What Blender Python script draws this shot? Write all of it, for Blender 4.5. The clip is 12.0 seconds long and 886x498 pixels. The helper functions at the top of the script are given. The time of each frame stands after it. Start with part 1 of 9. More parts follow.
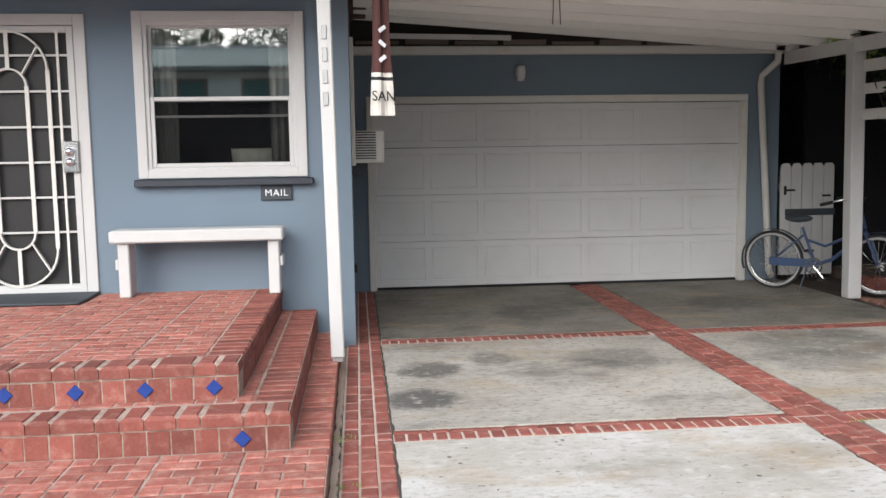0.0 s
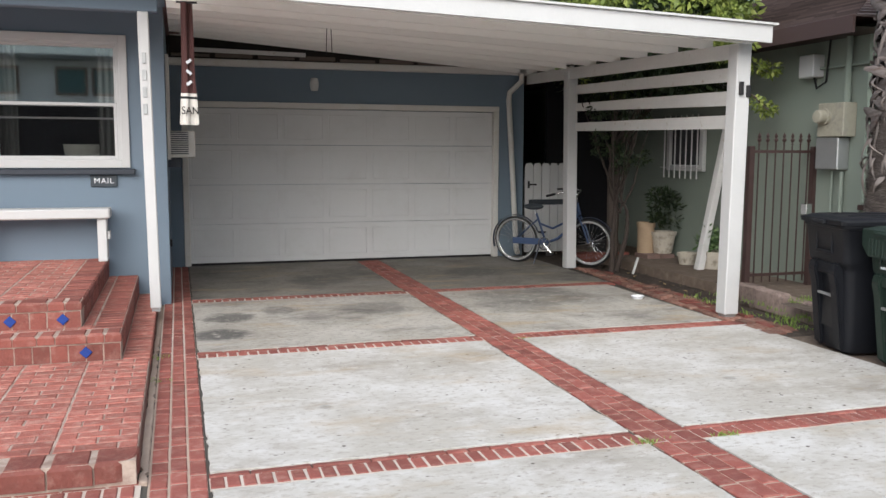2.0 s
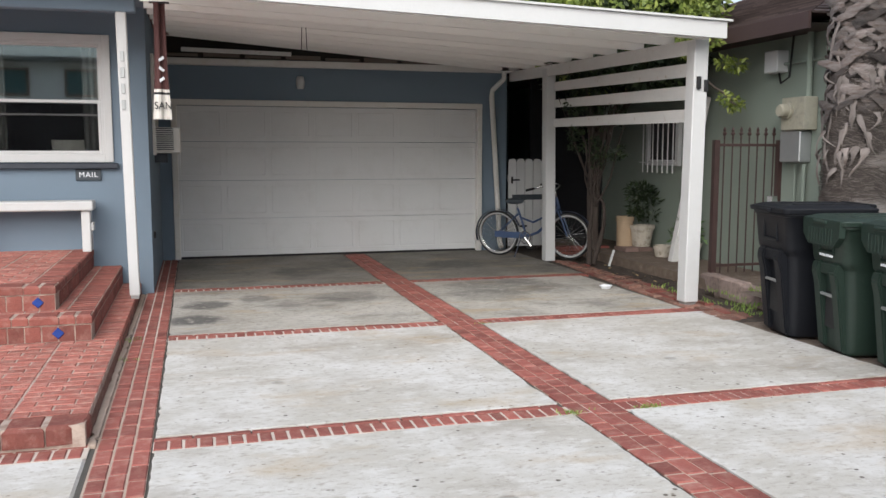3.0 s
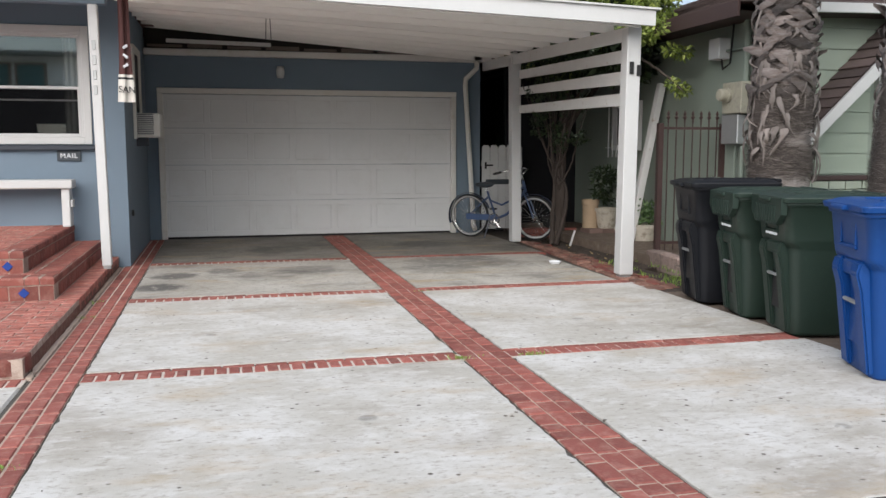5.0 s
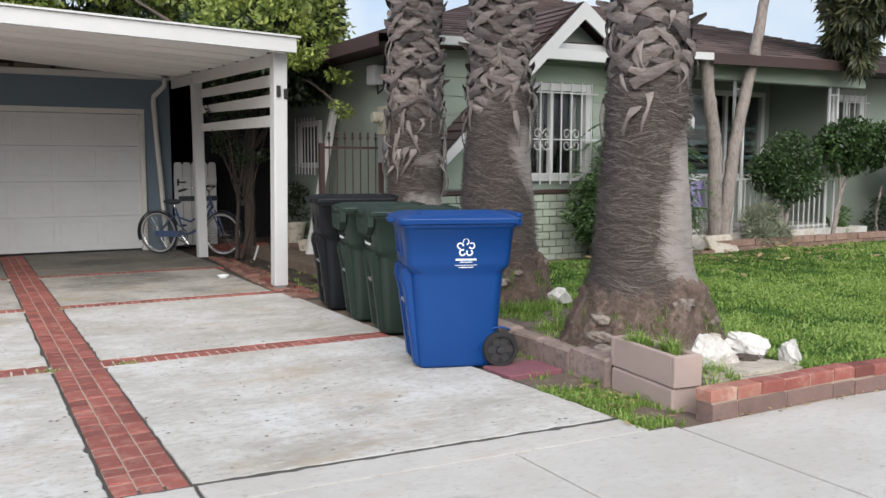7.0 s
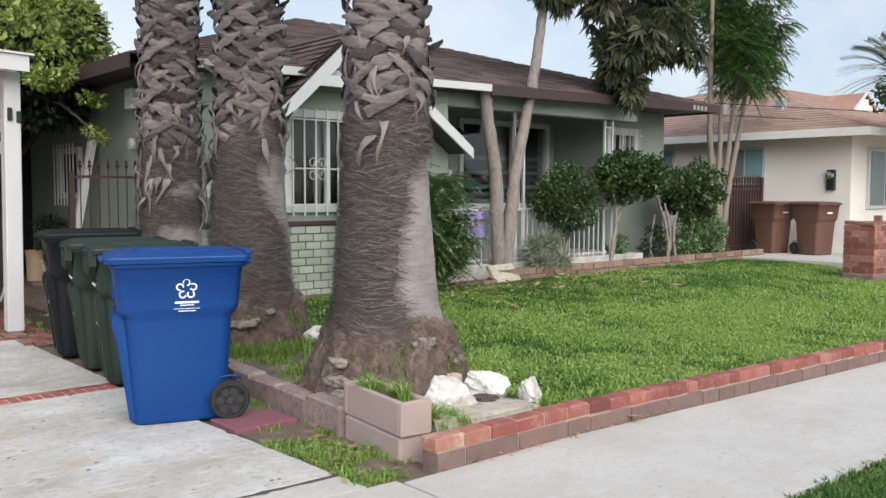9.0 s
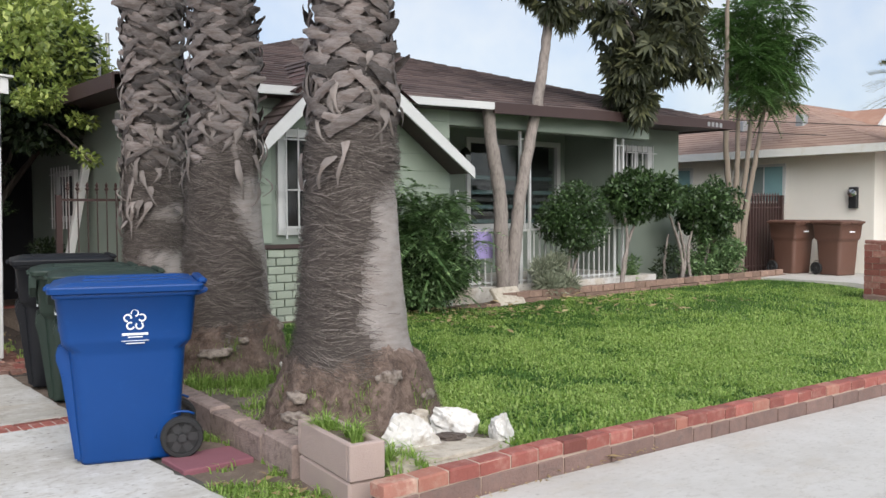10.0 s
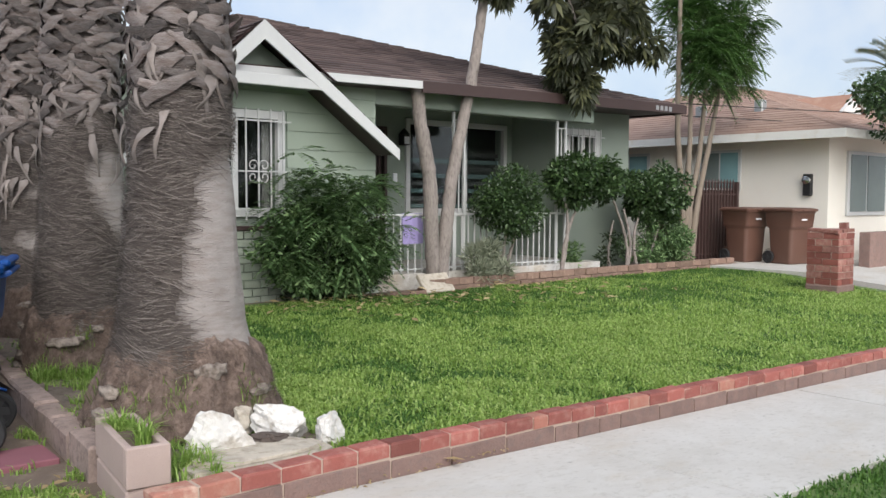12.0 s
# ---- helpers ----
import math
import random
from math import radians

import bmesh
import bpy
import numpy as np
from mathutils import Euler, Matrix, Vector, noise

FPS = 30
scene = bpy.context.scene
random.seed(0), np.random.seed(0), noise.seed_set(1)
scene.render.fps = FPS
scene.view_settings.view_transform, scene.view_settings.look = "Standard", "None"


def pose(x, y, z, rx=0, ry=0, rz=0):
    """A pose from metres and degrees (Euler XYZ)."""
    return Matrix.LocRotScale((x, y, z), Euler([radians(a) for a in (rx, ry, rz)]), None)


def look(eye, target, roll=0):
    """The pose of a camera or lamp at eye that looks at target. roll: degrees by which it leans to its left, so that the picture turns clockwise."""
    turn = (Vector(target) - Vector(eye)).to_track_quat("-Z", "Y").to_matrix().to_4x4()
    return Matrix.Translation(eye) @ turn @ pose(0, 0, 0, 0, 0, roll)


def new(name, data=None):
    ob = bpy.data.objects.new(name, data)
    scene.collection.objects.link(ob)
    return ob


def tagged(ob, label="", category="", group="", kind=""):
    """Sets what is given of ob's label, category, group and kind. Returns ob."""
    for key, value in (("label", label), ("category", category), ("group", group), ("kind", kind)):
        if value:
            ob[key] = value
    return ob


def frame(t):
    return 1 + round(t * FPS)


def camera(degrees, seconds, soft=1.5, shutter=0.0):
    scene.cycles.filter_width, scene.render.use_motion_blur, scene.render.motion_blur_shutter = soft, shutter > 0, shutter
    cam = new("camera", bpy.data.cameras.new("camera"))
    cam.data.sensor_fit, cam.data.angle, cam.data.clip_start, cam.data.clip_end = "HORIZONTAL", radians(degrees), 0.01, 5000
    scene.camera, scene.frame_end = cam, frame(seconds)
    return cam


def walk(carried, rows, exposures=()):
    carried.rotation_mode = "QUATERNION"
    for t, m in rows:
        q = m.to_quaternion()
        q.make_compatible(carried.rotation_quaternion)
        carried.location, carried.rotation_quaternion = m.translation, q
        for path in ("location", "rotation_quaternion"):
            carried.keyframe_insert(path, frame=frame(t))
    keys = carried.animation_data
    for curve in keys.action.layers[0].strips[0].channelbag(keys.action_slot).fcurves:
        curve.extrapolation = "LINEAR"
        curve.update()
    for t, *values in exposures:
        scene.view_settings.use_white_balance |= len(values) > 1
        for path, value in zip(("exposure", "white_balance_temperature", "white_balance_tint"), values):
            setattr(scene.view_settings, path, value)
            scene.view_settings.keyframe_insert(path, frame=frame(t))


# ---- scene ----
cam = camera(54.0, 12.0)
PATH = [
    (0, (0.619, 0.395, 1.502), (0.811, 2.375, 1.295), -0.90),
    (0.5, (0.506, -0.288, 1.515), (0.912, 1.659, 1.301), -0.30),
    (1, (0.530, -0.616, 1.526), (1.065, 1.298, 1.303), 0.10),
    (1.5, (0.523, -1.551, 1.591), (1.096, 0.352, 1.367), 0.18),
    (2, (0.678, -1.760, 1.562), (1.256, 0.141, 1.337), 0.23),
    (2.5, (0.828, -2.015, 1.494), (1.388, -0.107, 1.276), 0.24),
    (3, (1.021, -2.189, 1.488), (1.566, -0.278, 1.266), 0.04),
    (3.5, (1.338, -2.397, 1.406), (1.861, -0.478, 1.192), -0.41),
    (5.3, (1.766, -3.154, 1.343), (2.246, -1.226, 1.108), -0.13),
    (5.5, (1.919, -3.284, 1.375), (2.388, -1.354, 1.139), -0.43),
    (6, (2.003, -3.593, 1.372), (2.544, -1.682, 1.138), -0.26),
    (6.5, (2.184, -3.811, 1.396), (2.885, -1.951, 1.174), -0.21),
    (7, (2.571, -3.919, 1.377), (3.543, -2.182, 1.180), 0.09),
    (7.5, (2.735, -3.918, 1.383), (3.924, -2.321, 1.199), 0.32),
    (7.7, (2.821, -3.836, 1.384), (4.072, -2.286, 1.207), 0.22),
    (9.3, (3.422, -3.906, 1.403), (4.729, -2.396, 1.280), -0.02),
    (9.5, (3.539, -3.875, 1.404), (4.837, -2.357, 1.289), -0.12),
    (10, (3.775, -3.883, 1.427), (5.034, -2.331, 1.339), -0.26),
    (10.5, (4.010, -4.044, 1.450), (5.267, -2.490, 1.375), -0.18),
    (11, (4.194, -4.099, 1.417), (5.460, -2.553, 1.336), 0.01),
    (11.5, (4.454, -4.073, 1.399), (5.724, -2.532, 1.300), 0.17),
    (12, (4.717, -4.073, 1.384), (5.995, -2.539, 1.265), 0.22),
]
walk(cam, [(t, look(eye, target, roll)) for t, eye, target, roll in PATH], exposures=((0.0, 0.16), (0.5, 0.13), (1.5, 0.06), (3.0, -0.01), (5.5, -0.07), (7.0, -0.07), (12.0, -0.06)))
# ---------------------------------------------------------------- world and light
world = bpy.data.worlds.new("sky")
scene.world = world
world.use_nodes = True
wn, wl = world.node_tree.nodes, world.node_tree.links
sky = wn.new("ShaderNodeTexSky")
sky.sky_type, sky.sun_disc = "NISHITA", False
sky.sun_elevation, sky.sun_rotation = radians(31), radians(205)
sky.air_density, sky.dust_density, sky.ozone_density = 1.0, 2.0, 1.5
cloud_map = wn.new("ShaderNodeTexCoord")
cloud = wn.new("ShaderNodeTexNoise")
cloud.inputs["Scale"].default_value, cloud.inputs["Detail"].default_value = 4.5, 7
cloud_ramp = wn.new("ShaderNodeValToRGB")
cloud_ramp.color_ramp.elements[0].position, cloud_ramp.color_ramp.elements[1].position = 0.35, 0.62
cloud_ramp.color_ramp.elements[0].color = (0.42, 0.56, 0.82, 1)
cloud_ramp.color_ramp.elements[1].color = (0.87, 0.87, 0.875, 1)
bg_sky, bg_cloud, bg_sum = wn["Background"], wn.new("ShaderNodeBackground"), wn.new("ShaderNodeAddShader")
bg_sky.inputs["Strength"].default_value = 0.06
bg_cloud.inputs["Strength"].default_value = 0.76
wl.new(sky.outputs[0], bg_sky.inputs["Color"])
wl.new(cloud_map.outputs["Generated"], cloud.inputs["Vector"])
wl.new(cloud.outputs["Fac"], cloud_ramp.inputs[0])
wl.new(cloud_ramp.outputs[0], bg_cloud.inputs["Color"])
wl.new(bg_sky.outputs[0], bg_sum.inputs[0])
wl.new(bg_cloud.outputs[0], bg_sum.inputs[1])
wl.new(bg_sum.outputs[0], wn["World Output"].inputs["Surface"])
sun_data = bpy.data.lights.new("sun", "SUN")
sun_data.energy, sun_data.angle, sun_data.color = 4.75, radians(66), (1.0, 0.978, 0.95)
sun = new("sun", sun_data)
sun.matrix_world = look((-14, -33, 23.8), (3, 3, 0))


# ---------------------------------------------------------------- materials
def material(name, colour, rough=0.7, spread=0.15, grain=40.0, blotch=1.5, bump=0.2, bump_scale=None, second=None,
             patch=(0.5, 0.68), metal=0.0, spec=0.5, each=0.0, island=0.0, stretch=(1, 1, 1), space="Object", fine=0.5):
    """A surface with fine grain, larger blotches, bump, an optional second colour in patches, and variation from piece to piece."""
    m = bpy.data.materials.new(name)
    m.use_nodes = True
    n, l = m.node_tree.nodes, m.node_tree.links
    bsdf = n["Principled BSDF"]
    co = n.new("ShaderNodeTexCoord")
    mp = n.new("ShaderNodeMapping")
    mp.inputs["Scale"].default_value = stretch
    src = co.outputs[space]
    if each:
        info = n.new("ShaderNodeObjectInfo")
        shift = n.new("ShaderNodeVectorMath")
        shift.operation = "ADD"
        push = n.new("ShaderNodeMath")
        push.operation = "MULTIPLY"
        push.inputs[1].default_value = 37.0
        l.new(info.outputs["Random"], push.inputs[0])
        l.new(src, shift.inputs[0])
        l.new(push.outputs[0], shift.inputs[1])
        src = shift.outputs[0]
    l.new(src, mp.inputs["Vector"])

    def tex(scale, detail=4, roughness=0.6):
        t = n.new("ShaderNodeTexNoise")
        t.inputs["Scale"].default_value, t.inputs["Detail"].default_value, t.inputs["Roughness"].default_value = scale, detail, roughness
        l.new(mp.outputs[0], t.inputs["Vector"])
        return t.outputs["Fac"]

    def maths(op, a, b):
        q = n.new("ShaderNodeMath")
        q.operation = op
        for i, v in enumerate((a, b)):
            if isinstance(v, (int, float)):
                q.inputs[i].default_value = v
            else:
                l.new(v, q.inputs[i])
        return q.outputs[0]

    g, b = tex(grain), tex(blotch, 5)
    level = maths("ADD", maths("MULTIPLY", maths("SUBTRACT", g, 0.5), 2 * spread * fine), maths("MULTIPLY", maths("SUBTRACT", b, 0.5), 2 * spread))
    if each:
        rnd = n.new("ShaderNodeObjectInfo").outputs["Random"]
        level = maths("ADD", level, maths("MULTIPLY", maths("SUBTRACT", rnd, 0.5), 2 * each))
    if island:
        own = n.new("ShaderNodeNewGeometry").outputs["Random Per Island"]
        level = maths("ADD", level, maths("MULTIPLY", maths("SUBTRACT", own, 0.5), 2 * island))
    bright = maths("ADD", level, 1.0)
    base = n.new("ShaderNodeRGB").outputs[0]
    base.node.outputs[0].default_value = (*colour, 1)
    tone = base
    if second:
        ramp = n.new("ShaderNodeValToRGB")
        ramp.color_ramp.elements[0].position, ramp.color_ramp.elements[1].position = patch
        l.new(tex(blotch * 2.3, 8, 0.65), ramp.inputs[0])
        mix = n.new("ShaderNodeMix")
        mix.data_type = "RGBA"
        l.new(ramp.outputs[0], mix.inputs["Factor"])
        l.new(base, mix.inputs["A"])
        mix.inputs["B"].default_value = (*second, 1)
        tone = mix.outputs["Result"]
    scale = n.new("ShaderNodeVectorMath")
    scale.operation = "SCALE"
    l.new(tone, scale.inputs[0])
    l.new(bright, scale.inputs["Scale"])
    l.new(scale.outputs[0], bsdf.inputs["Base Color"])
    bsdf.inputs["Roughness"].default_value = rough
    bsdf.inputs["Metallic"].default_value = metal
    bsdf.inputs["Specular IOR Level"].default_value = spec
    if bump:
        bp = n.new("ShaderNodeBump")
        bp.inputs["Strength"].default_value, bp.inputs["Distance"].default_value = bump, 0.01
        l.new(maths("ADD", tex(bump_scale or grain, 6), maths("MULTIPLY", b, 0.5)), bp.inputs["Height"])
        l.new(bp.outputs[0], bsdf.inputs["Normal"])
    return m


def foliage(name, colour, light, rough=0.45, spread=0.35, through_light=0.3):
    """Leaves: each leaf of a crown has its own tone; some light passes through."""
    m = bpy.data.materials.new(name)
    m.use_nodes = True
    n, l = m.node_tree.nodes, m.node_tree.links
    bsdf = n["Principled BSDF"]
    geo = n.new("ShaderNodeNewGeometry")
    ramp = n.new("ShaderNodeValToRGB")
    ramp.color_ramp.elements[0].color = (*[c * (1 - spread) for c in colour], 1)
    ramp.color_ramp.elements[1].color = (*light, 1)
    mid = ramp.color_ramp.elements.new(0.6)
    mid.color = (*colour, 1)
    l.new(geo.outputs["Random Per Island"], ramp.inputs[0])
    l.new(ramp.outputs[0], bsdf.inputs["Base Color"])
    bsdf.inputs["Roughness"].default_value = rough
    tr = n.new("ShaderNodeBsdfTranslucent")
    l.new(ramp.outputs[0], tr.inputs["Color"])
    mx = n.new("ShaderNodeMixShader")
    mx.inputs[0].default_value = through_light
    l.new(bsdf.outputs[0], mx.inputs[1])
    l.new(tr.outputs[0], mx.inputs[2])
    l.new(mx.outputs[0], n["Material Output"].inputs["Surface"])
    return m


def glass_material(name, tint=(0.9, 0.95, 0.93), ior=1.45):
    m = bpy.data.materials.new(name)
    m.use_nodes = True
    b = m.node_tree.nodes["Principled BSDF"]
    b.inputs["Base Color"].default_value = (*tint, 1)
    b.inputs["Roughness"].default_value = 0.02
    b.inputs["Transmission Weight"].default_value = 1.0
    b.inputs["IOR"].default_value = ior
    return m


def concrete(name, base, pale, dark, spots=(), wear=0.5, specks=0.6, cracks=True):
    """Poured concrete: pale and dull patches, brushed streaks, pits, hair cracks, and stains (x, y, radius, strength) where they lie."""
    m = bpy.data.materials.new(name)
    m.use_nodes = True
    n, l = m.node_tree.nodes, m.node_tree.links
    bsdf = n["Principled BSDF"]
    src = n.new("ShaderNodeTexCoord").outputs["Object"]

    def noise_tex(scale, detail=6, rough=0.6, stretch=(1, 1, 1), shift=0.0):
        mp = n.new("ShaderNodeMapping")
        mp.inputs["Scale"].default_value, mp.inputs["Location"].default_value = stretch, (shift, shift * 0.7, 0)
        l.new(src, mp.inputs["Vector"])
        t = n.new("ShaderNodeTexNoise")
        t.inputs["Scale"].default_value, t.inputs["Detail"].default_value, t.inputs["Roughness"].default_value = scale, detail, rough
        l.new(mp.outputs[0], t.inputs["Vector"])
        return t

    def ramp(v, a, b, lo=0.0, hi=1.0):
        r = n.new("ShaderNodeMapRange")
        r.interpolation_type = "SMOOTHSTEP"
        for i, q in enumerate((a, b, lo, hi)):
            r.inputs[i + 1].default_value = q
        l.new(v, r.inputs[0])
        return r.outputs[0]

    def mix(fac, a, b):
        q = n.new("ShaderNodeMix")
        q.data_type = "RGBA"
        l.new(fac, q.inputs["Factor"])
        for key, v in (("A", a), ("B", b)):
            if isinstance(v, tuple):
                q.inputs[key].default_value = (*v, 1)
            else:
                l.new(v, q.inputs[key])
        return q.outputs["Result"]

    def mul(a, k):
        q = n.new("ShaderNodeMath")
        q.operation = "MULTIPLY"
        l.new(a, q.inputs[0])
        if isinstance(k, float):
            q.inputs[1].default_value = k
        else:
            l.new(k, q.inputs[1])
        return q.outputs[0]

    tone = mix(ramp(noise_tex(1.3, 8, 0.66).outputs["Fac"], 0.38, 0.68), base, pale)
    tone = mix(mul(ramp(noise_tex(0.9, 9, 0.68, (1, 1.6, 1), 5.3).outputs["Fac"], 0.5, 0.72), wear), tone, dark)
    tone = mix(mul(ramp(noise_tex(5, 8, 0.7, (1, 2.0, 1), 2.1).outputs["Fac"], 0.5, 0.68), 0.7), tone, pale)
    tone = mix(mul(ramp(noise_tex(16, 6, 0.75, (1, 1.8, 1), 9.7).outputs["Fac"], 0.5, 0.66), 0.75), tone, dark)
    pits = n.new("ShaderNodeTexVoronoi")
    pits.inputs["Scale"].default_value, pits.inputs["Randomness"].default_value = 7.0, 1.0
    l.new(src, pits.inputs["Vector"])
    few = ramp(noise_tex(4.0, 2, 0.5, (1, 1, 1), 3.3).outputs["Fac"], 0.46, 0.52)
    tone = mix(mul(mul(ramp(pits.outputs["Distance"], 0.05, 0.11, 1.0, 0.0), few), specks), tone, (0.09, 0.075, 0.06))
    tiny = n.new("ShaderNodeTexVoronoi")
    tiny.inputs["Scale"].default_value, tiny.inputs["Randomness"].default_value = 17.0, 1.0
    tm = n.new("ShaderNodeMapping")
    tm.inputs["Scale"].default_value = (0.7, 1.0, 1.0)
    l.new(src, tm.inputs["Vector"])
    l.new(tm.outputs[0], tiny.inputs["Vector"])
    some = ramp(noise_tex(6.0, 3, 0.6, (1, 1, 1), 11.3).outputs["Fac"], 0.5, 0.58)
    tone = mix(mul(mul(ramp(tiny.outputs["Distance"], 0.08, 0.2, 1.0, 0.0), some), specks * 0.8), tone, (0.13, 0.11, 0.09))
    tone = mix(mul(ramp(noise_tex(1.1, 7, 0.65, (1, 2.2, 1), 14.2).outputs["Fac"], 0.52, 0.7), 0.6 * wear), tone, (0.42, 0.32, 0.2))
    if cracks:
        warp = n.new("ShaderNodeVectorMath")
        warp.operation = "MULTIPLY_ADD"
        l.new(noise_tex(2.2, 6).outputs["Color"], warp.inputs[0])
        warp.inputs[1].default_value = (0.5, 0.5, 0.0)
        l.new(src, warp.inputs[2])
        ck = n.new("ShaderNodeTexVoronoi")
        ck.feature = "DISTANCE_TO_EDGE"
        ck.inputs["Scale"].default_value = 0.42
        l.new(warp.outputs[0], ck.inputs["Vector"])
        gate = ramp(noise_tex(0.8, 2, 0.5, (1, 1, 1), 7.7).outputs["Fac"], 0.46, 0.56)
        tone = mix(mul(mul(ramp(ck.outputs["Distance"], 0.0008, 0.003, 1.0, 0.0), gate), 0.16), tone, (0.14, 0.125, 0.11))
    for x, y, r, k in spots:
        far = n.new("ShaderNodeVectorMath")
        far.operation = "DISTANCE"
        w2_ = n.new("ShaderNodeVectorMath")
        w2_.operation = "MULTIPLY_ADD"
        l.new(noise_tex(3.5, 7, 0.7, (1, 1, 1), x).outputs["Color"], w2_.inputs[0])
        w2_.inputs[1].default_value = (r * 1.1, r * 1.1, 0)
        l.new(src, w2_.inputs[2])
        flat = n.new("ShaderNodeVectorMath")
        flat.operation = "MULTIPLY"
        l.new(w2_.outputs[0], flat.inputs[0])
        flat.inputs[1].default_value = (1, 1, 0)
        l.new(flat.outputs[0], far.inputs[0])
        far.inputs[1].default_value = (x + r * 0.55, y + r * 0.55, 0)
        tone = mix(mul(mul(ramp(far.outputs["Value"], r * 0.55, r, 1.0, 0.0), ramp(noise_tex(9, 5, 0.7).outputs["Fac"], 0.3, 0.5)), k), tone, (0.055, 0.055, 0.055))
    l.new(tone, bsdf.inputs["Base Color"])
    bsdf.inputs["Roughness"].default_value = 0.85
    bp = n.new("ShaderNodeBump")
    bp.inputs["Strength"].default_value, bp.inputs["Distance"].default_value = 0.35, 0.01
    l.new(noise_tex(70, 6, 0.7).outputs["Fac"], bp.inputs["Height"])
    l.new(bp.outputs[0], bsdf.inputs["Normal"])
    return m


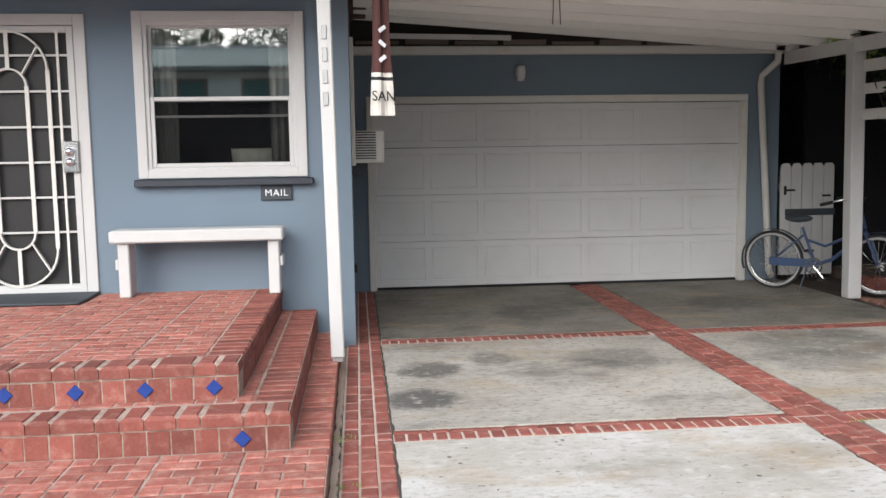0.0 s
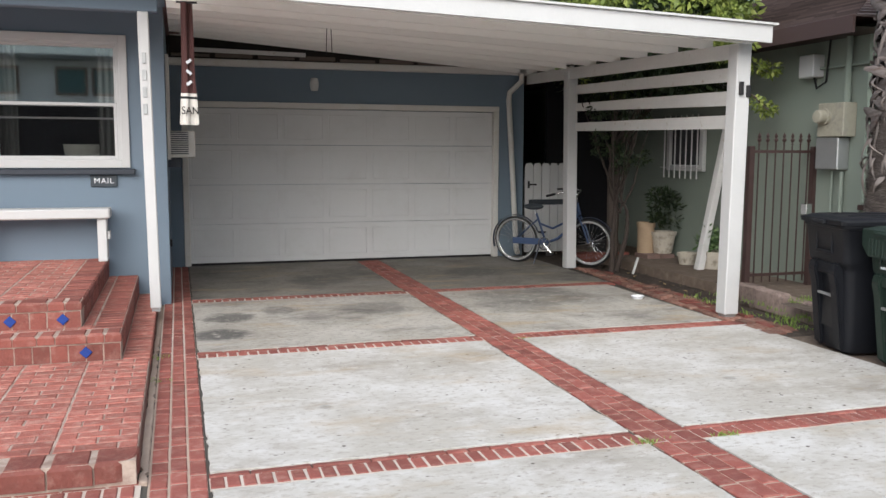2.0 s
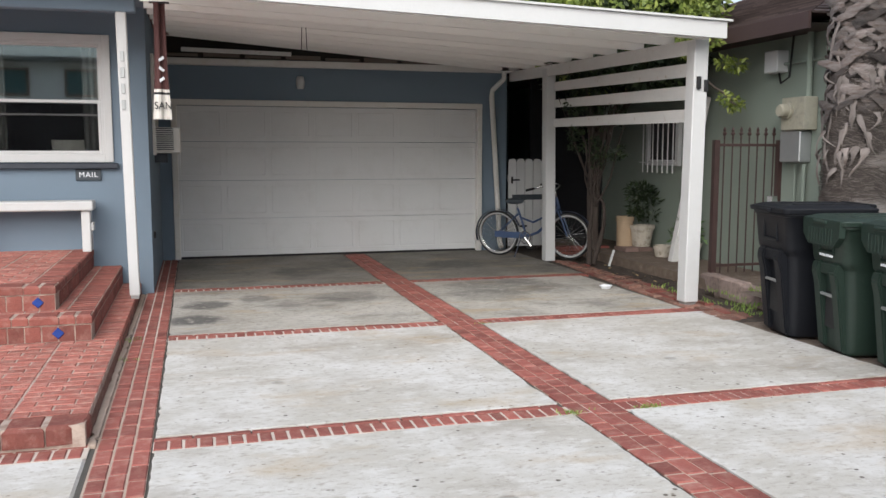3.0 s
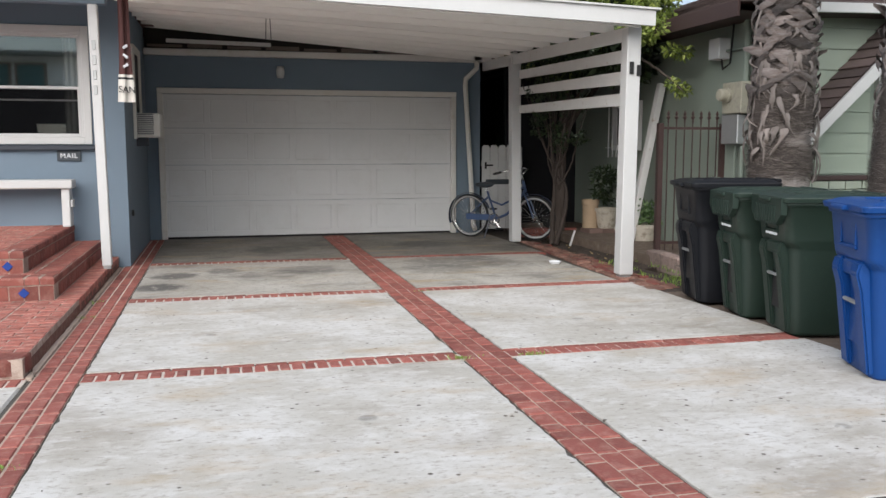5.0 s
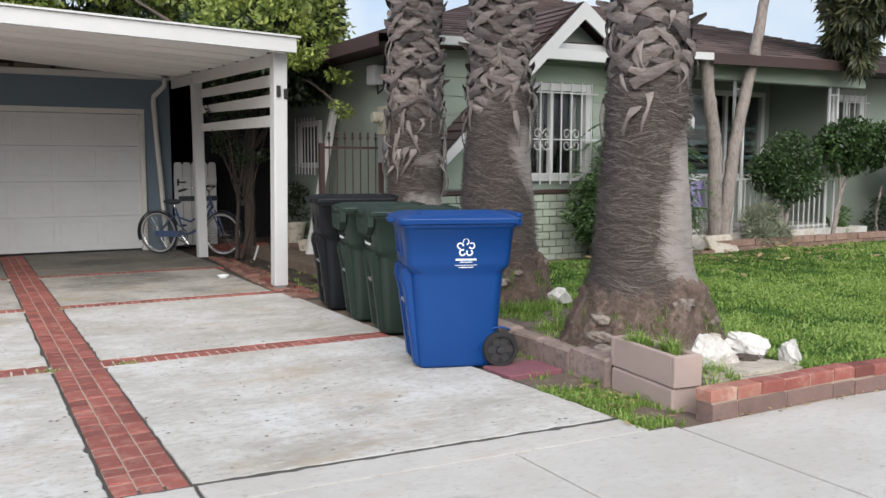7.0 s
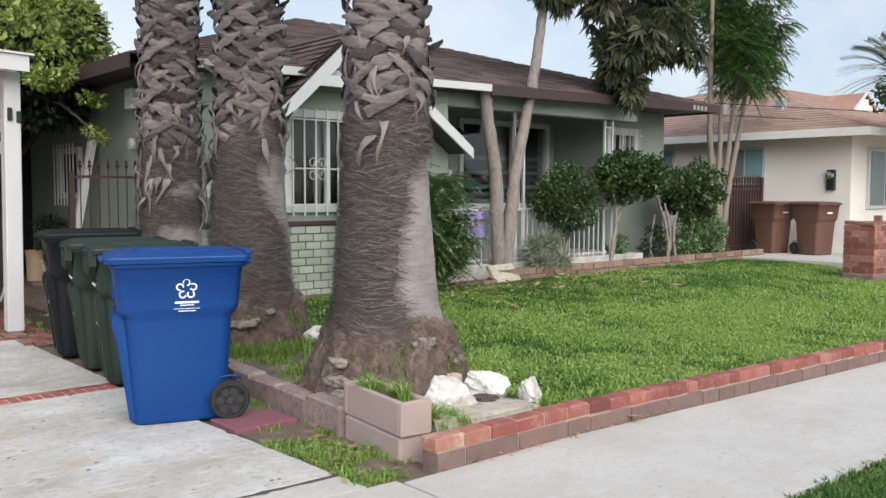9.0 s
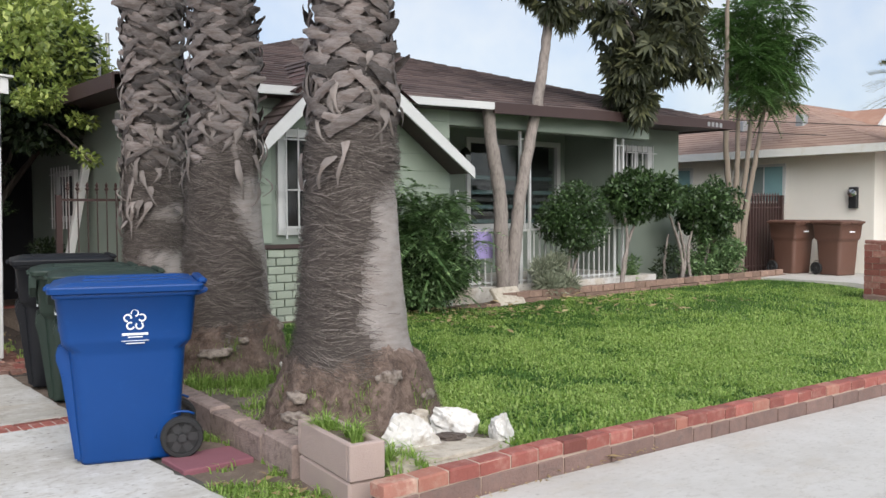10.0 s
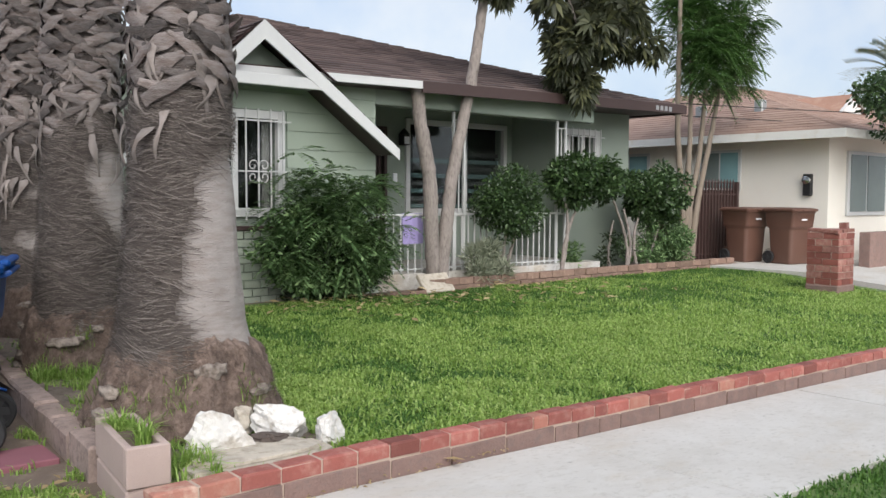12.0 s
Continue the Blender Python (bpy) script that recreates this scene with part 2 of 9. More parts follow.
M = dict(
    concrete=concrete("concrete", (0.47, 0.448, 0.405), (0.64, 0.63, 0.61), (0.335, 0.3, 0.258), ((2.28, 1.19, 0.06, 0.4), (1.5, 3.4, 0.05, 0.3), (4.3, 3.3, 0.06, 0.3), (4.5, 0.5, 0.05, 0.35)), 0.85, 1.0),
    # slabs under the carport: dirt, stains and roof shade share one colour
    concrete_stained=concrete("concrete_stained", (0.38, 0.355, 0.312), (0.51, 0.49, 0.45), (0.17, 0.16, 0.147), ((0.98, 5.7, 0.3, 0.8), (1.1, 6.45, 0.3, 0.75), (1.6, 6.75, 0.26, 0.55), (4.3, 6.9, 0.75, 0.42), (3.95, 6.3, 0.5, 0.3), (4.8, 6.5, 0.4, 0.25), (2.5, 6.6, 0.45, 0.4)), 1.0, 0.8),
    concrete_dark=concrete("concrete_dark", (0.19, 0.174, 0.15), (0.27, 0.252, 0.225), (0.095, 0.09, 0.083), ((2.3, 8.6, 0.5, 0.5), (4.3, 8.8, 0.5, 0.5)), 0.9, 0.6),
    sidewalk=concrete("sidewalk", (0.5, 0.475, 0.44), (0.56, 0.54, 0.51), (0.43, 0.405, 0.37), ((4.3, -1.0, 0.14, 0.25),), 0.4, 0.35, False),
    meter_paint=material("meter_paint", (0.36, 0.34, 0.27), 0.7, 0.15, 40, 5, 0.15, 40, (0.27, 0.26, 0.22), (0.5, 0.7)),
    grit=material("grit", (0.085, 0.078, 0.068), 0.95, 0.3, 80, 3, 0.6),
    insect_screen=material("insect_screen", (0.02, 0.02, 0.021), 0.8, 0.1, 60, 4, 0.0),
    mortar=material("mortar", (0.56, 0.49, 0.43), 0.95, 0.25, 60, 3, 0.5),
    brick=material("brick", (0.27, 0.083, 0.066), 0.8, 0.3, 70, 6, 0.4, 60, (0.38, 0.19, 0.155), (0.48, 0.75), each=0.24),
    porch_brick=material("porch_brick", (0.345, 0.114, 0.087), 0.8, 0.38, 60, 7, 0.6, 50, (0.47, 0.265, 0.215), (0.46, 0.72), each=0.22),
    porch_nose=material("porch_nose", (0.235, 0.07, 0.053), 0.75, 0.35, 60, 7, 0.6, 50, (0.34, 0.17, 0.135), (0.5, 0.75), each=0.26),
    brick_dark=material("brick_dark", (0.2, 0.062, 0.048), 0.75, 0.2, 70, 6, 0.35, 60, (0.28, 0.12, 0.1), (0.55, 0.8), each=0.25),
    block=material("block", (0.215, 0.14, 0.12), 0.95, 0.3, 60, 7, 0.9, 70, (0.17, 0.125, 0.112), (0.5, 0.7), each=0.12),
    pink_block=material("pink_block", (0.42, 0.325, 0.29), 0.95, 0.12, 150, 4, 0.5, 160),
    stucco_blue=material("stucco_blue", (0.172, 0.225, 0.28), 0.92, 0.05, 120, 1.2, 0.5, 140),
    stucco_green=material("stucco_green", (0.235, 0.275, 0.235), 0.9, 0.06, 90, 1.5, 0.35, 110),
    stucco_pale=material("stucco_pale", (0.74, 0.79, 0.74), 0.9, 0.05, 90, 1.5, 0.3),
    stucco_cream=material("stucco_cream", (0.82, 0.78, 0.7), 0.9, 0.04, 90, 1.5, 0.3),
    white_paint=material("white_paint", (0.55, 0.552, 0.548), 0.55, 0.06, 30, 3, 0.15, 40, (0.56, 0.545, 0.51), (0.6, 0.85)),
    worn_white=material("worn_white", (0.64, 0.635, 0.62), 0.65, 0.1, 30, 4, 0.3, 30, (0.42, 0.36, 0.29), (0.62, 0.7), stretch=(1, 1, 1)),
    cream_paint=material("cream_paint", (0.7, 0.685, 0.65), 0.6, 0.06, 30, 2, 0.15, 40, (0.62, 0.57, 0.48), (0.55, 0.8)),
    garage_paint=material("garage_paint", (0.685, 0.69, 0.692), 0.5, 0.035, 40, 1.0, 0.08, 30, (0.62, 0.618, 0.61), (0.5, 0.8)),
    dark_trim=material("dark_trim", (0.028, 0.035, 0.048), 0.5, 0.15, 40, 4, 0.15),
    soffit=material("soffit", (0.88, 0.865, 0.83), 0.7, 0.06, 30, 1.5, 0.2, 30, (0.68, 0.63, 0.56), (0.6, 0.85), each=0.09, stretch=(0.4, 3, 1)),
    old_wood=material("old_wood", (0.16, 0.13, 0.11), 0.9, 0.3, 40, 3, 0.5, stretch=(0.2, 4, 4)),
    shingle=material("shingle", (0.115, 0.062, 0.058), 0.92, 0.2, 120, 2, 0.6, 140, (0.17, 0.1, 0.09), (0.5, 0.7), each=0.2),
    shingle_tan=material("shingle_tan", (0.34, 0.19, 0.135), 0.92, 0.18, 100, 1.2, 0.5, 120, (0.42, 0.27, 0.2), (0.5, 0.7)),
    brown_trim=material("brown_trim", (0.05, 0.029, 0.027), 0.6, 0.12, 40, 3, 0.2),
    iron_brown=material("iron_brown", (0.06, 0.034, 0.031), 0.5, 0.2, 60, 8, 0.2),
    black=material("black", (0.012, 0.012, 0.013), 0.6, 0.2, 40, 4, 0.1),
    rubber=material("rubber", (0.018, 0.018, 0.019), 0.8, 0.2, 40, 8, 0.2),
    chrome=material("chrome", (0.75, 0.75, 0.76), 0.2, 0.05, 40, 8, 0.0, metal=1.0),
    galvanised=material("galvanised", (0.42, 0.43, 0.43), 0.5, 0.1, 60, 6, 0.1, metal=0.7),
    bin_blue=material("bin_blue", (0.003, 0.048, 0.205), 0.42, 0.07, 200, 4, 0.12, 260, (0.008, 0.062, 0.23), (0.6, 0.8), spec=0.35),
    bin_green=material("bin_green", (0.013, 0.028, 0.02), 0.5, 0.12, 200, 4, 0.12, 260, (0.04, 0.065, 0.05), (0.6, 0.8)),
    bin_black=material("bin_black", (0.007, 0.008, 0.011), 0.5, 0.12, 200, 4, 0.12, 260, (0.018, 0.018, 0.021), (0.6, 0.8), spec=0.3),
    bin_brown=material("bin_brown", (0.12, 0.06, 0.043), 0.5, 0.12, 200, 4, 0.12, 260),
    print_white=material("print_white", (0.8, 0.82, 0.85), 0.5, 0.05, 60, 6, 0.0),
    bike_blue=material("bike_blue", (0.055, 0.09, 0.18), 0.3, 0.1, 60, 8, 0.05),
    bike_dark=material("bike_dark", (0.035, 0.045, 0.08), 0.4, 0.1, 60, 8, 0.05),
    tyre_white=material("tyre_white", (0.36, 0.36, 0.36), 0.7, 0.1, 60, 8, 0.05),
    terracotta=material("terracotta", (0.45, 0.33, 0.22), 0.8, 0.15, 60, 6, 0.3),
    glazed=material("glazed", (0.02, 0.055, 0.25), 0.25, 0.2, 30, 20, 0.1),
    slate=material("slate", (0.04, 0.05, 0.06), 0.6, 0.1, 60, 6, 0.1),
    soil=material("soil", (0.15, 0.112, 0.086), 0.95, 0.35, 60, 4, 0.9, 60, (0.23, 0.18, 0.14), (0.5, 0.7)),
    lawn_soil=material("lawn_soil", (0.11, 0.175, 0.045), 0.95, 0.3, 60, 3, 0.8, 60, (0.13, 0.13, 0.06), (0.5, 0.7)),
    palm_bark=material("palm_bark", (0.17, 0.135, 0.115), 0.95, 0.25, 50, 4, 1.0, 45, (0.085, 0.063, 0.053), (0.45, 0.6), stretch=(1, 1, 2.2)),
    palm_smooth=material("palm_smooth", (0.325, 0.292, 0.275), 0.9, 0.2, 60, 3, 0.9, 45, (0.26, 0.222, 0.202), (0.42, 0.66), stretch=(0.9, 0.9, 4.0), fine=0.7),
    palm_boot=material("palm_boot", (0.172, 0.15, 0.142), 0.92, 0.45, 90, 6, 1.0, 60, (0.1, 0.072, 0.06), (0.42, 0.7), island=0.62, stretch=(0.6, 0.6, 2.6), fine=0.9),
    palm_root=material("palm_root", (0.215, 0.158, 0.13), 0.98, 0.5, 45, 8, 1.0, 40, (0.115, 0.08, 0.064), (0.42, 0.66), stretch=(1.4, 1.4, 1.0), fine=0.9),
    bark=material("bark", (0.265, 0.228, 0.207), 0.9, 0.35, 40, 7, 0.9, 30, (0.155, 0.13, 0.115), (0.48, 0.68), stretch=(2, 2, 0.6)),
    bark_tan=material("bark_tan", (0.2, 0.163, 0.13), 0.9, 0.2, 40, 5, 0.5, 35, (0.22, 0.18, 0.13), (0.5, 0.7), stretch=(2, 2, 0.6)),
    bark_dark=material("bark_dark", (0.085, 0.066, 0.056), 0.9, 0.2, 40, 5, 0.5, 35, stretch=(2, 2, 0.6)),
    white_stone=material("white_stone", (0.62, 0.6, 0.57), 0.9, 0.25, 40, 6, 0.9, 22, (0.42, 0.38, 0.33), (0.5, 0.68)),
    flag_stone=material("flag_stone", (0.46, 0.41, 0.34), 0.9, 0.3, 40, 6, 0.8, 30, (0.29, 0.25, 0.2), (0.5, 0.7)),
    red_paver=material("red_paver", (0.22, 0.085, 0.105), 0.9, 0.12, 80, 5, 0.3),
    towel=material("towel", (0.33, 0.28, 0.52), 0.95, 0.06, 200, 4, 0.4, 250),
    curtain=material("curtain", (0.16, 0.155, 0.15), 0.95, 0.15, 60, 8, 0.2),
    # dark colour that stands for unlit rooms behind the windows
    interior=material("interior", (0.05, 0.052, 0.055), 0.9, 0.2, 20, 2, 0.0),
    maroon=material("maroon", (0.07, 0.025, 0.023), 0.85, 0.15, 80, 6, 0.2),
    cloth_cream=material("cloth_cream", (0.62, 0.59, 0.54), 0.9, 0.1, 80, 6, 0.2),
    asphalt=material("asphalt", (0.05, 0.05, 0.05), 0.95, 0.2, 120, 2, 0.5),
    glass=glass_material("glass"),
    glass_double=glass_material("glass_double", ior=2.7),
    leaf_loquat=foliage("leaf_loquat", (0.068, 0.078, 0.043), (0.16, 0.165, 0.075), 0.55),
    leaf_feather=foliage("leaf_feather", (0.095, 0.19, 0.056), (0.19, 0.33, 0.105)),
    leaf_hedge=foliage("leaf_hedge", (0.045, 0.085, 0.03), (0.105, 0.175, 0.06), 0.35),
    leaf_bright=foliage("leaf_bright", (0.16, 0.22, 0.04), (0.34, 0.4, 0.09)),
    leaf_shrub=foliage("leaf_shrub", (0.12, 0.215, 0.08), (0.31, 0.45, 0.2), 0.5, 0.5),
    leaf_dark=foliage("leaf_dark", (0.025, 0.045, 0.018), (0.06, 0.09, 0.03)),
    leaf_palm=foliage("leaf_palm", (0.09, 0.13, 0.06), (0.25, 0.2, 0.08)),
    leaf_dead=foliage("leaf_dead", (0.42, 0.31, 0.16), (0.6, 0.48, 0.27), 0.8),
    grass=foliage("grass", (0.265, 0.42, 0.085), (0.46, 0.58, 0.19), 0.6, 0.35, 0.45),
    grass_deep=foliage("grass_deep", (0.082, 0.185, 0.034), (0.165, 0.3, 0.062), 0.6, 0.35, 0.45),
    debris=foliage("debris", (0.06, 0.05, 0.04), (0.14, 0.11, 0.08), 0.9),
    leaf_sage=foliage("leaf_sage", (0.27, 0.3, 0.21), (0.44, 0.46, 0.35), 0.8),
    grass_dry=foliage("grass_dry", (0.16, 0.2, 0.07), (0.3, 0.3, 0.14), 0.6),
)


# ---------------------------------------------------------------- mesh helpers
def mesh_of(bm, mat, smooth=False):
    me = bpy.data.meshes.new("mesh")
    bm.to_mesh(me)
    bm.free()
    me.materials.append(M[mat] if isinstance(mat, str) else mat)
    if smooth:
        me.shade_smooth()
    return me


def part(name, bm, mat, parent=None, label="", smooth=False):
    """One mesh object, under a thing or a part."""
    ob = new(name, mesh_of(bm, mat, smooth))
    if parent:
        ob.parent = parent
    return tagged(ob, label)


def thing(name, label, category, group="", kind="", at=None):
    """A thing's base: an empty that parents its parts."""
    ob = tagged(new(name), label, category, group, kind)
    if at is not None:
        ob.matrix_world = at
    return ob


def solid(name, bm, mat, label, category, group="", kind="", smooth=False):
    return tagged(new(name, mesh_of(bm, mat, smooth)), label, category, group, kind)


def box(bm, x0, x1, y0, y1, z0, z1, bevel=0.0, m=None):
    """A box, with chamfered edges if bevel is given."""
    r = bmesh.ops.create_cube(bm, size=1.0)
    vs = r["verts"]
    for v in vs:
        v.co = Vector((x0 + (v.co.x + 0.5) * (x1 - x0), y0 + (v.co.y + 0.5) * (y1 - y0), z0 + (v.co.z + 0.5) * (z1 - z0)))
    if bevel:
        es = list({e for v in vs for e in v.link_edges})
        out = bmesh.ops.bevel(bm, geom=es, offset=bevel, segments=1, affect="EDGES", profile=0.5)
        vs = list({v for f in out["faces"] for v in f.verts} | {v for v in vs if v.is_valid})
    if m is not None:
        for v in vs:
            v.co = m @ v.co
    return vs


def boxes(*rows, bevel=0.0, m=None):
    bm = bmesh.new()
    for r in rows:
        box(bm, *r, bevel=bevel, m=m)
    return bm


def tube(bm, points, radius, sides=8, caps=True):
    """A round bar along points; radius is one number or one per point."""
    pts = [Vector(p) for p in points]
    rad = radius if isinstance(radius, (list, tuple)) else [radius] * len(pts)
    rings, up = [], None
    for i, p in enumerate(pts):
        d = (pts[min(i + 1, len(pts) - 1)] - pts[max(i - 1, 0)]).normalized()
        if up is None or abs(up.dot(d)) > 0.98:
            up = Vector((0, 0, 1)) if abs(d.z) < 0.9 else Vector((1, 0, 0))
        a = d.cross(up).normalized()
        b = a.cross(d).normalized()
        up = b
        rings.append([bm.verts.new(p + rad[i] * (a * math.cos(2 * math.pi * k / sides) + b * math.sin(2 * math.pi * k / sides))) for k in range(sides)])
    for r, s in zip(rings, rings[1:]):
        for k in range(sides):
            bm.faces.new((r[k], r[(k + 1) % sides], s[(k + 1) % sides], s[k]))
    if caps:
        bm.faces.new(rings[0][::-1])
        bm.faces.new(rings[-1])
    return rings


def lathe(bm, profile, sides=24, centre=(0, 0, 0), caps=True):
    """A turned shape from (radius, height) pairs."""
    c, rings = Vector(centre), []
    for r, z in profile:
        rings.append([bm.verts.new(c + Vector((r * math.cos(2 * math.pi * k / sides), r * math.sin(2 * math.pi * k / sides), z))) for k in range(sides)])
    for r, s in zip(rings, rings[1:]):
        for k in range(sides):
            bm.faces.new((r[k], r[(k + 1) % sides], s[(k + 1) % sides], s[k]))
    if caps:
        bm.faces.new(rings[0][::-1])
        bm.faces.new(rings[-1])
    return rings


def ring(bm, centre, radius, thick, axis="y", seg=40, sides=8, flat=1.0):
    """A torus round an axis."""
    c = Vector(centre)
    rows = []
    for i in range(seg):
        a = 2 * math.pi * i / seg
        row = []
        for k in range(sides):
            b = 2 * math.pi * k / sides
            r, h = radius + thick * math.cos(b), thick * flat * math.sin(b)
            p = Vector((r * math.cos(a), h, r * math.sin(a))) if axis == "y" else Vector((r * math.cos(a), r * math.sin(a), h))
            row.append(bm.verts.new(c + p))
        rows.append(row)
    for i in range(seg):
        r, s = rows[i], rows[(i + 1) % seg]
        for k in range(sides):
            bm.faces.new((r[k], s[k], s[(k + 1) % sides], r[(k + 1) % sides]))


def prism(bm, outline, y0, y1, m=None):
    """A plate: an outline of (x, z) pairs, from y0 to y1."""
    a = [bm.verts.new((x, y0, z)) for x, z in outline]
    b = [bm.verts.new((x, y1, z)) for x, z in outline]
    n = len(outline)
    bm.faces.new(a)
    bm.faces.new(b[::-1])
    for i in range(n):
        bm.faces.new((a[i], b[i], b[(i + 1) % n], a[(i + 1) % n]))
    bmesh.ops.recalc_face_normals(bm, faces=bm.faces)
    if m is not None:
        for v in a + b:
            v.co = m @ v.co


def slab_up(bm, outline, z0, z1):
    """A plate: an outline of (x, y) pairs, from z0 to z1."""
    a = [bm.verts.new((x, y, z0)) for x, y in outline]
    b = [bm.verts.new((x, y, z1)) for x, y in outline]
    n = len(outline)
    fs = [bm.faces.new(a[::-1]), bm.faces.new(b)]
    for i in range(n):
        fs.append(bm.faces.new((a[i], a[(i + 1) % n], b[(i + 1) % n], b[i])))
    bmesh.ops.recalc_face_normals(bm, faces=fs)


def wall_with_holes(name, x0, x1, z0, z1, y0, y1, holes, mat, label, category="wall"):
    """A wall in the x-z plane, y0 to y1 thick, with rectangular openings (xa, xb, za, zb) that go through."""
    xs = sorted({x0, x1, *[h[0] for h in holes], *[h[1] for h in holes]})
    zs = sorted({z0, z1, *[h[2] for h in holes], *[h[3] for h in holes]})
    bm = bmesh.new()
    vert = {}

    def v(x, y, z):
        k = (round(x, 4), round(y, 4), round(z, 4))
        if k not in vert:
            vert[k] = bm.verts.new((x, y, z))
        return vert[k]

    def open_at(i, j):
        if not (0 <= i < len(xs) - 1 and 0 <= j < len(zs) - 1):
            return True
        cx, cz = (xs[i] + xs[i + 1]) / 2, (zs[j] + zs[j + 1]) / 2
        return any(h[0] < cx < h[1] and h[2] < cz < h[3] for h in holes)

    for i in range(len(xs) - 1):
        for j in range(len(zs) - 1):
            if open_at(i, j):
                continue
            xa, xb, za, zb = xs[i], xs[i + 1], zs[j], zs[j + 1]
            bm.faces.new((v(xa, y0, za), v(xb, y0, za), v(xb, y0, zb), v(xa, y0, zb)))
            bm.faces.new((v(xa, y1, za), v(xa, y1, zb), v(xb, y1, zb), v(xb, y1, za)))
            if open_at(i - 1, j):
                bm.faces.new((v(xa, y0, za), v(xa, y0, zb), v(xa, y1, zb), v(xa, y1, za)))
            if open_at(i + 1, j):
                bm.faces.new((v(xb, y0, za), v(xb, y1, za), v(xb, y1, zb), v(xb, y0, zb)))
            if open_at(i, j - 1):
                bm.faces.new((v(xa, y0, za), v(xa, y1, za), v(xb, y1, za), v(xb, y0, za)))
            if open_at(i, j + 1):
                bm.faces.new((v(xa, y0, zb), v(xb, y0, zb), v(xb, y1, zb), v(xa, y1, zb)))
    return solid(name, bm, mat, label, category, kind="structure")


def leaves(name, mat, centres, normals_out, size, count, parent=None, label="", aspect=2.6, seed=1, droop=0.3, smooth=False):
    """Many small bent leaves round given clump centres (x, y, z, radius), joined into one mesh."""
    rng = np.random.default_rng(seed)
    c = np.array(centres, float)
    w = c[:, 3] ** 2
    pick = rng.choice(len(c), count, p=w / w.sum())
    d = rng.normal(size=(count, 3))
    d /= np.linalg.norm(d, axis=1)[:, None]
    rr = c[pick, 3] * rng.uniform(0.35, 1.0, count) ** 0.6
    p = c[pick, :3] + d * rr[:, None] * np.array([1, 1, 0.8])
    axis = d * normals_out + rng.normal(size=(count, 3)) * 0.7
    axis[:, 2] -= droop
    axis /= np.linalg.norm(axis, axis=1)[:, None]
    side = np.cross(axis, rng.normal(size=(count, 3)))
    side /= np.linalg.norm(side, axis=1)[:, None]
    bend = np.cross(axis, side)
    L = size * rng.uniform(0.6, 1.25, count)[:, None]
    W = L / aspect
    v = np.empty((count, 4, 3))
    v[:, 0] = p
    v[:, 1] = p + axis * L * 0.5 + side * W * 0.5 + bend * L * 0.06
    v[:, 2] = p + axis * L - bend * L * 0.1
    v[:, 3] = p + axis * L * 0.5 - side * W * 0.5 + bend * L * 0.06
    return quads(name, v, mat, parent, label)


def quads(name, v, mat, parent=None, label="", smooth=False):
    """One mesh of loose quads from an array (n, 4, 3)."""
    n = len(v)
    me = bpy.data.meshes.new(name)
    me.vertices.add(4 * n)
    me.vertices.foreach_set("co", np.ascontiguousarray(v, dtype=np.float32).ravel())
    me.loops.add(4 * n)
    me.loops.foreach_set("vertex_index", np.arange(4 * n, dtype=np.int32))
    me.polygons.add(n)
    me.polygons.foreach_set("loop_start", np.arange(0, 4 * n, 4, dtype=np.int32))
    me.update(calc_edges=True)
    me.materials.append(M[mat])
    ob = new(name, me)
    if parent:
        ob.parent = parent
    return tagged(ob, label)
# ---------------------------------------------------------------- ground
def brick_mesh(lx, ly, h, mat, seed, chip=0.003, e=0.005):
    """A brick with worn, chamfered top edges, its foot at z = 0."""
    r = random.Random(seed)
    bm = bmesh.new()
    low = [bm.verts.new((sx * lx / 2, sy * ly / 2, 0)) for sx, sy in ((-1, -1), (1, -1), (1, 1), (-1, 1))]
    mid = [bm.verts.new((sx * lx / 2, sy * ly / 2, h - e + r.uniform(-0.002, 0.001))) for sx, sy in ((-1, -1), (1, -1), (1, 1), (-1, 1))]
    top = [bm.verts.new((sx * (lx / 2 - e - r.uniform(0, chip)), sy * (ly / 2 - e - r.uniform(0, chip)), h + r.uniform(-0.002, 0.001))) for sx, sy in ((-1, -1), (1, -1), (1, 1), (-1, 1))]
    for a, b in ((low, mid), (mid, top)):
        for k in range(4):
            bm.faces.new((a[k], a[(k + 1) % 4], b[(k + 1) % 4], b[k]))
    bm.faces.new(top)
    return mesh_of(bm, mat)


BRICKS = {}


def lay(parent, x, y, z, lx, ly, h, mat="brick", turn=0.0, tilt=0.0, name="brick", nose=0.005):
    """One brick as a part of parent."""
    key = (round(lx, 3), round(ly, 3), round(h, 3), mat, nose)
    if key not in BRICKS:
        BRICKS[key] = [brick_mesh(lx, ly, h, mat, i + 7, 0.003, nose) for i in range(4)]
    ob = new(name, random.choice(BRICKS[key]))
    ob.matrix_world = pose(x, y, z, random.gauss(0, tilt), random.gauss(0, tilt), turn + random.gauss(0, 0.35))
    if parent:
        ob.parent = parent
    return ob


def fall(x):
    """The street falls gently towards the east."""
    return -0.026 * min(max(x - 7.0, 0.0), 6.0)


GAP = 0.012
bm = bmesh.new()
slab_up(bm, [(-600, -600), (600, -600), (600, 600), (-600, 600)], -0.6, -0.28)
solid("ground", bm, "soil", "bare earth that reaches to the horizon", "ground", kind="structure")
bm = bmesh.new()
slab_up(bm, [(-200, -12), (200, -12), (200, -5.2), (-200, -5.2)], -0.4, -0.2)
solid("road", bm, "asphalt", "dark asphalt street beside the pavement", "road", kind="structure")

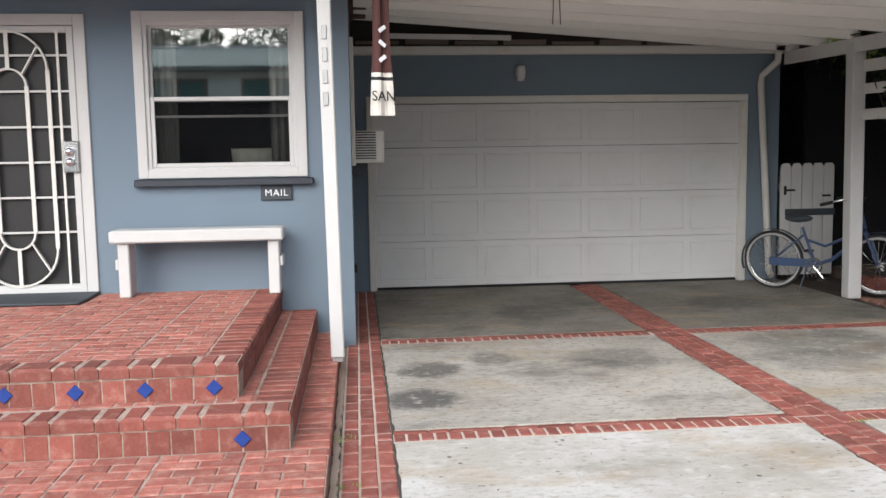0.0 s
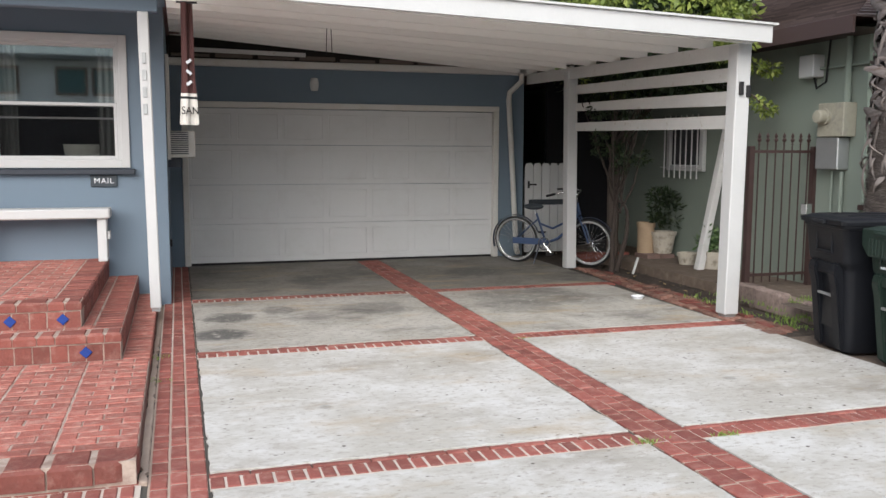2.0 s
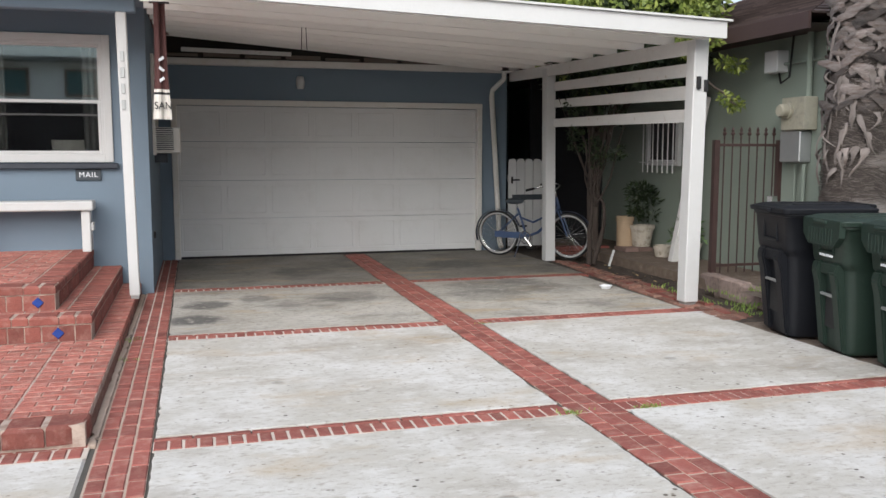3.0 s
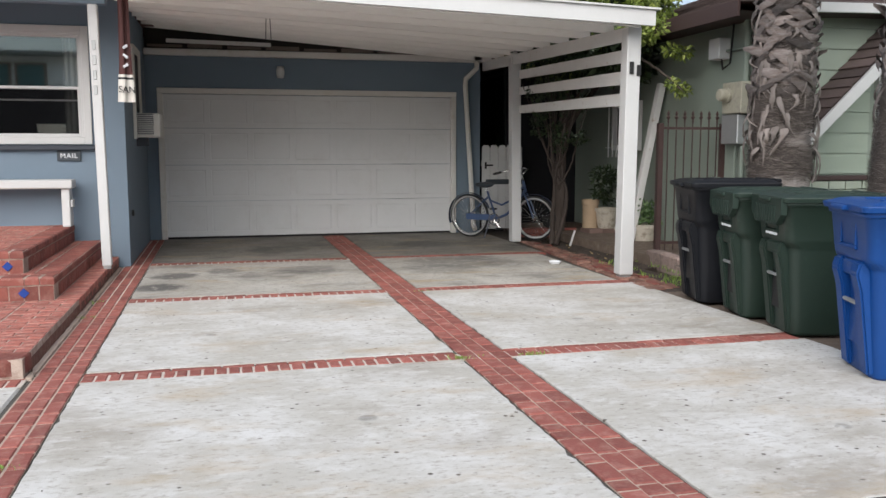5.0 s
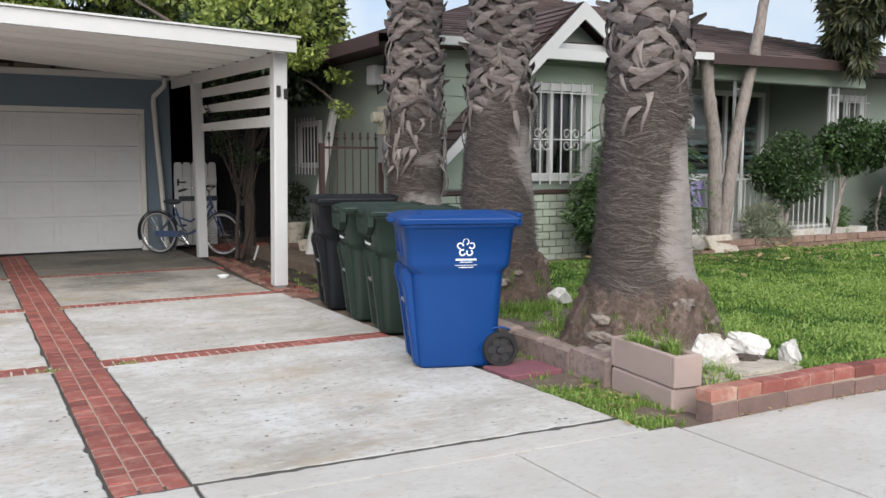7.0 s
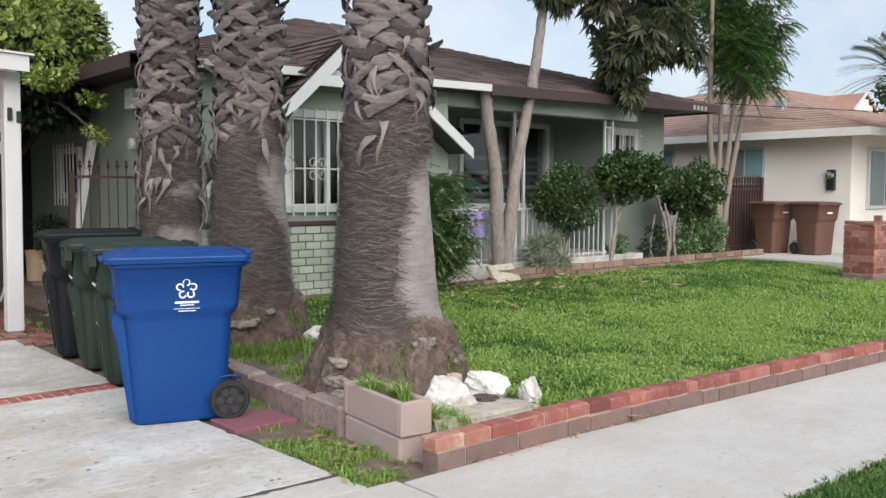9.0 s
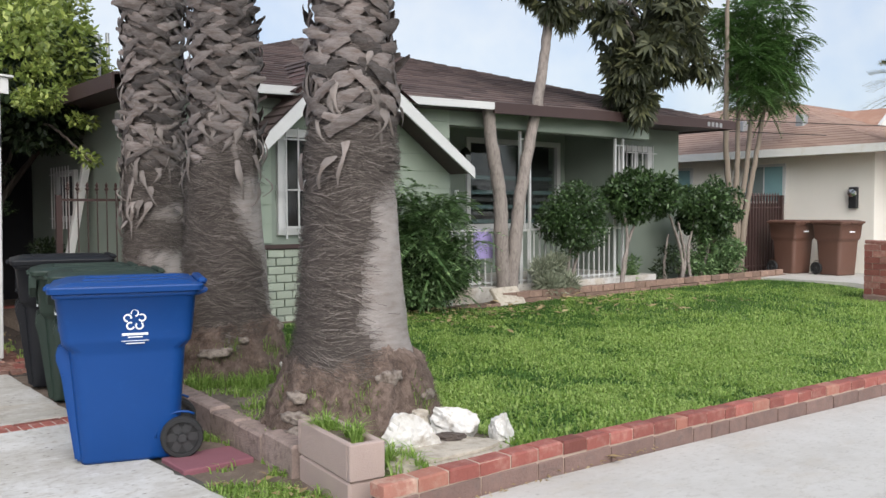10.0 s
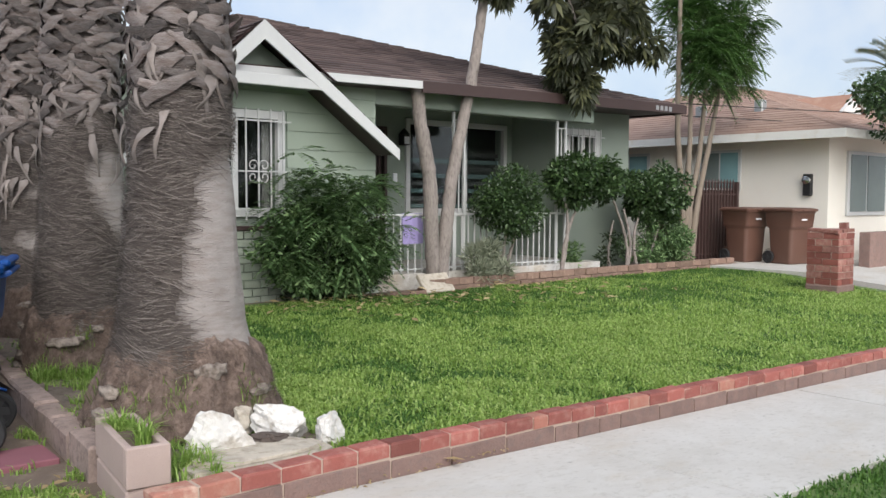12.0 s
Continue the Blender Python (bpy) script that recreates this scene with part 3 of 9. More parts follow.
def worn_slab(x0, x1, y0, y1, top, seed):
    """A poured slab whose edges are a little chipped and uneven."""
    rnd = random.Random(seed)
    bm, rim = bmesh.new(), []
    for (xa, ya), (xb, yb), (nx, ny) in (((x0, y0), (x1, y0), (0, 1)), ((x1, y0), (x1, y1), (-1, 0)), ((x1, y1), (x0, y1), (0, -1)), ((x0, y1), (x0, y0), (1, 0))):
        ln = math.hypot(xb - xa, yb - ya)
        n = max(3, int(ln / 0.06))
        for u in [0.012 / ln] + [(k + 0.3 * rnd.uniform(-1, 1)) / n for k in range(1, n)] + [1 - 0.012 / ln]:
            d = 0.006 + abs(rnd.gauss(0, 0.004)) + (rnd.uniform(0.006, 0.016) if rnd.random() < 0.1 else 0)
            rim.append((xa + (xb - xa) * u + nx * d, ya + (yb - ya) * u + ny * d))
    low = [bm.verts.new((x, y, -0.2)) for x, y in rim]
    mid = [bm.verts.new((x, y, top - 0.0025)) for x, y in rim]
    cx, cy = (x0 + x1) / 2, (y0 + y1) / 2
    high = [bm.verts.new((x + math.copysign(0.006, cx - x), y + math.copysign(0.006, cy - y), top)) for x, y in rim]
    n = len(rim)
    for a, b in ((low, mid), (mid, high)):
        for k in range(n):
            bm.faces.new((a[k], a[(k + 1) % n], b[(k + 1) % n], b[k]))
    bm.faces.new(high)
    return bm


def street_joint(x):
    """Line at which the drive meets the border strip of the pavement: a little askew to the house."""
    return -0.2 - 0.055 * (min(x, 5.7) - 2.6)


# sidewalk in separate poured panels
sidewalk = thing("pavement", "pale concrete pavement of poured panels along the street", "pavement", kind="structure")
edges = [-40, -16, -10, -5.2, -2.6, 0.5, 2.2, 3.6, 4.84, 5.82, 8.5, 11.15, 13.8, 16.45, 19.1, 21.8, 24.5, 30, 60]
for a, b in zip(edges, edges[1:]):
    cuts = [a + 0.006] + [c for c in (7.0, 13.0) if a < c < b] + [b - 0.006]
    bm = boxes(*[(p, q, -2.12 if a < 5.8 else -1.97, -0.668, -0.3, 0.0) for p, q in zip(cuts, cuts[1:])], bevel=0.003 if len(cuts) == 2 else 0.0)
    for v in bm.verts:
        v.co.z += fall(v.co.x)
        if v.co.y > -1.0 and -5.3 < a < 5.4:
            v.co.y += street_joint(v.co.x) - 0.252 + 0.668
    part("panel", bm, "sidewalk", sidewalk)
strip_ends = [-5.2, -3.2, -0.9, 0.49, 0.79, 3.1, 3.405, 5.66]
for a, b in zip(strip_ends, strip_ends[1:]):
    bm = worn_slab(a + 0.001, b - 0.001, -0.242, 0.0, 0.0015, int(a * 31) + 7)
    for v in bm.verts:
        v.co.y += street_joint(v.co.x) - 0.008
    part("kerb_panel", bm, "sidewalk", sidewalk)
for a, b in ((-1.2, 1.5), (1.5, 4.2), (4.2, 5.8)):
    part("apron_panel", boxes((a + 0.006, b - 0.006, -5.0, -2.13, -0.2, -0.004), bevel=0.006), "sidewalk", sidewalk)

# driveway slabs
M["mortar_dull"] = material("mortar_dull", (0.44, 0.345, 0.28), 0.95, 0.3, 60, 3, 0.5)
driveway = thing("driveway", "concrete driveway of square slabs framed by red brick bands", "driveway", kind="structure")
BAND = [(2.255, 2.465), (4.915, 5.105), (7.40, 7.585)]
XL, XM, XR = (0.775, 3.07), (3.075, 3.39), (3.395, 5.56)
for (x0, x1) in (XL, XR):
    # the two back rows carry the carport's shade along with dirt and stains
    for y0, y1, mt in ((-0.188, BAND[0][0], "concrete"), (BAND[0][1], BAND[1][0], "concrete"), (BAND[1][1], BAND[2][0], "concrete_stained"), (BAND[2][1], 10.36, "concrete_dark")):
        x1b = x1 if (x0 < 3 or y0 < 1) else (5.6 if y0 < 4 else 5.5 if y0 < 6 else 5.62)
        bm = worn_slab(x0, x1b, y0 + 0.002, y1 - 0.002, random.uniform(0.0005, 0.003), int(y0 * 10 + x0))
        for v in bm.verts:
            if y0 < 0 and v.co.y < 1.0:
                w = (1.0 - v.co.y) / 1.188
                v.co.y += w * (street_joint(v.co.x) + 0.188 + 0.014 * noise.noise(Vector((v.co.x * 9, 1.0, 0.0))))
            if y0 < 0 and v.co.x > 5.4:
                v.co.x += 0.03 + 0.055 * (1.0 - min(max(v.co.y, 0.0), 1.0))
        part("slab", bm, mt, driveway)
bm = boxes((-5.2, 0.47, -0.1, 2.25, -0.2, 0.0), bevel=0.012)
for v in bm.verts:
    if v.co.y < 0.5:
        v.co.y += street_joint(v.co.x) + 0.112
part("slab", bm, "concrete", driveway)
part("bed", boxes((-4.5, 5.56, -0.69, 10.3, -0.3, -0.012)), "grit", driveway)
part("bed", boxes((4.0, 5.66, -0.64, 1.2, -0.3, -0.014)), "grit", driveway)
bm = bmesh.new()
slab_up(bm, [(-5.2, street_joint(-5.2) - 0.04), (5.64, street_joint(5.64) - 0.04), (5.64, street_joint(5.64) + 0.04), (-5.2, street_joint(-5.2) + 0.04)], -0.1, -0.001)
part("joint_grit", bm, "grit", driveway)
for r in [(3.082, 3.386, -0.19, 10.25, -0.1, -0.005), (0.5, 0.77, -0.19, 4.9, -0.1, -0.005), (0.5, 0.77, 4.9, 10.25, -0.1, -0.004)] + [(0.778, 5.5, y0 + 0.002, y1 - 0.06, -0.1, -0.0035) for y0, y1 in BAND] + [(-1.9, 0.47, BAND[0][0], BAND[0][1], -0.1, -0.004)]:
    part("joint_mortar", boxes(r), "mortar_dull" if r[0] > 3 or r[3] == 4.9 else "mortar", driveway)

# brick bands of the driveway: three rows lengthwise in the middle and on the side, headers across
band_mid = thing("brick_strip", "strip of worn red bricks laid lengthwise between slabs", "brick strip", kind="structure")
band_side = thing("brick_strip", "strip of worn red bricks beside the porch edge", "brick strip", kind="structure")
for band, xa, w in ((band_mid, 3.078, 0.105), (band_side, 0.505, 0.09)):
    for row in range(3):
        y = street_joint(xa) - 0.018 - 0.006 * row
        first = True
        while y < 10.25:
            ln = random.choice((0.2, 0.2, 0.2, 0.16, 0.11)) if not (first and row == 1) else 0.1
            first = False
            lay(band, xa + w * (row + 0.5), y + ln / 2, -0.055, w - (0.008 if xa > 3 else GAP), ln - 0.015, 0.057, tilt=0.4)
            y += ln + random.uniform(0, 0.004)
for y0, y1 in BAND:
    band = thing("brick_band", "band of worn red brick headers across the drive", "brick band", kind="structure")
    for xa, xb in ((-1.9, 0.47) if y0 < 3 else (9, 9), (XL[0], XL[1]), (XR[0], 5.6 if y0 < 3 or y0 > 6 else 5.56)):
        x = xa
        while x < xb - 0.05:
            w = random.choice((0.074, 0.076, 0.079)) if x < 3.2 else random.choice((0.07, 0.073))
            lay(band, x + w / 2, (y0 + y1 - 0.058) / 2 + random.uniform(-0.003, 0.003), -0.055, w - (0.014 if x < 3.2 else 0.009), y1 - y0 - 0.058 - 0.018, 0.058, tilt=0.8)
            x += w
        x = xa
        while x < xb - 0.06:
            w = min(random.choice((0.2, 0.2, 0.12, 0.3)), xb - x)
            lay(band, x + w / 2, y1 - 0.03, -0.056, w - 0.008, 0.046, 0.058, "brick_dark" if random.random() < 0.4 else "brick", tilt=0.6)
            x += w
# winding brick edging beside the drive
edging = thing("brick_edging", "uneven edging of red bricks beside the driveway soil", "brick edging", kind="structure")
M["brick_worn"] = material("brick_worn", (0.21, 0.098, 0.074), 0.9, 0.35, 60, 7, 0.5, 60, (0.3, 0.2, 0.155), (0.45, 0.7), each=0.3)
for k in range(4):
    y = 4.45 + 0.05 * k
    while y < (8.8, 8.7, 8.3, 7.2)[k]:
        xe = 5.52 + 0.2 * max(0, (y - 5.0) / 3.2) ** 1.2
        lay(edging, xe + 0.055 + 0.103 * k + random.uniform(-0.012, 0.012), y + 0.1, -0.052 + random.uniform(-0.008, 0.008) - 0.004 * k, 0.09, 0.19, 0.058, random.choice(("brick_worn", "brick_worn", "brick_worn", "brick_dark")), turn=random.gauss(-5, 3), tilt=2.2)
        y += random.uniform(0.198, 0.225)
# dark brown soil, lowered further to carry the side yard's shade
M["yard_soil_shade"] = material("yard_soil_shade", (0.058, 0.043, 0.034), 0.97, 0.5, 50, 5, 1.0, 45, (0.11, 0.084, 0.064), (0.5, 0.72), fine=1.0)
bm = bmesh.new()
slab_up(bm, [(5.66, -0.66), (6.12, -0.66), (6.2, 4.4), (5.56, 4.4), (5.56, 1.2)], -0.3, -0.02)
solid("side_strip", bm, "soil", "bare soil strip beside the driveway with weeds", "soil", kind="structure")
bm = bmesh.new()
slab_up(bm, [(5.5, 4.4), (6.2, 4.4), (6.2, 5.9), (7.4, 6.2), (7.4, 16), (5.5, 16)], -0.3, -0.02)
solid("side_yard", bm, "yard_soil_shade", "dark bare soil of the side yard, darkened further for shade", "soil", kind="structure")

# ---------------------------------------------------------------- porch of the blue house
porch = thing("porch", "red brick porch with two steps and blue diamond tiles", "porch", kind="structure")
Z1, Z2, Z3 = 0.12, 0.305, 0.49
M["porch_mortar"] = material("porch_mortar", (0.43, 0.345, 0.29), 0.95, 0.35, 60, 5, 0.6, 60, (0.27, 0.19, 0.155), (0.45, 0.65))
part("core", boxes((-4.5, 0.45, 2.418, 7.4, -0.1, Z1 - 0.003)), "porch_mortar", porch)
part("core", boxes((-4.5, 0.266, 4.524, 7.4, Z1 - 0.02, Z2 - 0.0035)), "porch_mortar", porch)
part("core", boxes((-4.5, -0.009, 4.804, 7.4, Z2 - 0.02, Z3 - 0.0035)), "porch_mortar", porch)
part("kerb", worn_slab(0.446, 0.506, 2.4, 7.3, 0.008, 77), "mortar_dull", porch)
def course(x0, x1, y, top, odd):
    """One course of a porch floor: pairs of bricks between wide joints, every second course with its joint shifted."""
    x = x1
    while x > x0:
        cuts = (0.196, 0.195) if odd else (0.095, 0.2, 0.096)
        xx = x
        for c in cuts:
            lay(porch, xx - c / 2, y, top - 0.05 + random.uniform(-0.0015, 0.0015), c - (0.009 if odd else 0.005), 0.0955, 0.05, "porch_brick", tilt=0.25)
            xx -= c
        x -= 0.395
def paved(x0, x1, y0, y1, top):
    """Courses of bricks over a rectangle, tops at the given height."""
    y, row = y1 - 0.05, 0
    while y > y0:
        course(x0, x1, y, top, row % 2)
        y -= 0.1
        row += 1
def edge_x(x0, x1, y, top, depth=0.2, h=0.062):
    """Round-nosed bricks along the front edge of a tread."""
    x, i = x1, 0
    while x > x0:
        w = (0.113, 0.113, 0.2, 0.113, 0.15)[i % 5]
        lay(porch, x - w / 2, y + depth / 2, top - h + 0.003, w - 0.007, depth - 0.006, h, "porch_nose", tilt=0.5, nose=0.016)
        x -= w
        i += 1
def riser(x0, x1, y, zlow, zhigh):
    """Bricks on edge up a riser."""
    x = x1
    while x > x0:
        lay(porch, x - 0.056, y, zlow, 0.112 - 0.009, 0.05, zhigh - zlow - 0.006, "porch_nose", tilt=0.5)
        x -= 0.112
LEFT = -2.9
paved(LEFT, 0.452, 2.62, 4.51, Z1 + 0.002)
bm = bmesh.new()
rim = [(0.268, 2.408), (0.36, 2.41), (0.41, 2.424), (0.446, 2.458), (0.46, 2.52), (0.46, 2.615), (0.268, 2.615)]
rings = [[bm.verts.new((0.36 + (px - 0.36) * f, 2.53 + (py - 2.53) * f, z)) for px, py in rim] for f, z in ((1.0, Z1 - 0.1), (1.0, Z1 - 0.018), (0.96, Z1 - 0.004), (0.88, Z1 + 0.003))]
for a, b in zip(rings, rings[1:]):
    for k in range(7):
        bm.faces.new((a[k], a[(k + 1) % 7], b[(k + 1) % 7], b[k]))
bm.faces.new(rings[-1])
part("corner_brick", bm, "porch_nose", porch, "rounded corner brick")
part("side_face", boxes((0.447, 0.455, 2.62, 7.3, -0.05, Z1 - 0.046)), "brick_worn", porch, "worn brick side of the landing")
x = 0.262
while x > LEFT:
    w = random.choice((0.2, 0.2, 0.36))
    lay(porch, x - w / 2, 2.51, Z1 - 0.1, w - 0.008, 0.215, 0.104, "porch_nose", tilt=0.5, nose=0.022)
    x -= w
y = 4.52
while y < 7.3:
    lay(porch, 0.365, y + 0.05, Z1 - 0.095, 0.18, 0.096, 0.098, "porch_brick", tilt=0.5)
    y += 0.1
edge_x(LEFT, 0.275, 4.51, Z2)
riser(LEFT, 0.265, 4.545, Z1, Z2 - 0.062)
paved(LEFT, 0.27, 4.71, 4.83, Z2)
y = 4.72
while y < 7.35:
    lay(porch, 0.17, y + 0.05, Z2 - 0.062, 0.2, 0.096, 0.064, "porch_nose", tilt=0.4, nose=0.012)
    lay(porch, 0.03, y + 0.05, Z2 - 0.05, 0.065, 0.096, 0.052, "porch_brick", tilt=0.3)
    lay(porch, 0.245, y + 0.05, Z1, 0.05, 0.1 - GAP, Z2 - 0.062 - Z1 - GAP, "porch_nose", tilt=0.4)
    y += 0.1
edge_x(LEFT, 0.0, 4.79, Z3)
riser(LEFT, -0.01, 4.825, Z2, Z3 - 0.062)
paved(LEFT, -0.2, 4.99, 7.38, Z3)
y = 4.99
while y < 7.35:
    lay(porch, -0.1, y + 0.05, Z3 - 0.062, 0.2, 0.096, 0.064, "porch_nose", tilt=0.4, nose=0.012)
    lay(porch, -0.03, y + 0.05, Z2, 0.05, 0.1 - GAP, Z3 - 0.062 - Z2 - GAP, "porch_nose", tilt=0.4)
    y += 0.1
for i in range(5):
    for xx, yy, zz in ((-0.13 - 0.34 * i, 4.797, (Z2 + Z3 - 0.062) / 2), (0.04 - 1.15 * i, 4.517, (Z1 + Z2 - 0.062) / 2)):
        ob = part("blue_tile", boxes((-0.03, 0.03, -0.006, 0.006, -0.03, 0.03), bevel=0.003), "glazed", porch, "glazed blue diamond tile")
        ob.matrix_world = pose(xx, yy, zz, 0, 45, 0)

# ---------------------------------------------------------------- blue house: walls
WY = 7.40
wall_with_holes("wall_front", -6.0, 0.575, -0.1, 3.0, WY, WY + 0.2, [(-2.52, -1.5, 0.5, 2.56), (-1.0, 0.17, 1.40, 2.6)], "stucco_blue", "blue stucco front wall of the house with a window and a door")
solid("wall_side", boxes((0.375, 0.575, WY + 0.2, 10.5, -0.1, 3.3)), "stucco_blue", "blue stucco side wall of the house beside the carport", "wall", kind="structure")
wall_with_holes("wall_garage", 0.575, 5.58, -0.1, 2.72, 10.30, 10.5, [(0.80, 5.12, -0.1, 2.13)], "stucco_blue", "blue stucco garage wall with a wide door opening")
solid("wall_garage_side", boxes((5.38, 5.58, 10.5, 17, -0.1, 2.72)), "stucco_blue", "blue stucco side wall of the garage", "wall", kind="structure")
solid("wall_garage_back", boxes((-6, 5.38, 16.8, 17, -0.1, 2.72)), "stucco_blue", "blue stucco back wall of the garage", "wall", kind="structure")
solid("wall_house_west", boxes((-6.2, -6.0, 7.4, 17, -0.1, 3.0)), "stucco_blue", "blue stucco west wall of the house", "wall", kind="structure")
# room shell added behind the window, its dimness put into the colour
solid("interior_back", boxes((-5.9, 0.3, 9.9, 10.0, 0.4, 3.0)), "interior", "added inner wall, coloured dark for a dim living room", "wall", kind="structure")
solid("floor", boxes((-5.98, 0.37, WY + 0.2, 9.9, 0.3, 0.47)), "interior", "added floor, coloured dark for a dim living room", "floor", kind="structure")
solid("ceiling", boxes((-5.98, 0.37, WY + 0.0, 16.8, 3.0, 3.08)), "interior", "added ceiling, coloured dark for a dim living room", "ceiling", kind="structure")
solid("porch_beam", boxes((-6.0, 0.55, 6.3, 6.44, 2.74, 2.95), bevel=0.01), "stucco_blue", "blue painted beam over the porch posts", "beam", kind="structure")
solid("porch_ceiling", boxes((-6.0, 0.6, 6.0, WY, 2.95, 3.0)), "stucco_blue", "blue painted porch ceiling", "ceiling", kind="structure")
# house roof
# near-black colour stands for shade in the gap above the garage wall
M["old_wood_shade"] = material("old_wood_shade", (0.03, 0.025, 0.021), 0.95, 0.3, 40, 4, 0.4)
bm = bmesh.new()
a = [(-6.6, 5.75, 2.98), (0.75, 5.75, 2.98), (0.75, 17.2, 3.1), (-6.6, 17.2, 3.1)]
for dz in (0.0,):
    lo = [bm.verts.new(p) for p in a]
    r1, r2 = bm.verts.new((-5, 11.5, 4.9)), bm.verts.new((-1.2, 11.5, 4.9))
    for f in ((lo[0], lo[1], r2, r1), (lo[1], lo[2], r2), (lo[2], lo[3], r1, r2), (lo[3], lo[0], r1), (lo[3], lo[2], lo[1], lo[0])):
        bm.faces.new(f)
solid("roof_house", bm, "shingle", "brown shingle hip roof of the blue house", "roof", kind="structure")
bm = bmesh.new()
prism(bm, [(-0.2, 2.95), (6.0, 2.72), (6.0, 2.8), (2.6, 3.6), (-0.2, 3.3)], 10.32, 17.2)
solid("attic_wall", boxes((0.6, 5.6, 10.24, 10.3, 2.75, 3.3)), "old_wood_shade", "old boards under the garage roof, near black for shade", "wall", kind="structure")
solid("roof_garage", bm, "shingle", "brown shingle roof of the garage", "roof", kind="structure")
# ---------------------------------------------------------------- blue house: window, door, porch things
def bar(bm, p, q, w, t=None):
    """A square bar from p to q."""
    p, q = Vector(p), Vector(q)
    d = q - p
    rot = d.to_track_quat("Z", "Y").to_matrix().to_4x4()
    t = t or w
    box(bm, -w / 2, w / 2, -t / 2, t / 2, 0, d.length, m=Matrix.Translation(p) @ rot)


def pane(name, x0, x1, z0, z1, y, parent, thick=0.006, mat="glass"):
    ob = part(name, boxes((x0, x1, y, y + thick, z0, z1)), mat, parent, "clear glass pane")
    ob.visible_shadow = False
    return ob


def frame_rect(bm, x0, x1, z0, z1, y0, y1, w):
    """Four mitre-less members of a frame in the x-z plane."""
    box(bm, x0, x0 + w, y0, y1, z0, z1, 0.004)
    box(bm, x1 - w, x1, y0, y1, z0, z1, 0.004)
    box(bm, x0 + w, x1 - w, y0, y1, z1 - w, z1, 0.004)
    box(bm, x0 + w, x1 - w, y0, y1, z0, z0 + w, 0.004)


M["screen_mesh"] = material("screen_mesh", (0.008, 0.008, 0.009), 0.95, 0.1, 60, 4, 0.0, spec=0.0)
M["screen_mesh"].node_tree.nodes["Principled BSDF"].inputs["Alpha"].default_value = 0.38
window_1 = thing("window_1", "white single-hung sash window with a dark sill", "window", kind="structure")
bm = bmesh.new()
frame_rect(bm, -1.07, 0.23, 1.38, 2.66, WY - 0.03, WY + 0.05, 0.075)
frame_rect(bm, -1.01, 0.17, 1.42, 2.60, WY - 0.012, WY + 0.07, 0.045)
part("window_frame", bm, "white_paint", window_1)
bm = bmesh.new()
frame_rect(bm, -0.965, 0.125, 1.97, 2.56, WY + 0.03, WY + 0.06, 0.022)
part("upper_sash", bm, "white_paint", window_1)
bm = bmesh.new()
frame_rect(bm, -0.965, 0.125, 1.465, 2.01, WY + 0.0, WY + 0.035, 0.032)
box(bm, -0.935, 0.095, WY + 0.01, WY + 0.03, 1.85, 1.868)
part("lower_sash", bm, "white_paint", window_1)
pane("pane", -0.95, 0.11, 2.0, 2.545, WY + 0.044, window_1, mat="glass_double")
pane("pane", -0.94, 0.1, 1.49, 1.98, WY + 0.016, window_1)
part("insect_screen", boxes((-0.935, 0.095, WY + 0.004, WY + 0.006, 1.495, 1.975)), "screen_mesh", window_1, "dark insect screen")
part("window_sill", boxes((-1.1, 0.275, WY - 0.075, WY + 0.0, 1.315, 1.372), bevel=0.008), "dark_trim", window_1, "dark navy painted sill")
for xa, xb in ((-0.98, -0.78), (-0.06, 0.15)):
    bm = bmesh.new()
    n = 14
    rows = [[bm.verts.new((xa + (xb - xa) * i / n, WY + 0.13 + 0.02 * math.sin(i * 1.6), z)) for i in range(n + 1)] for z in (1.3, 2.62)]
    for i in range(n):
        bm.faces.new((rows[0][i], rows[0][i + 1], rows[1][i + 1], rows[1][i]))
    cu = solid("curtain", bm, "curtain", "grey-white curtain drawn to the window's side", "curtain", group="curtains of the front window", smooth=True)
bm = bmesh.new()
lathe(bm, [(0.2, 0), (0.24, 0.3), (0.245, 0.31), (0.0, 0.31)], 20, (-0.2, WY + 0.55, 1.3))
solid("lamp_shade", bm, "cloth_cream", "pale drum lamp shade behind the window", "lamp shade")
solid("side_table", boxes((-0.5, 0.1, WY + 0.3, WY + 0.8, 1.24, 1.298), (-0.46, -0.42, WY + 0.34, WY + 0.38, 0.47, 1.24), (0.02, 0.06, WY + 0.34, WY + 0.38, 0.47, 1.24), (-0.46, -0.42, WY + 0.72, WY + 0.76, 0.47, 1.24), (0.02, 0.06, WY + 0.72, WY + 0.76, 0.47, 1.24)), "old_wood", "dark wooden table under the lamp shade", "table")

mail = thing("mail_sign", "small dark plaque with white lettering MAIL", "sign")
part("plate", boxes((-0.142, 0.103, WY - 0.025, WY - 0.002, 1.195, 1.312), bevel=0.006), "slate", mail)
curve = bpy.data.curves.new("mail_text", "FONT")
curve.body, curve.size, curve.extrude, curve.align_x, curve.align_y = "MAIL", 0.075, 0.002, "CENTER", "CENTER"
curve.space_character = 1.15
curve.materials.append(M["print_white"])
word = new("lettering", curve)
word.matrix_world = pose(-0.02, WY - 0.03, 1.252, 90, 0, 0)
word.parent = mail

bench = thing("bench", "white painted wooden bench on the brick porch", "bench")
part("seat", boxes((-1.24, 0.045, 7.06, 7.33, 0.905, 1.0), bevel=0.012), "white_paint", bench)
for xa in (-1.19, -0.075):
    part("leg", boxes((xa, xa + 0.085, 7.1, 7.29, Z3, 0.906), bevel=0.008), "white_paint", bench)
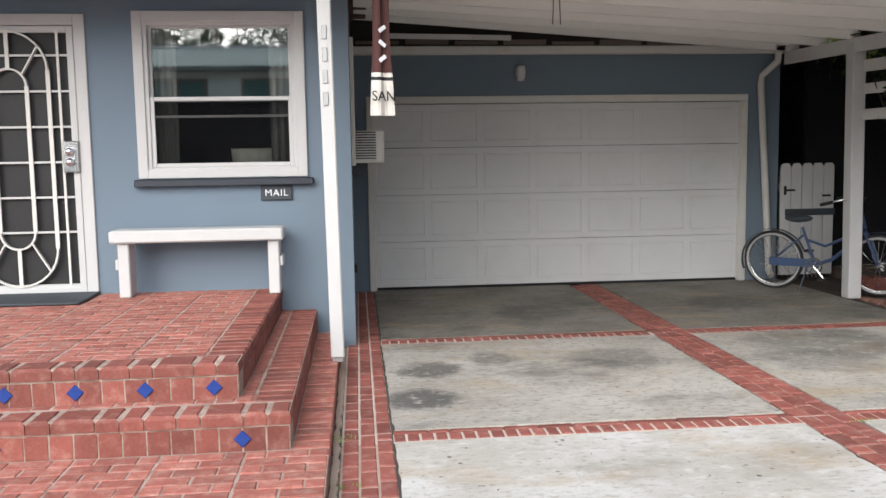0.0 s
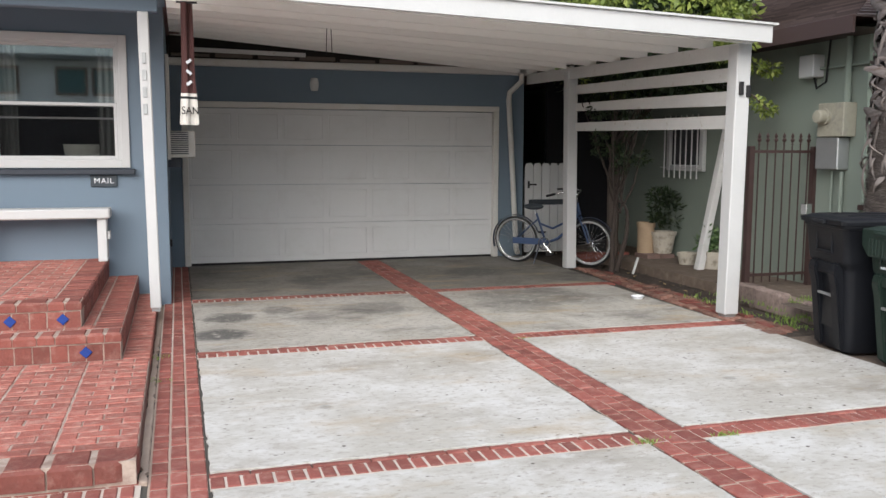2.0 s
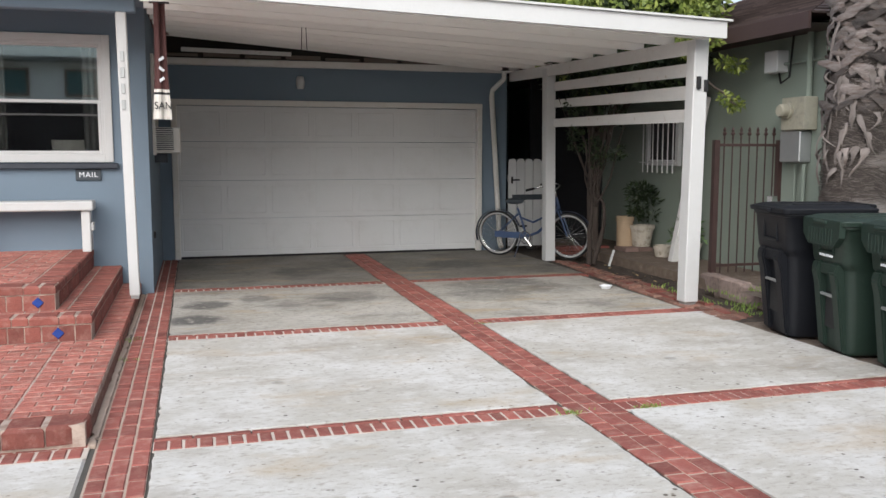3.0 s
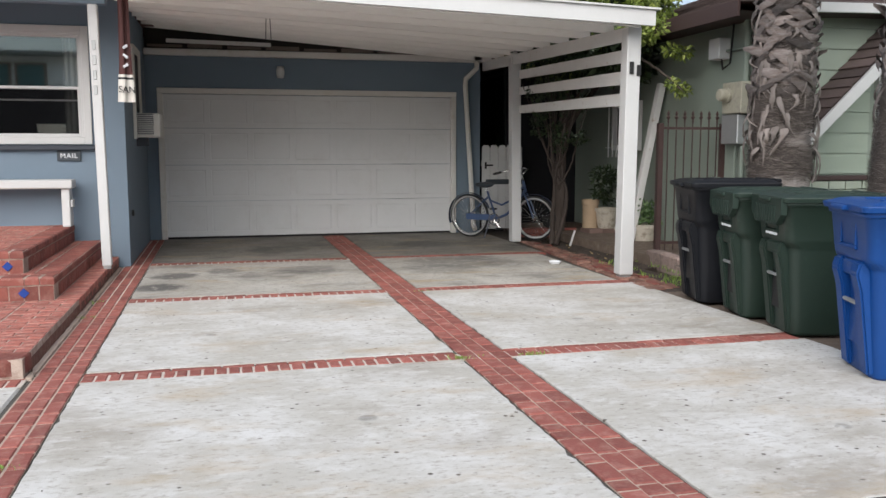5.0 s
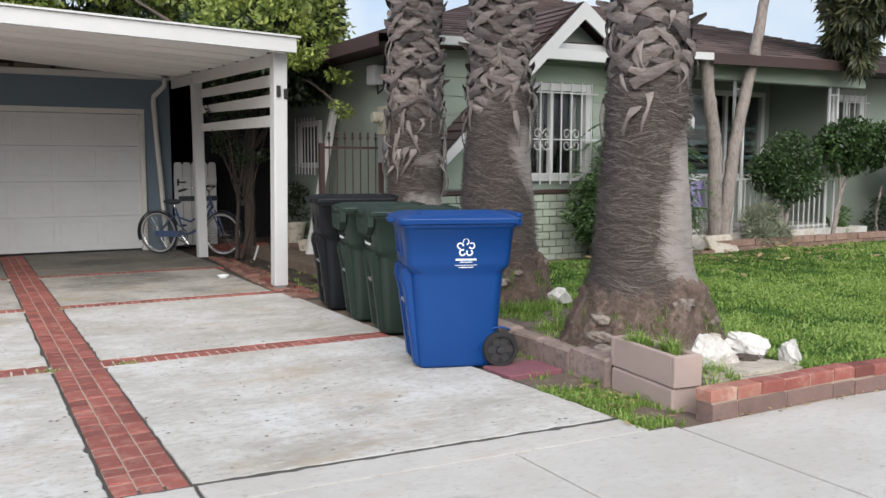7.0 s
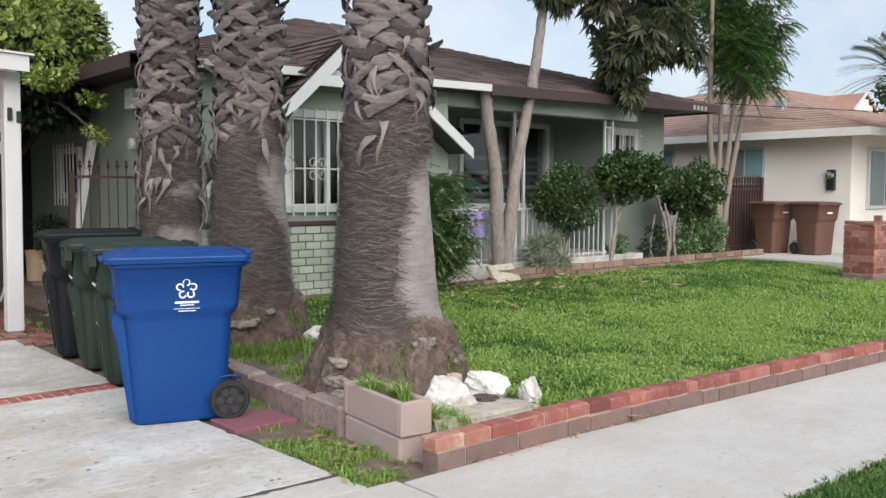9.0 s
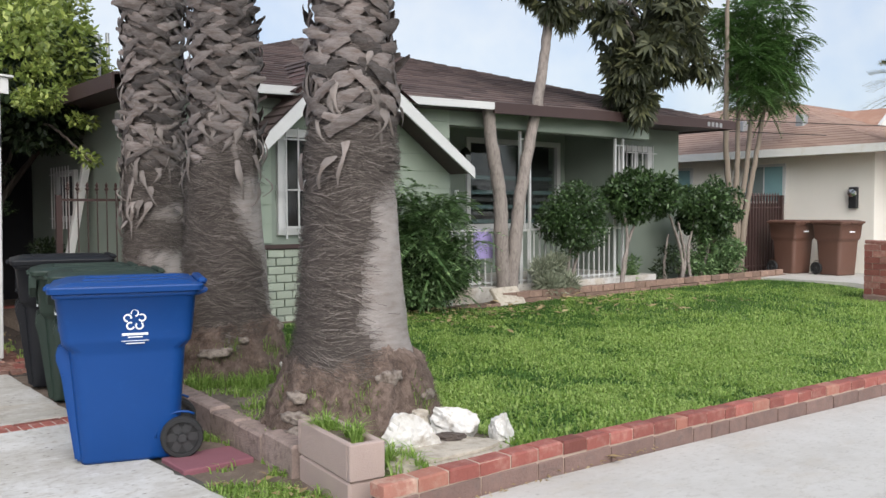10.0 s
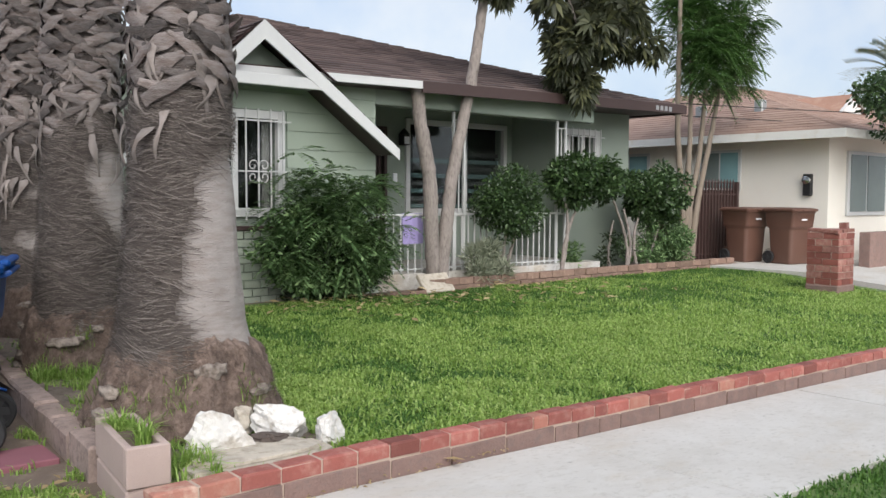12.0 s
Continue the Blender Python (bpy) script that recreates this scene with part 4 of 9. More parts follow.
for xa in (-1.215, 0.01):
    part("bracket", boxes((xa, xa + 0.025, 7.12, 7.27, 0.7, 0.78), bevel=0.006), "white_paint", bench)

door_1 = thing("door_1", "white security screen door with curved iron scrollwork", "door", kind="structure")
bm = bmesh.new()
frame_rect(bm, -2.58, -1.42, 0.46, 2.64, WY - 0.02, WY + 0.06, 0.085)
part("door_frame", bm, "white_paint", door_1)
bm = bmesh.new()
frame_rect(bm, -2.49, -1.51, 0.52, 2.55, WY - 0.015, WY + 0.025, 0.05)
part("door_leaf", bm, "white_paint", door_1)
part("mesh_screen", boxes((-2.45, -1.55, WY + 0.026, WY + 0.034, 0.56, 2.51)), "black", door_1, "black wire mesh")
cx = -2.0
bm = bmesh.new()
for i in range(6):
    z = 0.98 + 0.27 * i
    box(bm, -2.45, -1.55, WY - 0.012, WY + 0.002, z - 0.008, z + 0.008)
part("cross_bars", bm, "white_paint", door_1)
for rad, zr in ((0.29, (0.85, 2.22)), (0.13, (0.98, 2.1))):
    bm = bmesh.new()
    pts = [(cx + rad * math.cos(a), WY - 0.012, zr[1] + rad * math.sin(a)) for a in np.linspace(0, math.pi, 17)]
    pts += [(cx + rad * math.cos(a), WY - 0.012, zr[0] + rad * math.sin(a)) for a in np.linspace(math.pi, 2 * math.pi, 17)]
    pts.append(pts[0])
    for p, q in zip(pts, pts[1:]):
        bar(bm, p, q, 0.03, 0.014)
    part("scroll", bm, "cream_paint", door_1)
bm = bmesh.new()
for a in (40, 90, 140):
    for z, s in ((2.1, 1), (0.98, -1)):
        c, sn = math.cos(radians(a)), s * math.sin(radians(a))
        bar(bm, (cx + 0.13 * c, WY - 0.012, z + 0.13 * sn), (cx + 0.3 * c, WY - 0.012, z + 0.12 * s + 0.29 * sn), 0.028, 0.012)
bar(bm, (cx, WY - 0.012, 2.5), (cx, WY - 0.012, 2.52), 0.028, 0.012)
for xx in (-1.63, -2.37):
    bar(bm, (xx, WY - 0.012, 0.56), (xx, WY - 0.012, 2.51), 0.018, 0.012)
part("spokes", bm, "cream_paint", door_1)
part("lock_plate", boxes((-1.63, -1.505, WY - 0.045, WY - 0.016, 1.44, 1.68), bevel=0.006), "chrome", door_1, "chrome lock plate")
for z in (1.52, 1.6):
    bm = bmesh.new()
    lathe(bm, [(0.034, 0), (0.034, 0.02), (0.026, 0.035), (0.0, 0.04)], 16)
    ob = part("lock", bm, "chrome", door_1, smooth=True)
    ob.matrix_world = pose(-1.57, WY - 0.045, z, 90, 0, 0)
solid("door_mat", boxes((-2.45, -1.4, 6.82, 7.36, Z3 + 0.004, Z3 + 0.022), bevel=0.006), "slate", "dark grey door mat before the screen door", "door mat")

# posts
def post(name, x, y, w, z0, z1, lean, label, mat="white_paint"):
    bm = boxes((-w / 2, w / 2, -w / 2, w / 2, 0, z1 - z0), bevel=0.008)
    for v in bm.verts:
        v.co.x += lean * v.co.z
        v.co += Vector((x, y, z0))
    return bm


p1 = thing("porch_post", "slim white wooden porch post with house number marks", "post")
part("shaft", post("", 0.455, 6.35, 0.092, 0.15, 2.74, -0.012, ""), "white_paint", p1)
part("foot", boxes((0.42, 0.49, 6.315, 6.385, 0.12, 0.152)), "galvanised", p1, "dark metal foot")
for i in range(4):
    part("number_bar", boxes((0.412 - 0.012 * 2.1 + 0.0 * i + 0.02, 0.412 - 0.012 * 2.1 + 0.055, 6.294, 6.304, 2.3 - 0.145 * i, 2.39 - 0.145 * i), bevel=0.003), "galvanised", p1, "plain grey metal bar")

# ---------------------------------------------------------------- garage door
garage = thing("garage_door", "off-white sectional garage door with recessed panels", "garage door", kind="structure")
ZJ = [0.03, 0.555, 1.09, 1.63, 2.12]
n_col = 7
for k in range(4):
    za, zb = ZJ[k], ZJ[k + 1] - 0.006
    bm = bmesh.new()
    x0, x1 = 0.80, 5.12
    w = (x1 - x0) / n_col
    grid_x, grid_z = [x0], [za, za + 0.07, zb - 0.07, zb]
    for c in range(n_col):
        grid_x += [x0 + c * w + 0.04, x0 + (c + 1) * w - 0.04]
    grid_x.append(x1)
    Y = 10.36
    rows = [[bm.verts.new((x, Y, z)) for x in grid_x] for z in grid_z]
    cells = []
    for j in range(3):
        for i in range(len(grid_x) - 1):
            f = bm.faces.new((rows[j][i], rows[j][i + 1], rows[j + 1][i + 1], rows[j + 1][i]))
            if j == 1 and i % 2 == 1:
                cells.append(f)
    bmesh.ops.recalc_face_normals(bm, faces=bm.faces)
    r = bmesh.ops.inset_individual(bm, faces=cells, thickness=0.012, depth=0.0)
    for f in cells:
        for v in f.verts:
            v.co.y += 0.005
    r = bmesh.ops.inset_individual(bm, faces=cells, thickness=0.022, depth=0.0)
    for f in cells:
        for v in f.verts:
            v.co.y -= 0.003
    geo = bmesh.ops.extrude_face_region(bm, geom=list(bm.faces))
    for v in [g for g in geo["geom"] if isinstance(g, bmesh.types.BMVert)]:
        v.co.y = Y + 0.05
    bmesh.ops.recalc_face_normals(bm, faces=bm.faces)
    part("section", bm, "garage_paint", garage)
part("seal", boxes((0.8, 5.12, 10.365, 10.4, 0.0, 0.03)), "rubber", garage, "black rubber seal")
solid("garage_trim", boxes((0.735, 0.815, 10.265, 10.36, 0.0, 2.12), (5.105, 5.185, 10.265, 10.36, 0.0, 2.12), (0.735, 5.185, 10.262, 10.36, 2.12, 2.2), bevel=0.008), "cream_paint", "off-white wooden trim round the garage door", "trim", kind="structure")
solid("garage_lintel_board", boxes((0.58, 5.62, 10.18, 10.298, 2.655, 2.745), bevel=0.01), "cream_paint", "off-white board along the top of the garage wall", "trim", kind="structure")
eave = thing("old_eave", "row of weathered old eave boards over the garage", "eave", kind="structure")
for i in range(9):
    part("board", boxes((0.62 + 0.55 * i, 1.1 + 0.55 * i, 10.16, 10.2, 2.75, 2.785 + 0.02 * (i % 2)), bevel=0.004, m=pose(0, 0, 0.02, 0, 0.3, 0)), "old_wood", eave)
part("loose_board", boxes((0.85, 2.3, 10.06, 10.09, 2.83, 2.885), bevel=0.004, m=pose(0, 0, 0.0, 0, 1.0, 0)), "worn_white", eave, "peeling white loose board")
lt = thing("wall_light", "small white floodlight on the garage wall", "wall light")
bm = bmesh.new()
lathe(bm, [(0.0, -0.09), (0.045, -0.085), (0.06, -0.03), (0.06, 0.03), (0.045, 0.085), (0.0, 0.09)], 16, (2.49, 10.27, 2.45))
part("body", bm, "white_paint", lt, smooth=True)
part("base", boxes((2.46, 2.52, 10.27, 10.3, 2.42, 2.5)), "white_paint", lt)
ds = thing("downspout", "off-white rain downspout on the garage wall corner", "downspout")
bm = bmesh.new()
tube(bm, [(5.48, 10.15, 2.7), (5.48, 10.16, 2.56), (5.33, 10.24, 2.4), (5.32, 10.24, 2.3), (5.46, 10.23, 0.12), (5.46, 10.16, 0.06)], 0.04, 8)
part("pipe", bm, "cream_paint", ds)
part("outlet", boxes((5.42, 5.55, 10.1, 10.2, 2.66, 2.74), bevel=0.01), "cream_paint", ds)

# window air conditioner on the side wall, and the side window frame
ac = thing("air_conditioner", "off-white window air conditioner in the side wall", "air conditioner")
part("case", boxes((0.575, 0.875, 8.55, 9.1, 1.47, 1.77), bevel=0.012), "cream_paint", ac)
bm = bmesh.new()
for i in range(11):
    box(bm, 0.605, 0.8, 8.538, 8.552, 1.51 + 0.024 * i, 1.52 + 0.024 * i)
part("grille", bm, "dark_trim", ac, "dark louvred grille")
part("bracket", boxes((0.575, 0.72, 8.7, 8.75, 1.36, 1.47)), "dark_trim", ac)
w2 = thing("window_2", "off-white framed side window above the air conditioner", "window", kind="structure")
part("window_frame", boxes((0.572, 0.61, 8.4, 8.48, 1.45, 2.6), (0.572, 0.61, 9.2, 9.3, 1.45, 2.6), (0.572, 0.61, 8.48, 9.2, 2.52, 2.6), bevel=0.005), "cream_paint", w2)
# opaque pane, its dark colour standing for the unlit room behind
part("pane", boxes((0.577, 0.584, 8.48, 9.2, 1.8, 2.52)), "interior", w2, "dark window pane")
ol = solid("outlet_box", boxes((0.575, 0.6, 7.75, 7.8, 0.55, 0.62), bevel=0.004), "black", "small black outlet box on the side wall", "outlet")

# hanging banner and windsock
ban = thing("banner", "maroon garden banner with cream hem hung from the carport", "banner")
def sock(prof, cx, cy, yaw, fold):
    bm = bmesh.new()
    rows = []
    for r, z in prof:
        z += BD if z < 2.7 else 0.0
        rows.append([bm.verts.new((cx + math.cos(yaw) * u * r - math.sin(yaw) * fold * math.sin(u * 5), cy + math.sin(yaw) * u * r + math.cos(yaw) * fold * math.sin(u * 5), z)) for u in np.linspace(-1, 1, 9)])
    for a, b in zip(rows, rows[1:]):
        for i in range(8):
            bm.faces.new((a[i], b[i], b[i + 1], a[i + 1]))
    geo = bmesh.ops.extrude_face_region(bm, geom=list(bm.faces))
    for v in [g for g in geo["geom"] if isinstance(g, bmesh.types.BMVert)]:
        v.co += Vector((-math.sin(yaw), math.cos(yaw), 0)) * 0.004
    bmesh.ops.recalc_face_normals(bm, faces=bm.faces)
    return bm
BX, BY, BD = 0.78, 5.6, -0.27
part("cloth", sock([(0.045, 2.72), (0.05, 2.5), (0.055, 2.36), (0.062, 2.28)], BX, BY, 0.5, 0.012), "maroon", ban, "maroon cloth")
part("stripe", sock([(0.063, 2.28), (0.065, 2.255)], BX, BY, 0.5, 0.012), "cloth_cream", ban, "cream stripe")
part("stripe", sock([(0.065, 2.255), (0.066, 2.235)], BX, BY, 0.5, 0.012), "black", ban, "black stripe")
hem = part("hem", sock([(0.066, 2.235), (0.072, 2.12), (0.078, 2.03)], BX, BY, 0.5, 0.012), "cloth_cream", ban, "cream cloth hem")
curve = bpy.data.curves.new("banner_text", "FONT")
curve.body, curve.size, curve.extrude, curve.align_x, curve.align_y = "SAN", 0.085, 0.001, "CENTER", "CENTER"
curve.materials.append(M["black"])
word = new("lettering", curve)
word.matrix_world = pose(BX + 0.008, BY - 0.018, 2.14 + BD, 90, 0, math.degrees(0.5))
word.parent = ban
for k in range(3):
    part("printed_mark", boxes((-0.026, 0.026, -0.003, 0.0, -0.012, 0.012), bevel=0.002, m=pose(BX + 0.004, BY - 0.02, 2.36 + 0.085 * k + BD, 0, 35 if k % 2 else -35, math.degrees(0.5))), "print_white", ban, "white printed mark")
part("pole", boxes((BX - 0.08, BX + 0.08, BY - 0.008, BY + 0.008, 2.715, 2.73)), "black", ban)

# ---------------------------------------------------------------- carport
def under(x, y):
    """Height of the joists' underside."""
    f, r = 2.535 + 0.034 * (5.62 - x), 2.665 + 0.073 * (5.62 - x)
    t = (y - 4.96) / 5.24
    return f + (r - f) * t


car = thing("carport", "white painted wooden carport roof on posts with slatted side", "carport", kind="structure")
ys = np.linspace(5.14, 10.12, 9)
for y in ys:
    bm = bmesh.new()
    z0, z1 = under(0.62, y), under(5.7, y)
    vs = box(bm, 0, 1, y - 0.02, y + 0.02, 0, 0.14)
    for v in vs:
        hi = v.co.z > 0.07
        z = z1 if v.co.x > 0.5 else z0
        v.co.x = 5.7 if v.co.x > 0.5 else 0.62
        v.co.z = z + (0.15 if hi else 0.0)
    part("joist", bm, "soffit", car)
bm = bmesh.new()
nx, ny = 6, 24
lo = [[bm.verts.new((0.6 + 5.15 * i / nx, 4.97 + 5.23 * j / ny, under(0.6 + 5.15 * i / nx, 4.97 + 5.23 * j / ny) + 0.148 + (0.006 if j % 2 else 0))) for i in range(nx + 1)] for j in range(ny + 1)]
hi = [[bm.verts.new(v.co + Vector((0, 0, 0.03))) for v in r] for r in lo]
for j in range(ny):
    for i in range(nx):
        bm.faces.new((lo[j][i], lo[j + 1][i], lo[j + 1][i + 1], lo[j][i + 1]))
        bm.faces.new((hi[j][i], hi[j][i + 1], hi[j + 1][i + 1], hi[j + 1][i]))
for j in range(ny):
    bm.faces.new((lo[j][0], hi[j][0], hi[j + 1][0], lo[j + 1][0]))
    bm.faces.new((lo[j][-1], lo[j + 1][-1], hi[j + 1][-1], hi[j][-1]))
bmesh.ops.recalc_face_normals(bm, faces=bm.faces)
M["deck_wood"] = material("deck_wood", (0.88, 0.865, 0.83), 0.85, 0.1, 30, 2, 0.3, 30, (0.74, 0.7, 0.64), (0.5, 0.75), stretch=(0.3, 3, 1))
part("deck", bm, "deck_wood", car, "dusty grey roof boards")
bm = bmesh.new()
vs = box(bm, 0, 1, 4.93, 4.97, 0, 1)
for v in vs:
    x = 5.76 if v.co.x > 0.5 else 0.4
    v.co.z = under(x, 4.96) - 0.005 + (0.15 if v.co.z > 0.5 else 0)
    v.co.x = x
part("fascia", bm, "white_paint", car)
bm = bmesh.new()
vs = box(bm, 0, 1, 4.9, 5.02, 0, 1)
for v in vs:
    x = 5.8 if v.co.x > 0.5 else 0.4
    v.co.z = under(x, 4.96) + 0.147 + (0.018 if v.co.z > 0.5 else 0)
    v.co.x = x
part("drip_edge", bm, "white_paint", car, "white metal drip edge")
def slat(name, x0, x1, ya, za0, za1, yb, zb0, zb1, mat):
    bm = bmesh.new()
    vs = box(bm, x0, x1, 0, 1, 0, 1)
    for v in vs:
        back, top = v.co.y > 0.5, v.co.z > 0.5
        v.co.y = yb if back else ya
        v.co.z = (zb1 if top else zb0) if back else (za1 if top else za0)
    return part(name, bm, mat, car)
slat("side_beam", 5.6, 5.64, 5.2, 2.41, 2.545, 10.25, 2.53, 2.675, "worn_white")
slat("slat", 5.7, 5.725, 5.25, 2.215, 2.345, 8.9, 2.305, 2.42, "worn_white")
slat("slat", 5.7, 5.725, 5.25, 1.99, 2.13, 8.9, 2.085, 2.185, "worn_white")
slat("slat", 5.7, 5.725, 5.25, 1.775, 1.905, 8.9, 1.825, 1.93, "worn_white")
part("sensor", boxes((5.62, 5.66, 5.165, 5.194, 2.08, 2.2), bevel=0.004), "black", car, "small black sensor box")
part("post", post("", 5.645, 5.27, 0.15, 0.03, 2.55, 0.012, ""), "white_paint", car)
part("post", post("", 5.685, 8.86, 0.14, 0.0, 2.6, -0.012, ""), "white_paint", car)
part("post_foot", boxes((5.59, 5.7, 5.21, 5.33, 0.0, 0.032)), "galvanised", car, "metal post foot")
part("hinge", boxes((5.7, 5.745, 5.178, 5.195, 2.06, 2.17), bevel=0.004), "black", car, "black iron gate latch")
bm = bmesh.new()
for dx in (-0.02, 0.02):
    tube(bm, [(2.15 + dx, 7.0, under(2.15, 7.0) + 0.02), (2.15 + dx * 1.5, 7.0, 2.5)], 0.004, 5)
part("cord", bm, "black", car, "thin dark cord")
# ---------------------------------------------------------------- wheeled bins
M["rim_grey"] = material("rim_grey", (0.032, 0.032, 0.034), 0.55, 0.15, 60, 8, 0.1)
def rounded_rect(wx, wy, r, seg=4):
    pts = []
    for cx, cy, a0 in ((wx / 2 - r, wy / 2 - r, 0), (-wx / 2 + r, wy / 2 - r, 90), (-wx / 2 + r, -wy / 2 + r, 180), (wx / 2 - r, -wy / 2 + r, 270)):
        for k in range(seg + 1):
            a = radians(a0 + 90 * k / seg)
            pts.append((cx + r * math.cos(a), cy + r * math.sin(a)))
    return pts


def loft(bm, levels):
    """Rings of (z, length, width, corner radius, shift in x) joined into a closed body."""
    rings = []
    for z, wx, wy, r, sx in levels:
        rings.append([bm.verts.new((x + sx, y, z)) for x, y in rounded_rect(wx, wy, r)])
    for a, b in zip(rings, rings[1:]):
        n = len(a)
        for k in range(n):
            bm.faces.new((a[k], a[(k + 1) % n], b[(k + 1) % n], b[k]))
    bm.faces.new(rings[0][::-1])
    bm.faces.new(rings[-1])
    return rings


def wheeled_bin(mat, label, at, h=1.0, ln=0.66, wd=0.56, group="", marks=None, pocket=True):
    """A wheeled bin; its front looks to -x, its wheels are at +x."""
    t = thing("wheeled_bin", label, "bin", group, at=at)
    bm = bmesh.new()
    k = h / 1.0
    loft(bm, [(0.0, ln * 0.66, wd * 0.75, 0.05, 0.0), (0.02, ln * 0.685, wd * 0.78, 0.07, 0.0), (0.3 * k, ln * 0.735, wd * 0.825, 0.075, 0.0), (0.60 * k, ln * 0.79, wd * 0.865, 0.075, 0.0),
              (0.63 * k, ln * 0.80, wd * 0.875, 0.075, 0.0), (0.67 * k, ln * 0.875, wd * 0.93, 0.06, 0.0), (0.70 * k, ln * 0.89, wd * 0.94, 0.055, 0.0), (0.925 * k, ln * 0.95, wd * 0.985, 0.05, 0.0),
              (0.93 * k, ln * 0.985, wd * 1.015, 0.05, 0.0), (0.96 * k, ln * 1.0, wd * 1.03, 0.05, 0.0)])
    body = part("body", bm, mat, t)
    for q in body.data.polygons:
        q.use_smooth = abs(q.normal.z) < 0.5
    # arch over each wheel
    for s in (-1, 1):
        bm = bmesh.new()
        tube(bm, [(ln * 0.36 + 0.145 * math.cos(radians(a)), s * wd * 0.392, 0.12 + 0.145 * math.sin(radians(a))) for a in range(60, 181, 15)], 0.008, 6)
        part("wheel_arch", bm, mat, t, smooth=True)
    bm = bmesh.new()
    loft(bm, [(0.957 * k, ln * 1.045, wd * 1.09, 0.045, 0.0), (0.985 * k, ln * 1.06, wd * 1.105, 0.045, 0.0), (0.992 * k, ln * 1.05, wd * 1.095, 0.045, 0.0), (0.998 * k, ln * 0.98, wd * 1.03, 0.05, 0.0),
              (1.012 * k, ln * 0.9, wd * 0.93, 0.06, 0.01), (1.017 * k, ln * 0.82, wd * 0.84, 0.07, 0.01), (1.012 * k, ln * 0.6, wd * 0.6, 0.09, 0.01), (1.014 * k, ln * 0.3, wd * 0.25, 0.05, 0.01)])
    lid = part("lid", bm, mat, t)
    part("lid_rib", boxes((-ln * 0.3, ln * 0.4, -wd * 0.2, -wd * 0.16, 1.008 * k, 1.02 * k), (-ln * 0.3, ln * 0.4, wd * 0.16, wd * 0.2, 1.008 * k, 1.02 * k), bevel=0.005), mat, lid)
    part("lid_grip", boxes((-ln * 0.565, -ln * 0.5, -0.1, 0.1, 0.955 * k, 0.985 * k), bevel=0.008), mat, lid)
    part("lid_hinge", boxes((ln * 0.49, ln * 0.56, -wd * 0.4, wd * 0.4, 0.985 * k, 1.02 * k), bevel=0.012), mat, lid)
    bm = bmesh.new()
    tube(bm, [(ln * 0.47, -wd * 0.36, 0.93 * k), (ln * 0.545, -wd * 0.36, 0.95 * k), (ln * 0.545, wd * 0.36, 0.95 * k), (ln * 0.47, wd * 0.36, 0.93 * k)], 0.016, 8)
    part("handle", bm, mat, t)
    # front: two upright cheeks with a grip hollow above and a lifting bar below, between them
    if pocket:
        def front(z):
            return -ln * (0.343 + 0.055 * z / (0.63 * k)) if z < 0.63 * k else -ln * (0.43 + 0.045 * (z - 0.63 * k) / (0.3 * k))
        for ya, yb in ((-wd * 0.33, -wd * 0.15), (wd * 0.15, wd * 0.33)):
            bm = bmesh.new()
            prism(bm, [(front(0.02) - 0.02, 0.015), (front(0.5 * k) - 0.05, 0.5 * k), (front(0.63 * k) - 0.045, 0.6 * k), (front(0.68 * k) - 0.02, 0.67 * k), (front(0.7 * k) + 0.06, 0.67 * k), (front(0.3 * k) + 0.06, 0.02)], ya, yb)
            bmesh.ops.bevel(bm, geom=list(bm.edges), offset=0.012, segments=2, affect="EDGES")
            part("front_cheek", bm, mat, t)
        part("front_bridge", boxes((front(0.6 * k) - 0.045, front(0.6 * k) + 0.05, -wd * 0.16, wd * 0.16, 0.575 * k, 0.665 * k), bevel=0.012), mat, t)
        # black pocket colour stands for recess shade; the blue bin keeps its own
        part("pocket", boxes((front(0.3 * k) - 0.008, front(0.3 * k) + 0.05, -wd * 0.15, wd * 0.15, 0.17 * k, 0.575 * k)), mat if mat == "bin_blue" else "black", t, "recessed lift pocket")
        part("grip_hollow", boxes((front(0.8 * k) - 0.012, front(0.8 * k) + 0.04, -wd * 0.2, wd * 0.2, 0.73 * k, 0.755 * k), (front(0.8 * k) - 0.012, front(0.8 * k) + 0.04, -wd * 0.2, -wd * 0.17, 0.755 * k, 0.89 * k), (front(0.8 * k) - 0.012, front(0.8 * k) + 0.04, wd * 0.17, wd * 0.2, 0.755 * k, 0.89 * k), bevel=0.006), mat, t)
        bm = bmesh.new()
        tube(bm, [(front(0.42 * k) - 0.03, -wd * 0.17, 0.42 * k), (front(0.42 * k) - 0.03, wd * 0.17, 0.42 * k)], 0.013, 8)
        part("lift_bar", bm, "galvanised", t, "grey metal lift bar")
    for s in (-1, 1):
        bm = bmesh.new()
        lathe(bm, [(0.092, -0.03), (0.112, -0.03), (0.12, -0.018), (0.12, 0.018), (0.112, 0.03), (0.092, 0.03), (0.092, -0.03)], 32, caps=False)
        tyre = part("tyre", bm, "rubber", t)
        tyre.matrix_local = pose(ln * 0.36, s * (wd * 0.43), 0.12, 90, 0, 0)
        bm = bmesh.new()
        lathe(bm, [(0.002, -0.032), (0.024, -0.032), (0.024, 0.032), (0.002, 0.032)], 14)
        for i in range(6):
            a = radians(60 * i)
            bar(bm, (0.02 * math.cos(a), 0.02 * math.sin(a), 0), (0.092 * math.cos(a), 0.092 * math.sin(a), 0), 0.045, 0.013)
        part("rim", bm, "rim_grey", tyre, "dark grey spoked rim")
        bm = bmesh.new()
